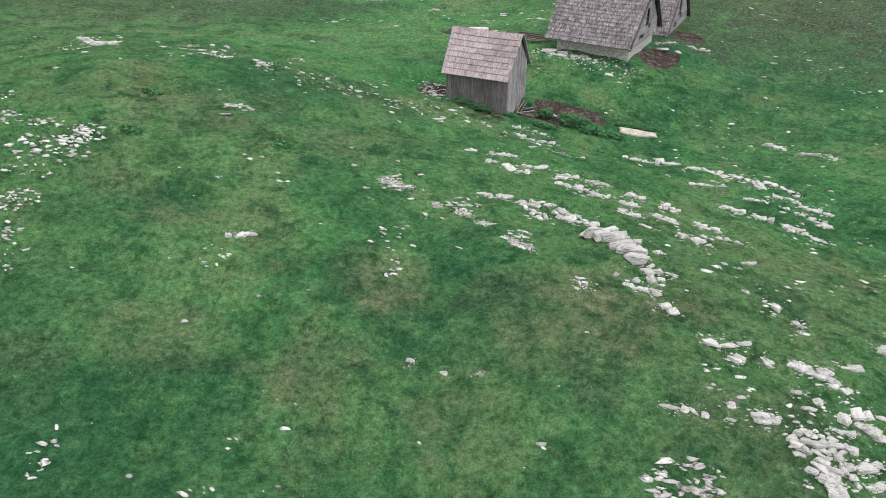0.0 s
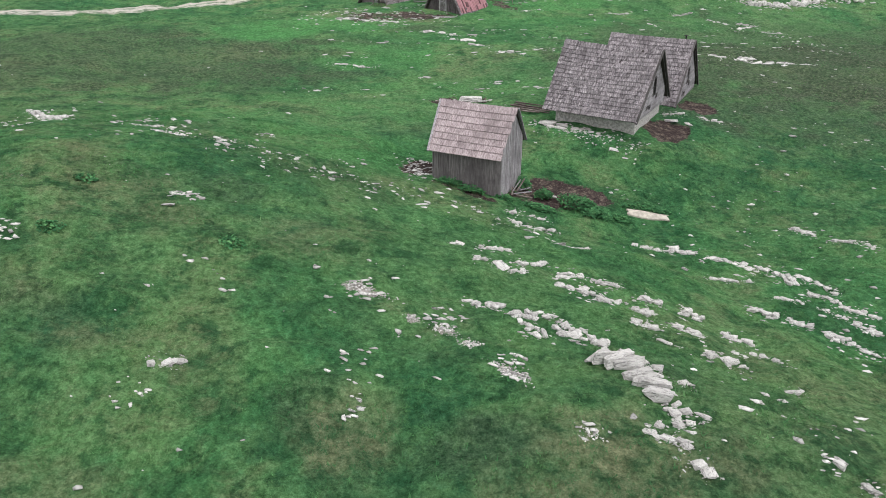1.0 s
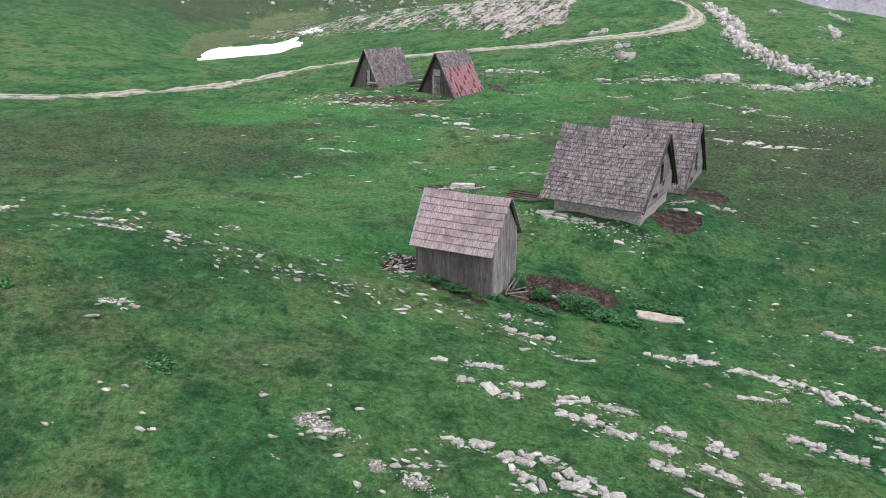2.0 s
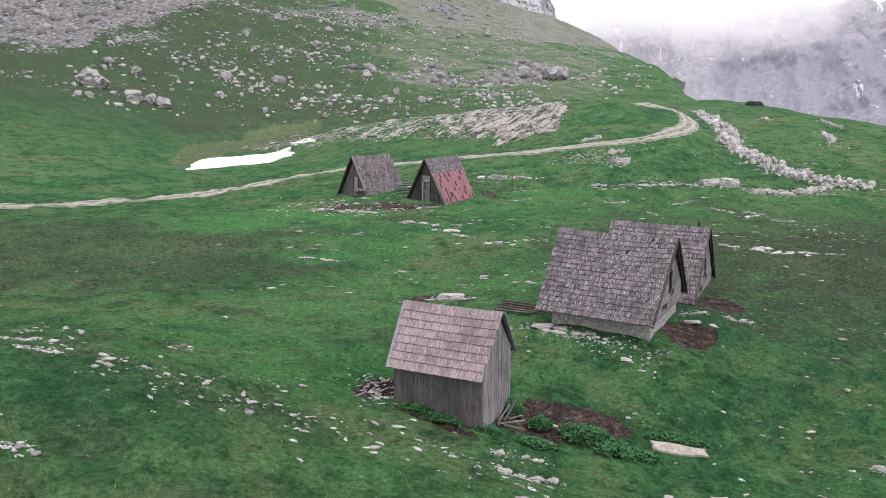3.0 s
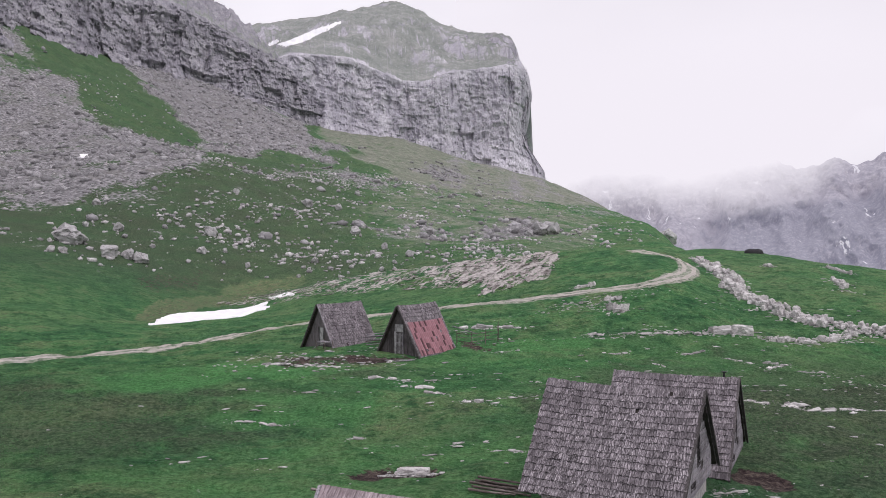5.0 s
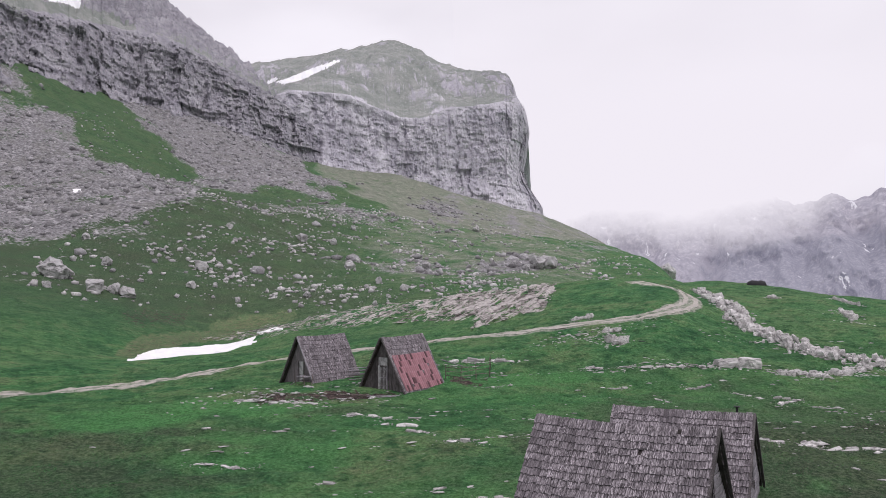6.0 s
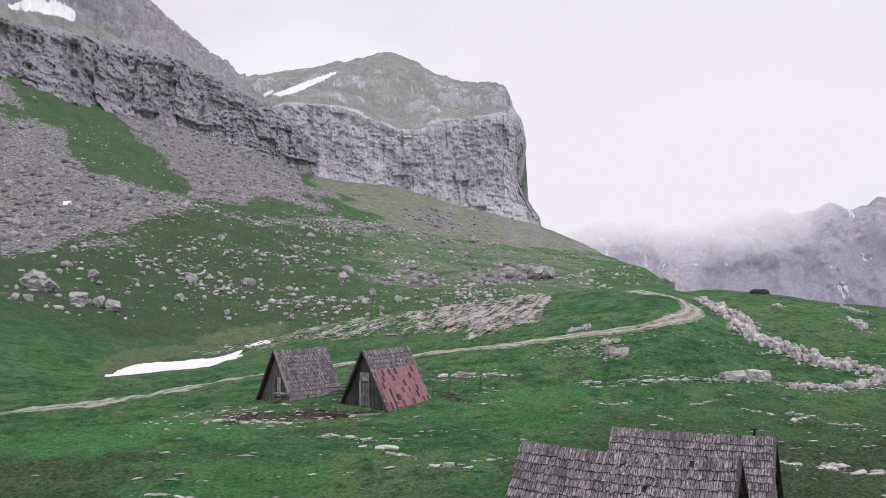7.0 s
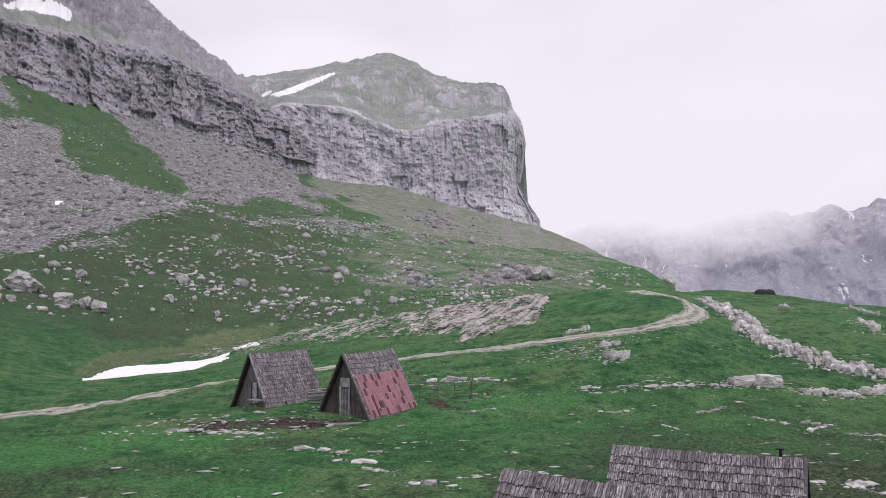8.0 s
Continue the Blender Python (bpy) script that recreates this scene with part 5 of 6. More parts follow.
part("chimney_cap", Shape().box(2.23, 2.47, 0.13, 0.37, 5.1, 5.14), IRON, rear_barn)
a_frame("shingled_hut", "steep weathered shingle hut with a plank gable and pale door", pose(-4.82, 99.34, 0, 0, 0, math.degrees(0.808)), 5.33, 2.53, 6.0, 1.69, 13, 51)
a_frame("red_roofed_hut", "steep dark hut with rusty red sheets over its shingles", pose(2.879, 93.982, 0, 0, 0, math.degrees(0.929)), 5.5, 2.40, 6.2, 1.85, 13, 61, red=True)


# ================= snow =================
snow_patch("grubby white snow drift lying in a hollow", [(-37.7, 137.6), (-40.3, 150.7), (-39.2, 157.7), (-34.6, 163.2), (-29.6, 169.0), (-27.6, 171.0), (-23.6, 149.8), (-26.7, 145.8), (-32.2, 140.7)])
snow_patch("small white remnant of snow on the high slope", [(-286, 583), (-278, 592), (-268, 590), (-270, 574), (-278, 575)], 1.2)
snow_patch("small white remnant of snow among scree", [(-142, 342), (-139, 344), (-136, 340), (-137, 336), (-140, 338)], 0.5)
snow_patch("small white remnant of snow", [(-28.6, 178.6), (-24.4, 178.0), (-21.6, 168.0), (-25.6, 172.0)])


# ================= rocks =================
def rock_library(kind, count, sub, seed=1000):
    """Angular stones: hulls of random points, split finer and roughened, with joints across them."""
    out = []
    for n in range(count):
        r = random.Random(seed + n * 13 + sub)
        bm = bmesh.new()
        for _ in range(26 if kind == "block" else 34):
            p = Vector((r.uniform(-1, 1), r.uniform(-1, 1), r.uniform(-1, 0.85)))
            q = max(abs(p.x), abs(p.y), abs(p.z)) if kind == "block" else p.length
            bm.verts.new(p / max(q, 0.2) * r.uniform(0.84 if kind == "block" else 0.66, 1.0))
        hull = bmesh.ops.convex_hull(bm, input=bm.verts[:])
        bmesh.ops.delete(bm, geom=[g for g in hull["geom_interior"] if isinstance(g, bmesh.types.BMVert)], context='VERTS')
        bmesh.ops.subdivide_edges(bm, edges=bm.edges[:], cuts=sub, use_grid_fill=True)
        off = Vector((r.uniform(0, 90), r.uniform(0, 90), r.uniform(0, 90)))
        joints = [r.uniform(-0.8, 0.8) for _ in range(3)]
        for v in bm.verts:
            p = v.co.copy()
            p *= 1 + (0.075 if kind == "block" else 0.26) * noise.fractal(p * 2.1 + off, 0.8, 2.0, 5)
            if kind == "block":
                bed = p.z * 4.5 + 0.5 * noise.noise(p * 1.1 + off)
                p.x, p.y = p.x * (1 - 0.09 * (bed - math.floor(bed))), p.y * (1 - 0.12 * (bed - math.floor(bed)))
                for j in joints:
                    e = abs(p.x + 0.25 * p.y - j)
                    if e < 0.09 and p.z > -0.3:
                        p.z -= 0.32 * (1 - e / 0.09)
            v.co = p
        bmesh.ops.triangulate(bm, faces=bm.faces[:])
        me = bpy.data.meshes.new("rock")
        bm.to_mesh(me)
        bm.free()
        me.update()
        out.append(me)
    return out


BLOCKS = rock_library("block", 14, 2)
for q in BLOCKS:
    q.materials.append(LIMESTONE)
BOULDERS = rock_library("boulder", 10, 2)
for q in BOULDERS:
    q.materials.append(BOULDER)
ROCKS = random.Random(77)
FAR_ROCK, FAR_LEDGES = Shape(), 60
PLAIN_BLOCKS = rock_library("block", 6, 1)


def bedded(x, y, length, width, tall, yaw, sink, tip=0.06):
    """The matrix that lays a unit rock on the ground."""
    z = float(height(x, y))
    return pose(x, y, z + tall * (0.5 - sink), math.degrees(ROCKS.gauss(0, tip)), math.degrees(ROCKS.gauss(0, tip)), math.degrees(yaw)) @ Matrix.Diagonal((length / 2 * 1.15, width / 2 * 1.2, tall / 2 * 1.3, 1))


def lay(me, x, y, length, width, tall, yaw, sink, name, label, group, tip=0.06):
    ob = new(name, me)
    ob.matrix_world = bedded(x, y, length, width, tall, yaw, sink, tip)
    return tagged(ob, label, "rock", group)


def ledge(broad_, *pts):
    """An outcrop of close-packed limestone blocks breaking through the turf along a line."""
    far = pts[0][1] > FAR_LEDGES and broad_ < 0.6
    bluff = 1.9 if pts[0][1] > FAR_LEDGES else 1.0
    x0, y0 = pts[0]
    if not far:
        home = thing("limestone_ledge", "ledge of broken pale limestone blocks in the turf", "rock", pose(x0, y0, float(height(x0, y0))), "limestone ledges in the pasture")
        back = home.matrix_world.inverted()
    rows = 1 if broad_ < 0.28 or far else (2 if broad_ < 0.55 or bluff > 1 else 3)
    for (x0, y0), (x1, y1) in zip(pts[:-1], pts[1:]):
        ln = math.hypot(x1 - x0, y1 - y0)
        yaw = math.atan2(y1 - y0, x1 - x0)
        piece = max(0.17, broad_ / rows)
        n = max(1, round(ln / (piece * (1.9 if far else 1.45))))
        for row in range(rows):
            for i in range(n):
                if ROCKS.random() < 0.17 and i > 0:
                    continue
                f = (i + 0.5 + ROCKS.uniform(-0.3, 0.3)) / n
                off = ((row + 0.5) / rows - 0.5 + ROCKS.gauss(0, 0.07)) * broad_ * 1.1
                size = ROCKS.uniform(0.45, 1.25)
                x, y = x0 + (x1 - x0) * f - math.sin(yaw) * off, y0 + (y1 - y0) * f + math.cos(yaw) * off
                m = bedded(x, y, ln / n * ROCKS.uniform(0.8, 1.45), piece * size * 1.25, (0.24 * broad_ + (0.1 if far else 0.28) * piece) * size * bluff * ROCKS.uniform(0.6, 1.1) * (0.72 if broad_ > 0.5 and bluff == 1 else 1.0), yaw + ROCKS.gauss(0, 0.2), 0.24, 0.10)
                me = ROCKS.choice(BLOCKS)
                if far:
                    me = ROCKS.choice(PLAIN_BLOCKS)
                    FAR_ROCK.add([m @ v.co for v in me.vertices], [tuple(q.vertices) for q in me.polygons])
                else:
                    part("block", me, None, home, m=back @ m)
        for _ in range(int((7 if far else 13) * ln / broad_)):
            g, across = ROCKS.uniform(-0.15, 1.15), ROCKS.gauss(0, 0.95) * broad_
            LOOSE.append((x0 + (x1 - x0) * g - math.sin(yaw) * across, y0 + (y1 - y0) * g + math.cos(yaw) * across, min(0.3, broad_ * (0.1 + 0.38 * ROCKS.random() ** 2))))


def toothed(broad_, *pts):
    """A rib of bedrock cut by close joints into upright teeth that stand across its line."""
    x0, y0 = pts[0]
    home = thing("limestone_rib", "pale limestone rib split by joints into a row of teeth", "rock", pose(x0, y0, float(height(x0, y0))), "limestone ledges in the pasture")
    back = home.matrix_world.inverted()
    for (x0, y0), (x1, y1) in zip(pts[:-1], pts[1:]):
        ln, yaw = math.hypot(x1 - x0, y1 - y0), math.atan2(y1 - y0, x1 - x0)
        n = max(1, round(ln / 0.36))
        for i in range(n):
            f, size = (i + 0.5) / n, ROCKS.uniform(0.8, 1.15)
            x, y = x0 + (x1 - x0) * f, y0 + (y1 - y0) * f
            m = bedded(x + ROCKS.gauss(0, 0.05), y + ROCKS.gauss(0, 0.05), broad_ * size * 1.1, ln / n * ROCKS.uniform(0.66, 0.85), ROCKS.uniform(0.28, 0.5), yaw + 1.2 + ROCKS.gauss(0, 0.16), 0.16, 0.10)
            part("block", ROCKS.choice(BLOCKS), None, home, m=back @ m)


def field_wall(*pts):
    """A tumbled wall of boulders; the nearest three hundred stones are parts, the rest one mass."""
    x0, y0 = pts[0]
    home = thing("field_wall", "tumbled dry wall of rough pale limestone boulders", "wall", pose(x0, y0, float(height(x0, y0))))
    back = home.matrix_world.inverted()
    count, rest = 0, Shape()
    for (x0, y0), (x1, y1) in zip(pts[:-1], pts[1:]):
        n = max(2, round(math.hypot(x1 - x0, y1 - y0) / 0.09))
        for i in range(n):
            f = (i + ROCKS.random()) / n
            x, y = x0 + (x1 - x0) * f + ROCKS.gauss(0, 0.8), y0 + (y1 - y0) * f + ROCKS.gauss(0, 0.9)
            s = 0.24 + 0.62 * ROCKS.random() ** 2.4
            m = back @ bedded(x, y, s * 1.1, s * 0.8, s, ROCKS.uniform(0, 3), 0.08, 0.2)
            if count < 300:
                part("stone", ROCKS.choice(BLOCKS), None, home, m=m)
            else:
                me = ROCKS.choice(PLAIN_BLOCKS)
                rest.add([m @ v.co for v in me.vertices], [tuple(q.vertices) for q in me.polygons])
            count += 1
            LOOSE.append((x + ROCKS.gauss(0, 0.8), y + ROCKS.gauss(0, 0.8), ROCKS.uniform(0.15, 0.5)))
    tagged(part("wall_rubble", rest, STONES, home), kind="stuff")


def boulder(x, y, size):
    s = size * ROCKS.uniform(0.72, 0.9)
    lay(ROCKS.choice(BOULDERS), x, y, s, s * 0.85, s * ROCKS.uniform(0.75, 0.95), ROCKS.uniform(0, 6), 0.2, "hillside_boulder", "large grey limestone boulder on the grassy hillside", "boulders on the hillside", 0.25)
    for _ in range(5):
        LOOSE_FAR.append((x + ROCKS.gauss(0, 1.2) * size, y + ROCKS.gauss(0, 1.2) * size, size * ROCKS.uniform(0.1, 0.35)))


def heap(x, y, rx, ry, n):
    for _ in range(n):
        a, q = ROCKS.uniform(0, 6.3), math.sqrt(ROCKS.random())
        LOOSE.append((x + math.cos(a) * q * rx, y + math.sin(a) * q * ry, ROCKS.uniform(0.07, 0.24) * (1.0 if rx < 1 else 1.3)))


LOOSE, LOOSE_FAR = [], []
ledge(0.24, (1.7, 29.5), (2.1, 29.4))
ledge(0.28, (2.1, 29.2), (2.6, 29.2), (3.1, 29.0))
ledge(0.59, (3.3, 28.3), (3.8, 28.5), (4.3, 28.4))
ledge(0.38, (3.8, 27.5), (4.2, 27.2), (4.3, 26.8))
ledge(0.20, (4.5, 28.5), (5.0, 28.3))
ledge(0.62, (4.8, 27.4), (5.5, 27.7), (6.0, 27.3))
ledge(0.42, (6.0, 27.1), (6.5, 26.9))
toothed(0.85, (5.8, 25.7), (6.3, 25.3), (6.8, 24.8), (7.2, 24.2), (7.2, 23.4))
ledge(0.3, (6.3, 25.9), (6.9, 25.3), (7.5, 24.6))
ledge(0.26, (6.6, 26.2), (7.2, 25.6), (7.7, 25.2))
ledge(0.45, (7.4, 23.1), (8.0, 23.3))
ledge(0.37, (7.5, 22.7), (8.0, 22.6))
ledge(0.27, (7.0, 22.6), (7.2, 22.5))
ledge(0.26, (6.5, 22.3), (7.0, 22.0), (7.5, 21.7), (7.6, 21.0), (7.9, 20.5))
ledge(0.28, (8.3, 23.1), (8.6, 22.9))
ledge(0.23, (2.3, 32.9), (3.2, 32.8), (3.5, 32.4))
ledge(0.27, (3.7, 32.3), (4.3, 32.2))
ledge(0.33, (2.6, 34.5), (3.9, 34.5))
ledge(0.28, (4.1, 33.3), (5.3, 33.7))
ledge(0.41, (5.6, 32.7), (6.7, 32.9))
ledge(0.40, (5.5, 31.7), (6.1, 31.7))
ledge(0.41, (6.4, 31.8), (7.0, 31.2), (7.7, 30.5))
ledge(0.28, (7.0, 32.9), (8.1, 32.4))
ledge(0.40, (8.2, 30.5), (8.9, 30.1))
ledge(0.38, (7.9, 29.2), (8.7, 28.8))
ledge(0.27, (8.6, 31.5), (9.6, 31.4))
ledge(0.37, (10.2, 31.2), (11.1, 30.9))
ledge(0.31, (9.4, 29.6), (10.4, 28.9))
ledge(0.32, (11.5, 29.9), (12.6, 29.5))
ledge(0.37, (10.0, 27.6), (10.3, 27.2))
ledge(0.37, (10.5, 27.1), (11.3, 27.1))
ledge(0.22, (11.3, 28.3), (11.7, 28.0))
ledge(0.41, (13.9, 33.3), (15.0, 32.6))
ledge(0.41, (15.2, 32.2), (16.0, 31.9))
ledge(0.61, (16.3, 31.4), (17.3, 31.1))
ledge(0.54, (12.6, 40.7), (13.8, 40.0))
ledge(0.23, (10.7, 40.3), (12.4, 40.2))
ledge(0.53, (14.2, 39.2), (15.8, 37.7))
ledge(0.16, (13.3, 36.4), (15.1, 36.1))
ledge(0.47, (16.3, 38.4), (17.1, 37.3), (17.1, 36.2))
ledge(0.23, (17.7, 37.2), (18.8, 35.6))
ledge(0.28, (17.4, 35.4), (18.7, 34.2), (19.8, 33.5))
ledge(0.22, (17.1, 33.6), (18.2, 33.1))
ledge(0.32, (18.2, 32.7), (19.0, 32.1))
ledge(0.22, (15.6, 34.8), (16.5, 34.0))
ledge(0.25, (17.3, 30.4), (17.7, 29.8))
ledge(0.27, (20.0, 43.1), (20.8, 42.1))
ledge(0.30, (21.2, 41.2), (23.0, 40.2))
ledge(0.12, (8.5, 28.2), (9.2, 27.7))
ledge(0.15, (12.1, 28.5), (13.2, 27.7))
ledge(0.18, (12.0, 25.6), (12.6, 25.6))
ledge(0.15, (8.1, 24.6), (8.6, 24.6))
ledge(0.14, (6.5, 16.7), (7.0, 16.5), (7.7, 16.2))
ledge(0.27, (8.4, 16.7), (8.5, 16.4))
ledge(0.21, (8.2, 16.1), (8.4, 16.0))
ledge(0.28, (8.9, 16.1), (9.7, 16.0))
ledge(0.60, (9.9, 15.2), (10.5, 15.1), (11.5, 15.4))
ledge(0.36, (10.4, 15.7), (9.8, 15.3))
ledge(0.70, (10.2, 14.8), (10.7, 14.3))
ledge(0.62, (10.2, 13.9), (10.7, 13.8))
ledge(0.36, (11.1, 14.8), (11.0, 14.0))
ledge(0.26, (11.5, 16.3), (12.2, 16.1), (12.7, 15.7))
ledge(0.18, (11.1, 16.0), (11.9, 15.8))
ledge(0.26, (11.9, 16.5), (13.0, 16.4))
ledge(0.29, (11.0, 18.6), (11.4, 18.2), (11.9, 17.6), (12.3, 17.2))
ledge(0.31, (11.7, 18.1), (12.1, 18.1))
ledge(0.27, (8.4, 19.4), (9.3, 19.3), (9.9, 19.4))
ledge(0.34, (9.2, 18.8), (9.5, 18.6))
ledge(0.29, (10.1, 18.6), (10.4, 18.4))
ledge(0.25, (11.9, 20.6), (12.4, 20.5))
ledge(0.26, (14.2, 19.7), (14.7, 19.7))
ledge(0.20, (12.5, 18.5), (13.2, 18.5))
ledge(0.30, (11.5, 21.5), (11.7, 21.3))
ledge(0.20, (-7.8, 24.6), (-7.3, 24.8), (-6.8, 24.9))
ledge(0.25, (11.4, 14.6), (12.2, 14.7))
ledge(0.25, (11.3, 14.0), (12.0, 14.2))
ledge(0.26, (11.0, 16.8), (11.3, 16.8))
ledge(0.15, (10.5, 17.2), (11.0, 17.0))
ledge(0.11, (-0.9, 19.0), (-0.7, 18.8))
ledge(0.24, (4.5, 40.9), (6.4, 41.6))
ledge(0.26, (4.5, 39.2), (6.5, 39.4))
ledge(0.15, (6.2, 37.0), (7.8, 37.6))
ledge(0.11, (1.3, 34.6), (1.9, 34.6))
ledge(0.26, (20.1, 43.2), (20.8, 42.5))
ledge(0.44, (-23.1, 49.6), (-19.1, 45.2))
ledge(0.5, (7.4, 103.6), (10.0, 103.4), (13.2, 101.5))
ledge(0.40, (19.4, 98.3), (23.0, 97.2), (26.5, 96.0), (30.8, 96.6))
lay(BLOCKS[3], 31.8, 96.7, 2.2, 1.0, 0.75, 0.1, 0.15, "limestone_block", "long pale limestone block in the meadow", "limestone ledges in the pasture", 0.03)
lay(BLOCKS[7], 33.9, 97.0, 2.0, 1.1, 0.95, 0.05, 0.15, "limestone_block", "long pale limestone block in the meadow", "limestone ledges in the pasture", 0.03)
ledge(0.75, (35.8, 95.2), (38.5, 96.3))
ledge(0.79, (38.6, 95.7), (40.7, 96.0))
ledge(0.8, (41.6, 97.2), (44.4, 98.4), (46.3, 99.2))
ledge(0.93, (23.3, 108.9), (25.2, 108.6))
ledge(1.23, (23.6, 105.7), (24.2, 103.8))
ledge(0.65, (22.1, 119.2), (24.8, 119.7))
ledge(0.34, (-0.5, 82.7), (2.0, 81.7), (4.5, 81.3))
ledge(0.29, (1.8, 80.0), (4.2, 79.8))
ledge(0.31, (3.9, 78.4), (5.6, 77.2))
ledge(0.29, (6.2, 75.7), (8.4, 74.2))
ledge(0.23, (19.4, 91.9), (21.7, 92.2))
ledge(0.23, (26.2, 91.3), (28.4, 91.3))
ledge(0.23, (29.2, 89.0), (31.1, 87.7))
ledge(0.32, (32.2, 88.3), (33.2, 87.8))
ledge(0.27, (31.6, 86.1), (34.2, 88.0))
ledge(0.22, (34.0, 85.4), (35.6, 84.1))
ledge(0.23, (9.8, 92.8), (12.1, 93.1))
ledge(0.26, (22.8, 87.3), (23.3, 86.2))
ledge(0.31, (25.0, 74.3), (26.2, 74.2))
ledge(0.38, (27.2, 73.8), (29.1, 74.9))
ledge(0.28, (28.0, 72.6), (29.7, 72.4))
ledge(0.30, (-10.1, 87.4), (-7.4, 87.8))
ledge(0.25, (-6.7, 86.5), (-3.1, 86.1))
ledge(0.65, (66.2, 142.4), (66.2, 136.1))
ledge(0.84, (61.3, 131.6), (58.2, 122.9))
ledge(0.71, (56.2, 142.3), (56.4, 140.4))
ledge(0.36, (-0.7, 101.2), (-0.2, 100.8))
ledge(0.23, (7.3, 64.6), (8.8, 63.1))
ledge(0.23, (18.7, 56.6), (20.1, 55.9))
ledge(0.22, (15.9, 55.8), (17.6, 56.4))
ledge(0.25, (7.8, 53.0), (9.0, 52.5))
ledge(0.20, (9.2, 52.4), (10.4, 52.3))
ledge(0.34, (27.5, 73.5), (28.8, 74.6))
ledge(0.35, (29.9, 73.3), (31.8, 72.7))
ledge(0.31, (32.7, 73.0), (33.6, 71.8))
ledge(0.30, (25.3, 73.8), (26.3, 73.9))
ledge(0.22, (-0.8, 68.6), (0.2, 68.8))
ledge(0.23, (-8.2, 72.0), (-4.7, 71.1))
# farther ledges in one
tagged(part("ledge_rock", FAR_ROCK, STONES), "pale broken limestone ledges across the meadow", "rock", kind="stuff")
# tumbled field wall
field_wall((50.5, 101.0), (47.4, 101.6), (45.3, 103.8), (43.9, 107.2), (43.4, 112.4), (42.6, 119.0), (44.9, 127.5), (46.0, 134.5), (45.2, 141.0))
# boulders on the hillside
boulder(-80.0, 204.0, 7.7)
boulder(-67.5, 195.4, 4.9)
boulder(-64.8, 199.8, 3.9)
boulder(-62.3, 200.7, 4.5)
boulder(-87.4, 228.7, 2.5)
boulder(-79.3, 230.1, 3.8)
boulder(-59.0, 245.1, 4.5)
boulder(-42.7, 319.2, 5.5)
boulder(-32.5, 331.3, 4.4)
boulder(-19.9, 270.7, 3.5)
boulder(-18.1, 281.2, 2.5)
boulder(-95.7, 254.9, 3.2)
boulder(-97.2, 265.0, 2.6)
boulder(-54.5, 221.8, 2.9)
boulder(-49.8, 226.3, 2.0)
boulder(-26.4, 226.7, 2.6)
boulder(-41.9, 217.6, 1.9)
boulder(-9.4, 250.1, 2.8)
boulder(-1.5, 230.6, 3.2)
boulder(4.3, 289.2, 3.7)
boulder(-29.9, 384.7, 4.1)
boulder(-66.0, 302.4, 2.9)
boulder(-67.4, 275.9, 1.9)
boulder(-74.3, 188.8, 2.3)
boulder(43.2, 298.0, 8.6)
boulder(47.6, 300.5, 9.4)
boulder(38.5, 290.0, 4.5)
boulder(136.5, 448.0, 12.0)
boulder(35.3, 511.9, 6.3)
boulder(44.1, 331.1, 3.9)
boulder(35.8, 304.8, 2.8)
boulder(-55.1, 212.2, 1.6)
boulder(-66.1, 218.9, 1.7)
boulder(-41.1, 252.0, 1.6)
boulder(-5.1, 220.3, 1.6)
boulder(11.2, 263.0, 1.7)
boulder(-24.9, 259.9, 1.7)
boulder(-73.0, 245.4, 1.7)
boulder(-50.2, 269.9, 1.6)
boulder(-65.0, 185.6, 1.3)
boulder(-27.9, 210.2, 1.3)
boulder(-8.0, 214.3, 1.6)
boulder(28.9, 318.0, 2.9)
# heaps of loose stones
heap(-14.9, 29.4, 0.55, 1.2, 70)
heap(-14.8, 29.4, 1.0, 1.7, 40)
heap(-15.5, 25.3, 0.8, 0.8, 50)
heap(-16.2, 28.5, 1.0, 0.9, 36)
heap(-16.6, 30.4, 0.9, 0.5, 22)
heap(-18.2, 30.8, 0.9, 1.2, 34)
heap(-15.0, 23.7, 0.35, 0.8, 18)
heap(-15.9, 27.0, 0.9, 0.7, 14)
heap(-1.7, 24.3, 0.9, 1.5, 26)
heap(-7.9, 23.4, 0.6, 0.7, 12)
heap(-10.6, 14.9, 0.3, 0.9, 14)
heap(-5.7, 15.7, 0.2, 0.5, 5)
heap(2.9, 15.6, 0.2, 0.2, 4)
heap(-6.1, 13.9, 0.6, 0.2, 6)
heap(-21.5, 48.3, 1.4, 6.5, 16)
heap(-13.2, 43.1, 1.0, 3.5, 16)
heap(-9.7, 34.6, 0.8, 0.5, 8)
heap(-19.3, 33.1, 0.5, 0.5, 8)
heap(-7.8, 29.8, 0.5, 0.3, 4)
heap(-6.2, 28.2, 0.2, 0.2, 3)
heap(-8.9, 28.1, 0.2, 0.2, 2)
heap(6.6, 14.2, 1.1, 0.7, 60)
heap(8.6, 17.2, 0.7, 1.3, 14)
heap(10.8, 16.3, 0.9, 0.8, 14)
heap(-0.1, 45.5, 0.5, 1.8, 14)
heap(1.1, 27.7, 0.8, 0.8, 24)
heap(3.1, 25.0, 0.6, 0.7, 26)
heap(-1.8, 29.3, 0.7, 0.7, 24)
heap(17.1, 29.9, 0.9, 1.1, 12)
heap(11.8, 21.5, 0.6, 1.6, 12)
heap(5.0, 21.9, 0.4, 0.6, 6)
heap(-14.4, 22.1, 0.4, 1.1, 12)
heap(11.4, 46.4, 2.3, 0.8, 4)
heap(-14.0, 43.7, 0.9, 0.6, 60)
heap(-12.2, 41.6, 0.9, 0.5, 50)
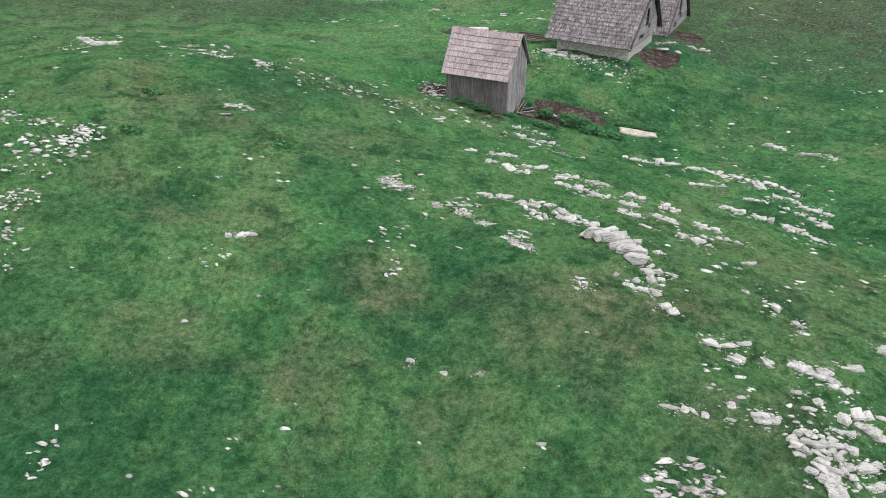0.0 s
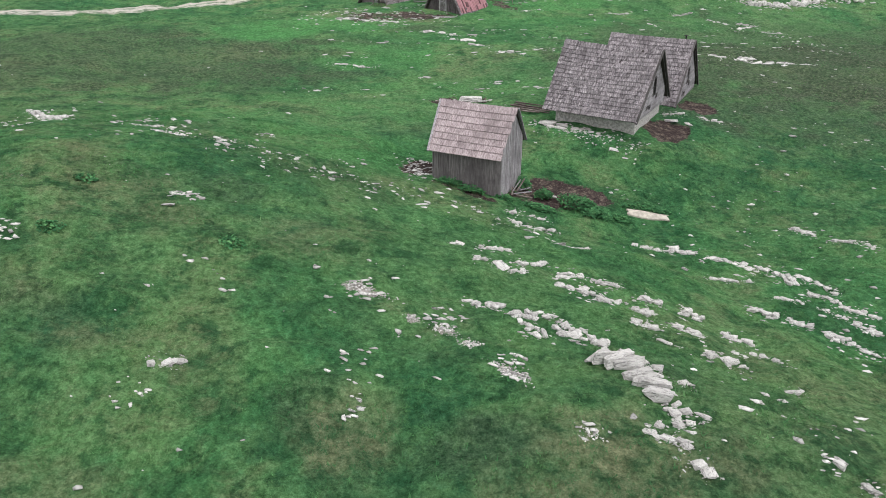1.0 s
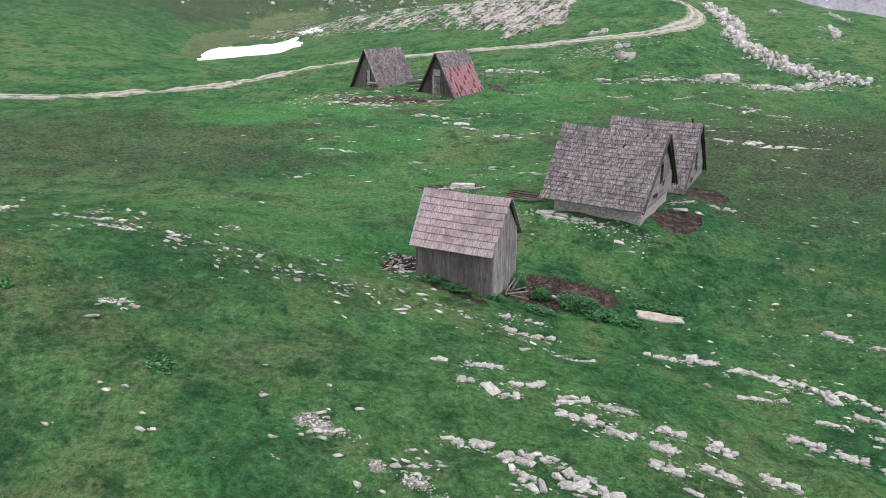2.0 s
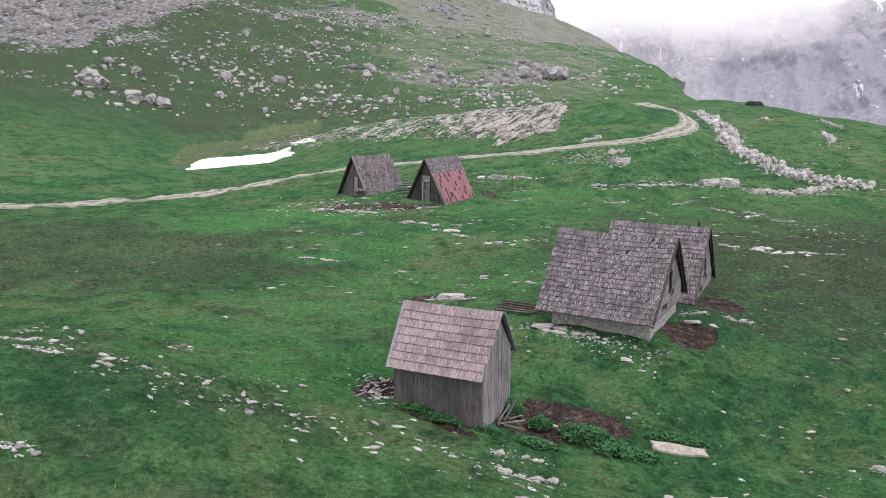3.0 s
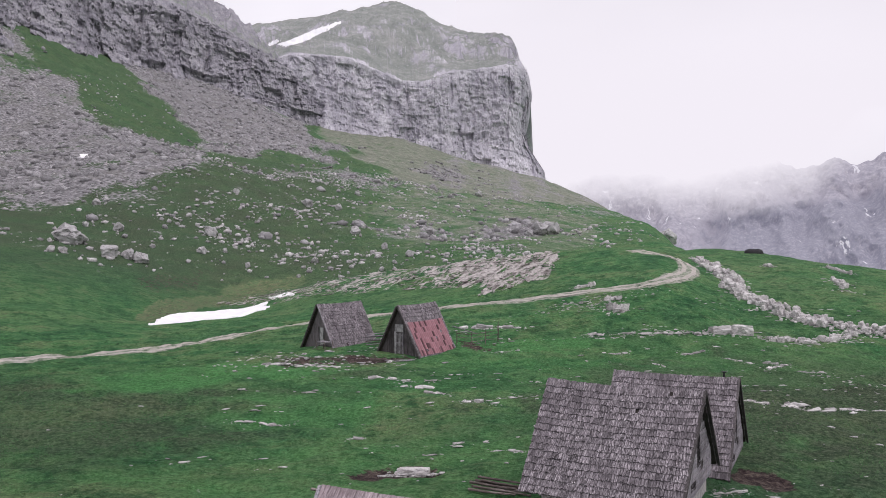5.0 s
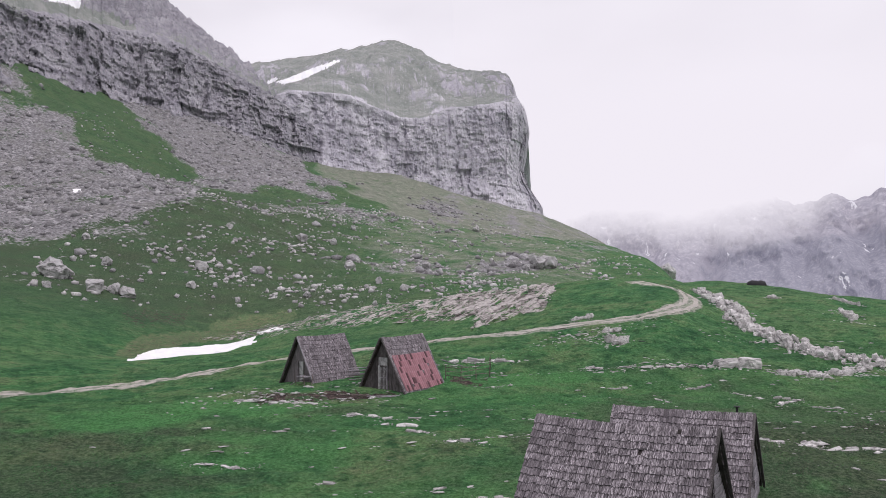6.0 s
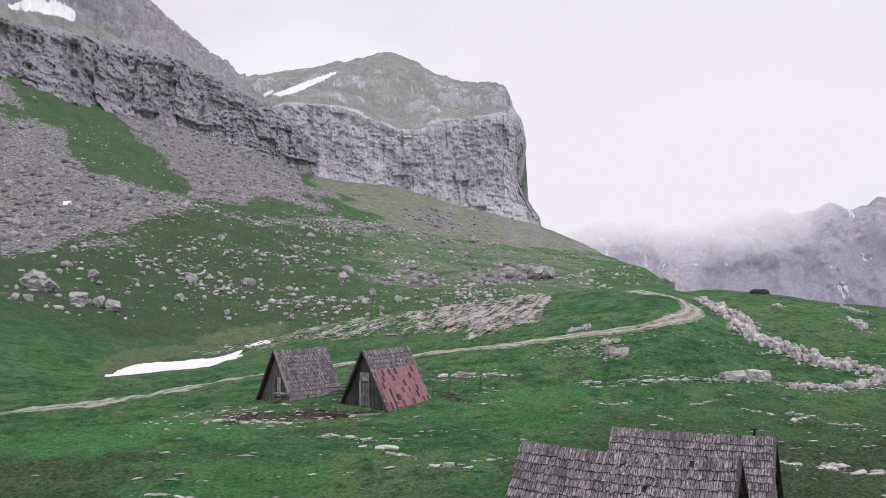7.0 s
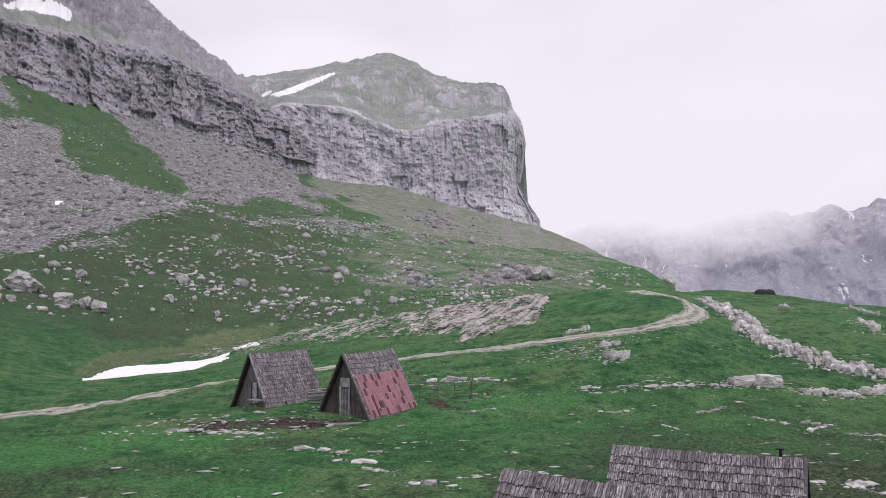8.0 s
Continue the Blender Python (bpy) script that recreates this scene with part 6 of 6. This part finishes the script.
heap(-20.3, 47.0, 1.0, 0.6, 50)
heap(-19.9, 43.4, 0.8, 0.8, 40)
heap(-9.6, 34.6, 0.6, 0.3, 24)
heap(-9.1, 34.4, 0.5, 0.4, 12)
heap(-9.6, 41.7, 0.6, 0.5, 20)
heap(-8.7, 46.4, 0.6, 0.5, 20)
heap(23.4, 107, 2.0, 4.5, 90)
heap(25, 111, 7.0, 3.0, 70)
heap(20, 108, 4.0, 3.0, 40)
heap(33, 96.4, 4.0, 0.8, 50)
heap(42, 97, 5.0, 1.5, 70)
heap(25, 96.5, 6.0, 0.6, 60)
heap(-10, 87.5, 4.0, 1.6, 40)
heap(-3, 87, 5.0, 1.2, 20)


def pebbles(name, label, places, material, seed, flat=0.55, stretch=1.0, lie=0.0, bed=0.35):
    """Many small angular stones in one mesh; places are rows of x, y, size."""
    r = np.random.RandomState(seed)
    bases = []
    for v in range(10):
        bm = bmesh.new()
        bmesh.ops.create_icosphere(bm, subdivisions=1, radius=1.0)
        co = np.array([q.co[:] for q in bm.verts])
        fc = np.array([[q.index for q in f.verts] for f in bm.faces])
        bm.free()
        co = co * r.uniform(0.5, 1.3, (len(co), 1)) + r.normal(0, 0.1, co.shape)
        bases.append(co)
    A = np.asarray(places, float)
    n = len(A)
    z = height(A[:, 0], A[:, 1])
    pick = r.randint(0, 10, n)
    C = np.array(bases)[pick]
    sc = np.stack([A[:, 2] * r.uniform(0.8, 1.4, n) * stretch, A[:, 2] * r.uniform(0.6, 1.0, n), A[:, 2] * flat * r.uniform(0.7, 1.3, n)], -1) * 0.5
    C = C * sc[:, None, :]
    yaw = r.normal(lie, 0.35, n) if stretch > 1.2 else r.uniform(0, 6.3, n)
    c, s = np.cos(yaw)[:, None], np.sin(yaw)[:, None]
    X, Y = C[..., 0] * c - C[..., 1] * s, C[..., 0] * s + C[..., 1] * c
    P = np.stack([X + A[:, None, 0], Y + A[:, None, 1], C[..., 2] + (z + sc[:, 2] * bed)[:, None]], -1).reshape(-1, 3)
    F = (fc[None] + (np.arange(n) * len(bases[0]))[:, None, None]).reshape(-1, 3)
    me = bpy.data.meshes.new(name)
    me.vertices.add(len(P))
    me.vertices.foreach_set("co", P.astype(np.float32).ravel())
    me.loops.add(F.size)
    me.loops.foreach_set("vertex_index", F.astype(np.int32).ravel())
    me.polygons.add(len(F))
    me.polygons.foreach_set("loop_start", (np.arange(len(F)) * 3).astype(np.int32))
    me.update(calc_edges=True)
    me.materials.append(material)
    return tagged(new(name, me), label, "stones", kind="stuff")


def strewn(n, x0, x1, y0, y1, keep, lo, hi, seed, power=2.5):
    """Random places in a rectangle, thinned by keep(x, y), with sizes."""
    r = np.random.RandomState(seed)
    x, y = r.uniform(x0, x1, n), r.uniform(y0, y1, n)
    ok = r.uniform(0, 1, n) < keep(x, y)
    x, y = x[ok], y[ok]
    return np.stack([x, y, lo + (hi - lo) * r.uniform(0, 1, len(x)) ** power], -1)


def hub_polar(x, y):
    return np.degrees(np.arctan2(x - HUB[0], y - HUB[1])), np.hypot(x - HUB[0], y - HUB[1])


def clear_of_huts(x, y):
    free = np.ones(np.shape(x), bool)
    for cx, cy, r in ((3, 45.1, 2.6), (12, 55.1, 4.2), (16.5, 62.6, 4.4), (-4.8, 99.3, 3.4), (2.9, 94, 3.4)):
        free &= np.hypot(x - cx, y - cy) > r
    return free


def stony_turf(x, y):
    w = np.clip(fbm(x / 9, y / 9, 3, 131) - 0.15, 0, 1)
    band = np.exp(-((fbm(x / 30 + 0.3 * y / 30, (y + 0.35 * x) / 3.2, 2, 133)) / 0.22) ** 2)
    side = step(-2, 14, x - 0.1 * y + 4)
    return clear_of_huts(x, y) * np.clip((0.03 + w * 0.35) * (1 - 0.8 * step(50, 58, y) * step(12, 4, x)) + (0.12 + 0.8 * w) * band * side, 0, 1)


pebbles("turf_stones", "small pale limestone fragments strewn in the turf", np.concatenate([np.array(LOOSE), strewn(16000, -40, 42, 10, 100, stony_turf, 0.06, 0.34, 5)]), STONES, 6, 0.46, 1.35, -0.35, 0.08)
# a crest of small stones across the pasture
CREST = rounded([(-16, 46), (-11.2, 41), (-7.5, 40.6), (-4.7, 40.4), (-1.7, 39.8), (1.5, 39.5), (5, 38.2)])
crest = []
for i in range(330):
    (cx, cy) = CREST[ROCKS.randrange(len(CREST))]
    crest.append((cx + ROCKS.gauss(0, 1.0), cy + ROCKS.gauss(0, 1.1), 0.05 + 0.3 * ROCKS.random() ** 2.5))
pebbles("crest_stones", "line of small pale stones on a grassy crest", np.array(crest), STONES, 8, 0.42, 1.8, -0.35, 0.08)


def hill_stones(x, y):
    b, d = hub_polar(x, y)
    w = np.clip(fbm(x / 22, y / 22, 4, 141) + 0.15, 0, 1)
    belt = np.exp(-((b + 22 - 0.145 * (d - 290)) / 4.0) ** 2) * step(270, 300, d) * step(470, 430, d)
    return step(150, 200, d) * step(640, 350, d) * step(19, 12, b) * np.clip(0.06 + 0.95 * w ** 2.2 + 0.45 * belt, 0, 1)


pebbles("hillside_stones", "grey limestone stones scattered on the hillside", np.concatenate([np.array(LOOSE_FAR), strewn(62000, -230, 110, 150, 620, hill_stones, 0.18, 2.2, 15, 4.5)]), HILL_STONES, 16, 0.7)


def on_scree(x, y):
    c = ground_cover(x, y)["scree"]
    return step(0.3, 0.85, c + 0.35 * fbm(x / 18, y / 18, 4, 161))


pebbles("scree_blocks", "grey angular blocks of a scree slope", strewn(32000, -340, 60, 225, 760, on_scree, 0.5, 4.2, 25, 3.4), SCREE, 26, 0.75)


def on_slab(x, y):
    c = ground_cover(x, y)["slab"]
    return (c > 0.3) * step(0.2, 0.8, c)


pebbles("bedrock_ribs", "long pale ribs of bare bedrock", strewn(14000, -40, 50, 115, 215, on_slab, 0.15, 0.62, 35, 2.2), RIB_STONE, 36, 0.30, 4.6, 1.2)


# ================= round the huts =================
def at_ground(x, y, up=0.0):
    return float(height(x, y)) + up


def plank_heap(name, label, x, y, yaw, planks, seed, group=""):
    """A loose pile of boards and poles; each plank is (dx, dy, dz, length, width, yaw, tilt)."""
    h = thing(name, label, "timber", pose(x, y, at_ground(x, y), 0, 0, yaw), group)
    for i, (dx, dy, dz, ln, w, a, tilt) in enumerate(planks):
        part("plank", Shape().box(0, ln, -w / 2, w / 2, -0.02, 0.02, jig=0.008), (PLANK_GREY, POLE_WOOD)[i % 2], h, m=pose(dx, dy, dz, 0, tilt, a))
    return h


def pole_stack():
    x, y = 7.2, 56.4
    h = thing("pole_stack", "stack of old brown poles beside the stone barn", "timber", pose(x, y, at_ground(x, y), 0, 0, -28))
    r = random.Random(4)
    for i in range(9):
        part("pole", timber(r.uniform(2.0, 2.7), 0.13, 0.12, r.uniform(-0.08, 0.08), seed=i), POLE_WOOD, h, m=pose(-1.3 + r.uniform(-0.3, 0.2), -0.5 + 0.14 * i + r.uniform(-0.04, 0.04), 0.1 + 0.1 * (i % 3), 0, r.uniform(-2, 2), r.uniform(-5, 5)))


def stone_table():
    """The big flat stone with a litter of small ones behind the hut."""
    x, y = PILE
    lay(BLOCKS[2], x + 0.15, y + 0.1, 1.5, 0.75, 0.36, -0.15, 0.1, "flat_stone", "large pale flat stone on trodden earth", "")
    r = random.Random(9)
    heap_pts = []
    for _ in range(130):
        a, q = r.uniform(0, 6.3), math.sqrt(r.random())
        heap_pts.append((x + math.cos(a) * q * 1.55, y - 0.25 + math.sin(a) * q * 0.8, r.uniform(0.08, 0.28)))
    pebbles("stone_litter", "litter of small pale stones on bare earth", np.array(heap_pts), STONES, 61, 0.5)


def leafy_clump(name, label, x, y, rx, ry, tall, n, seed):
    """Nettles: many small leaves on an uneven mound of stems."""
    r = random.Random(seed)
    s = Shape()
    for _ in range(n):
        a, q = r.uniform(0, 6.3), math.sqrt(r.random())
        px, py = math.cos(a) * q * rx, math.sin(a) * q * ry
        top = tall * (1 - 0.6 * q * q) * r.uniform(0.55, 1.15)
        z = at_ground(x + px, y + py) + top * r.uniform(0.25, 1)
        ln, w, yaw, dip = r.uniform(0.09, 0.18), r.uniform(0.04, 0.08), r.uniform(0, 6.3), r.uniform(-0.9, 0.5)
        m = Matrix.Translation((x + px, y + py, z)) @ Matrix.Rotation(yaw, 4, 'Z') @ Matrix.Rotation(dip, 4, 'Y')
        s.add([m @ Vector(p) for p in ((0, 0, 0), (ln * 0.5, -w, 0.015), (ln, 0, -0.02), (ln * 0.5, w, 0.015))], [(0, 1, 2, 3)])
    return tagged(part(name, s, LEAF), label, "plant", "weeds round the huts")


def rail_pen():
    """The little pen of thin poles beside the red-roofed hut."""
    h = thing("pole_pen", "low pen of thin weathered poles beside the red-roofed hut", "fence", pose(0, 0, 0))
    posts = [(6.6, 96.2), (7.9, 95.6), (9.3, 96.4), (10.6, 97.8), (10.9, 100.5)]
    for i, (x, y) in enumerate(posts):
        part("post", timber(1.5, 0.09, 0.09, 0.03, seed=i), POLE_WOOD, h, m=pose(x, y, at_ground(x, y, -0.2), 0, -90 + 3 * (i % 2), 0))
    for (x0, y0), (x1, y1) in zip(posts[:-1], posts[1:]):
        for z in (0.35, 0.72, 1.08):
            a, b = Vector((x0, y0, at_ground(x0, y0, z))), Vector((x1, y1, at_ground(x1, y1, z + random.uniform(-0.06, 0.06))))
            part("rail", timber((b - a).length + 0.2, 0.06, 0.06, random.uniform(-0.05, 0.05), seed=int(z * 100)), POLE_WOOD, h, m=Matrix.Translation(a) @ (b - a).to_track_quat('X', 'Z').to_matrix().to_4x4())
    a = Vector((6.2, 96.2, at_ground(6.2, 96.2, 1.75)))
    b = Vector((8.6, 97.2, at_ground(8.6, 97.2, 0.9)))
    part("leaning_pole", timber((b - a).length, 0.12, 0.1, 0.04), PLANK_GREY, h, m=Matrix.Translation(a) @ (b - a).to_track_quat('X', 'Z').to_matrix().to_4x4())


def saw_bench():
    x, y = -5.75, 95.2
    h = thing("saw_bench", "rough timber bench leaning against the hut gable", "bench", pose(x, y, at_ground(x, y), 0, 0, 46))
    part("top", Shape().box(-0.35, 0.35, -0.6, 0.6, 0.72, 0.8, jig=0.02), PLANK_GREY, h)
    part("shelf", Shape().box(-0.25, 0.25, -0.5, 0.5, 0.4, 0.45, jig=0.02), PLANK_DARK, h)
    for sx in (-1, 1):
        for sy in (-1, 1):
            part("leg", timber(0.95, 0.08, 0.08, seed=sx + 3 * sy), POLE_WOOD, h, m=pose(sx * 0.36, sy * 0.62, 0.0, 0, -80 * 1, 90 - sx * 90))
    part("leaning_pole", timber(1.5, 0.07, 0.07, 0.03), PLANK_GREY, h, m=pose(-0.7, 1.0, 0.02, 0, -35, -50))


def covered_heap(x, y, length, tall, yaw, seed):
    """A long low dark heap, sagging between its high points; its kind is assumed."""
    r = random.Random(seed)
    s, n, m = Shape(), 12, 8
    ring = []
    for i in range(n + 1):
        f = i / n * 2 - 1
        k = (1 - abs(f) ** 4) ** 0.5 * (1 + r.uniform(-0.12, 0.12)) + 0.05
        for j in range(m + 1):
            a = math.pi * j / m
            ring.append((f * length / 2, math.cos(a) * 0.7 * k, math.sin(a) ** 0.8 * tall * k * (1 + r.uniform(-0.05, 0.05)) - 0.1))
    s.add(ring, [(i * (m + 1) + j, i * (m + 1) + j + 1, (i + 1) * (m + 1) + j + 1, (i + 1) * (m + 1) + j) for i in range(n) for j in range(m)])
    tagged(part("covered_heap", s, HEAP_BLACK, m=pose(x, y, at_ground(x, y), 0, 0, yaw), smooth=True), "long low dark heap on the crest", "heap")


# Dark object of unclear kind on the crest, modelled as a heap.
covered_heap(62.8, 162.0, 3.4, 0.85, -24, 3)
PILE = (3.1, 61.2)
pole_stack()
stone_table()
rail_pen()
saw_bench()
plank_heap("broken_pallet", "broken pale pallet boards leaning on the hut corner", 4.85, 43.75, -25,
           [(0.0, 0.1, 0.05, 1.0, 0.08, 20, -10), (0.1, 0.3, 0.12, 0.85, 0.08, 70, -42), (-0.1, 0.2, 0.1, 0.8, 0.08, 40, -55), (0.2, 0.0, 0.06, 1.0, 0.09, -15, -4),
            (0.15, 0.4, 0.1, 0.7, 0.07, -60, -35), (0.0, -0.1, 0.05, 0.6, 0.08, 110, -25), (0.3, 0.2, 0.25, 0.6, 0.07, 15, -20)], 3)
plank_heap("board_pile", "pile of grey boards stacked between two huts", -1.2, 97.2, 20,
           [(-1.0, -0.5 + 0.12 * (i % 5), 0.15 + 0.16 * (i // 2), 2.4, 0.2, 4 * (i % 3) - 4, -2 + i % 4) for i in range(14)], 5)
plank_heap("fallen_boards", "few grey boards lying on trodden earth before the hut", 0.2, 89.4, -12, [(0, 0, 0.05, 2.6, 0.16, 5, -1), (-1.5, 0.6, 0.06, 2.0, 0.14, -12, -1), (1.0, -0.5, 0.05, 1.5, 0.14, 25, 0)], 6)
# stony mound before the steep huts, and thin beds of stone across the meadow
mound = np.array([(ROCKS.gauss(-5.5, 4.2), ROCKS.gauss(89.0, 1.6), 0.08 + 0.4 * ROCKS.random() ** 3) for _ in range(170)])
pebbles("mound_stones", "pale stones on a low bare mound before the huts", mound, STONES, 64, 0.4, 1.5, 0.1)


def beds(x, y):
    line = np.exp(-(fbm(x / 26, (y - 0.12 * x) / 2.6, 2, 171) / 0.10) ** 2)
    return clear_of_huts(x, y) * line * step(-0.1, 0.45, fbm(x / 10, y / 10, 3, 173))


pebbles("bedding_stones", "thin broken beds of pale stone in the meadow", strewn(15000, -10, 62, 56, 112, beds, 0.08, 0.42, 65, 2.8), STONES, 66, 0.32, 1.9, 0.1, 0.6)
# gravel showing through the turf
gravel = []
for gx, gy, gl, gw, ga, gn in ((-1.7, 29.2, 0.9, 0.22, -0.45, 260), (1.15, 26.9, 0.45, 0.2, -0.4, 120), (1.9, 26.2, 0.35, 0.2, -0.4, 100), (0.0, 27.6, 0.3, 0.12, -0.4, 60), (3.1, 24.6, 0.6, 0.2, -0.65, 220), (5.0, 21.9, 0.4, 0.3, -0.4, 60)):
    for _ in range(gn):
        u, v = ROCKS.gauss(0, 0.55) * gl, ROCKS.gauss(0, 0.6) * gw
        gravel.append((gx + u * math.cos(ga) - v * math.sin(ga), gy + u * math.sin(ga) + v * math.cos(ga), 0.03 + 0.1 * ROCKS.random() ** 2))
pebbles("turf_gravel", "small pale gravel showing through worn turf", np.array(gravel), STONES, 67, 0.5)
# rubble round the walls
rub = np.array([(ROCKS.gauss(-0.4, 0.5), ROCKS.gauss(45.5, 1.0), 0.04 + 0.15 * ROCKS.random() ** 1.7) for _ in range(130)])
pebbles("hut_rubble", "heap of broken pale stones beside the plank hut", rub, STONES, 62, 0.3, 1.9, 0.8)
rub = []
for i in range(360):
    f = ROCKS.random()
    rub.append((7.0 + 6.2 * f + ROCKS.gauss(0, 0.4), 54.3 - 3.8 * f - abs(ROCKS.gauss(0, 0.8)), 0.05 + 0.2 * ROCKS.random() ** 2.6))
pebbles("barn_rubble", "pale stones strewn along the foot of the barn wall", np.array(rub), STONES, 63, 0.45)
for i, (x, y, s) in enumerate(((7.9, 53.4, 0.95), (8.8, 53.0, 0.7), (9.5, 52.5, 0.4), (11.5, 50.0, 0.5), (12.1, 49.3, 0.3), (10.4, 51.9, 0.35), (16.2, 54.6, 0.75), (17.3, 54.3, 0.5))):
    lay(BLOCKS[i % 14], x, y, s * 1.1, s * 0.7, s * 0.16, -0.4, 0.12, "flat_stone", "pale flat stone lying by the barn", "flat stones by the barns")


def pale_slab(x, y, length, width, yaw):
    """A thin stone slab bedded flush in the turf, with worn, uneven edges."""
    r = random.Random(31)
    c, s = math.cos(yaw), math.sin(yaw)
    rim = [(u, -1) for u in (-1, -0.6, -0.15, 0.3, 0.7)] + [(1, v) for v in (-1, -0.2, 0.5)] + [(u, 1) for u in (1, 0.55, 0.1, -0.4, -0.8)] + [(-1, v) for v in (1, 0.3, -0.4)]
    ring = []
    for u, v in rim:
        px, py = u * length / 2 + r.gauss(0, 0.05), v * width / 2 + r.gauss(0, 0.05)
        ring.append((x + px * c - py * s, y + px * s + py * c))
    ring.append(ring[0])
    n = len(ring) - 1
    top = [Vector((px, py, at_ground(px, py, 0.07))) for px, py in ring[:n]]
    inner = [Vector((x + (px - x) * 0.93, y + (py - y) * 0.93, at_ground(px, py, 0.09))) for px, py in ring[:n]]
    low = [Vector((px, py, at_ground(px, py, -0.15))) for px, py in ring[:n]]
    faces = [(i, (i + 1) % n, n + (i + 1) % n, n + i) for i in range(n)] + [(2 * n + i, 2 * n + (i + 1) % n, (i + 1) % n, i) for i in range(n)] + [tuple(range(n, 2 * n))]
    tagged(part("pale_slab", Shape().add(top + inner + low, faces), SLAB_STONE), "long thin pale slab bedded in the grass", "rock")


pale_slab(12.5, 44.45, 2.3, 0.55, -0.14)
for i, (x, y, rx, ry, tall, n) in enumerate(((8.5, 43.9, 1.2, 0.6, 0.5, 1000), (9.4, 43.1, 0.9, 0.5, 0.4, 650), (10.6, 43.4, 0.8, 0.4, 0.3, 420), (6.6, 44.3, 0.5, 0.4, 0.5, 380), (6.2, 42.7, 0.9, 0.4, 0.3, 420), (5.5, 45.3, 0.55, 0.6, 0.65, 480), (4.3, 42.9, 0.5, 0.3, 0.3, 220),
                                             (1.5, 43.6, 0.7, 0.25, 0.4, 240), (2.6, 43.0, 0.7, 0.25, 0.4, 240), (12.2, 45.2, 1.1, 0.3, 0.3, 460), (13.2, 44.9, 0.6, 0.3, 0.25, 260))):
    leafy_clump("nettle_clump", "dark green nettle clump by the plank hut", x, y, rx, ry, tall, n, 80 + i)


for i, (x, y) in enumerate(((-13.3, 34.5), (-13.0, 30.5), (-6.7, 30.9))):
    leafy_clump("weed_clump", "low dark green weeds in the pasture", x, y, 0.5, 0.3, 0.12, 130, 120 + i)


# ================= grass =================
def blades(name, label, places, material, seed, per=4):
    """Tufts of narrow blades in one mesh; places are rows of x, y, height."""
    r = np.random.RandomState(seed)
    A = np.repeat(np.asarray(places, float), per, axis=0)
    n = len(A)
    x, y = A[:, 0] + r.normal(0, 0.35, n) * A[:, 2], A[:, 1] + r.normal(0, 0.35, n) * A[:, 2]
    z = height(x, y) - 0.01
    yaw, tall = r.uniform(0, 6.3, n), A[:, 2] * r.uniform(0.6, 1.2, n)
    w, lean = tall * 0.16, tall * r.uniform(0.4, 1.5, n)
    la = r.uniform(0, 6.3, n)
    c, s = np.cos(yaw) * w, np.sin(yaw) * w
    P = np.stack([np.stack([x - c, y - s, z], -1), np.stack([x + c, y + s, z], -1), np.stack([x + np.cos(la) * lean, y + np.sin(la) * lean, z + tall], -1)], 1).reshape(-1, 3)
    F = np.arange(3 * n)
    me = bpy.data.meshes.new(name)
    me.vertices.add(len(P))
    me.vertices.foreach_set("co", P.astype(np.float32).ravel())
    me.loops.add(len(F))
    me.loops.foreach_set("vertex_index", F.astype(np.int32))
    me.polygons.add(n)
    me.polygons.foreach_set("loop_start", (np.arange(n) * 3).astype(np.int32))
    me.update(calc_edges=True)
    me.materials.append(material)
    return tagged(new(name, me), label, "grass", kind="stuff")


def turf(x, y):
    c = ground_cover(x, y)
    bare = np.maximum.reduce([c["earth"], c["pale"], c["track"]])
    return clear_of_huts(x, y) * step(0.6, 0.3, bare) * np.clip(0.55 + 0.9 * fbm(x / 1.7, y / 1.7, 3, 151), 0.08, 1)


blades("grass", "short green pasture grass with uneven tufts", strewn(120000, -24, 27, 9, 50, turf, 0.05, 0.13, 91, 2.0), GRASS, 92)
blades("meadow_grass", "green grass of the meadow between the huts", strewn(110000, -48, 60, 48, 112, turf, 0.06, 0.14, 93, 2.0), GRASS, 94, 3)
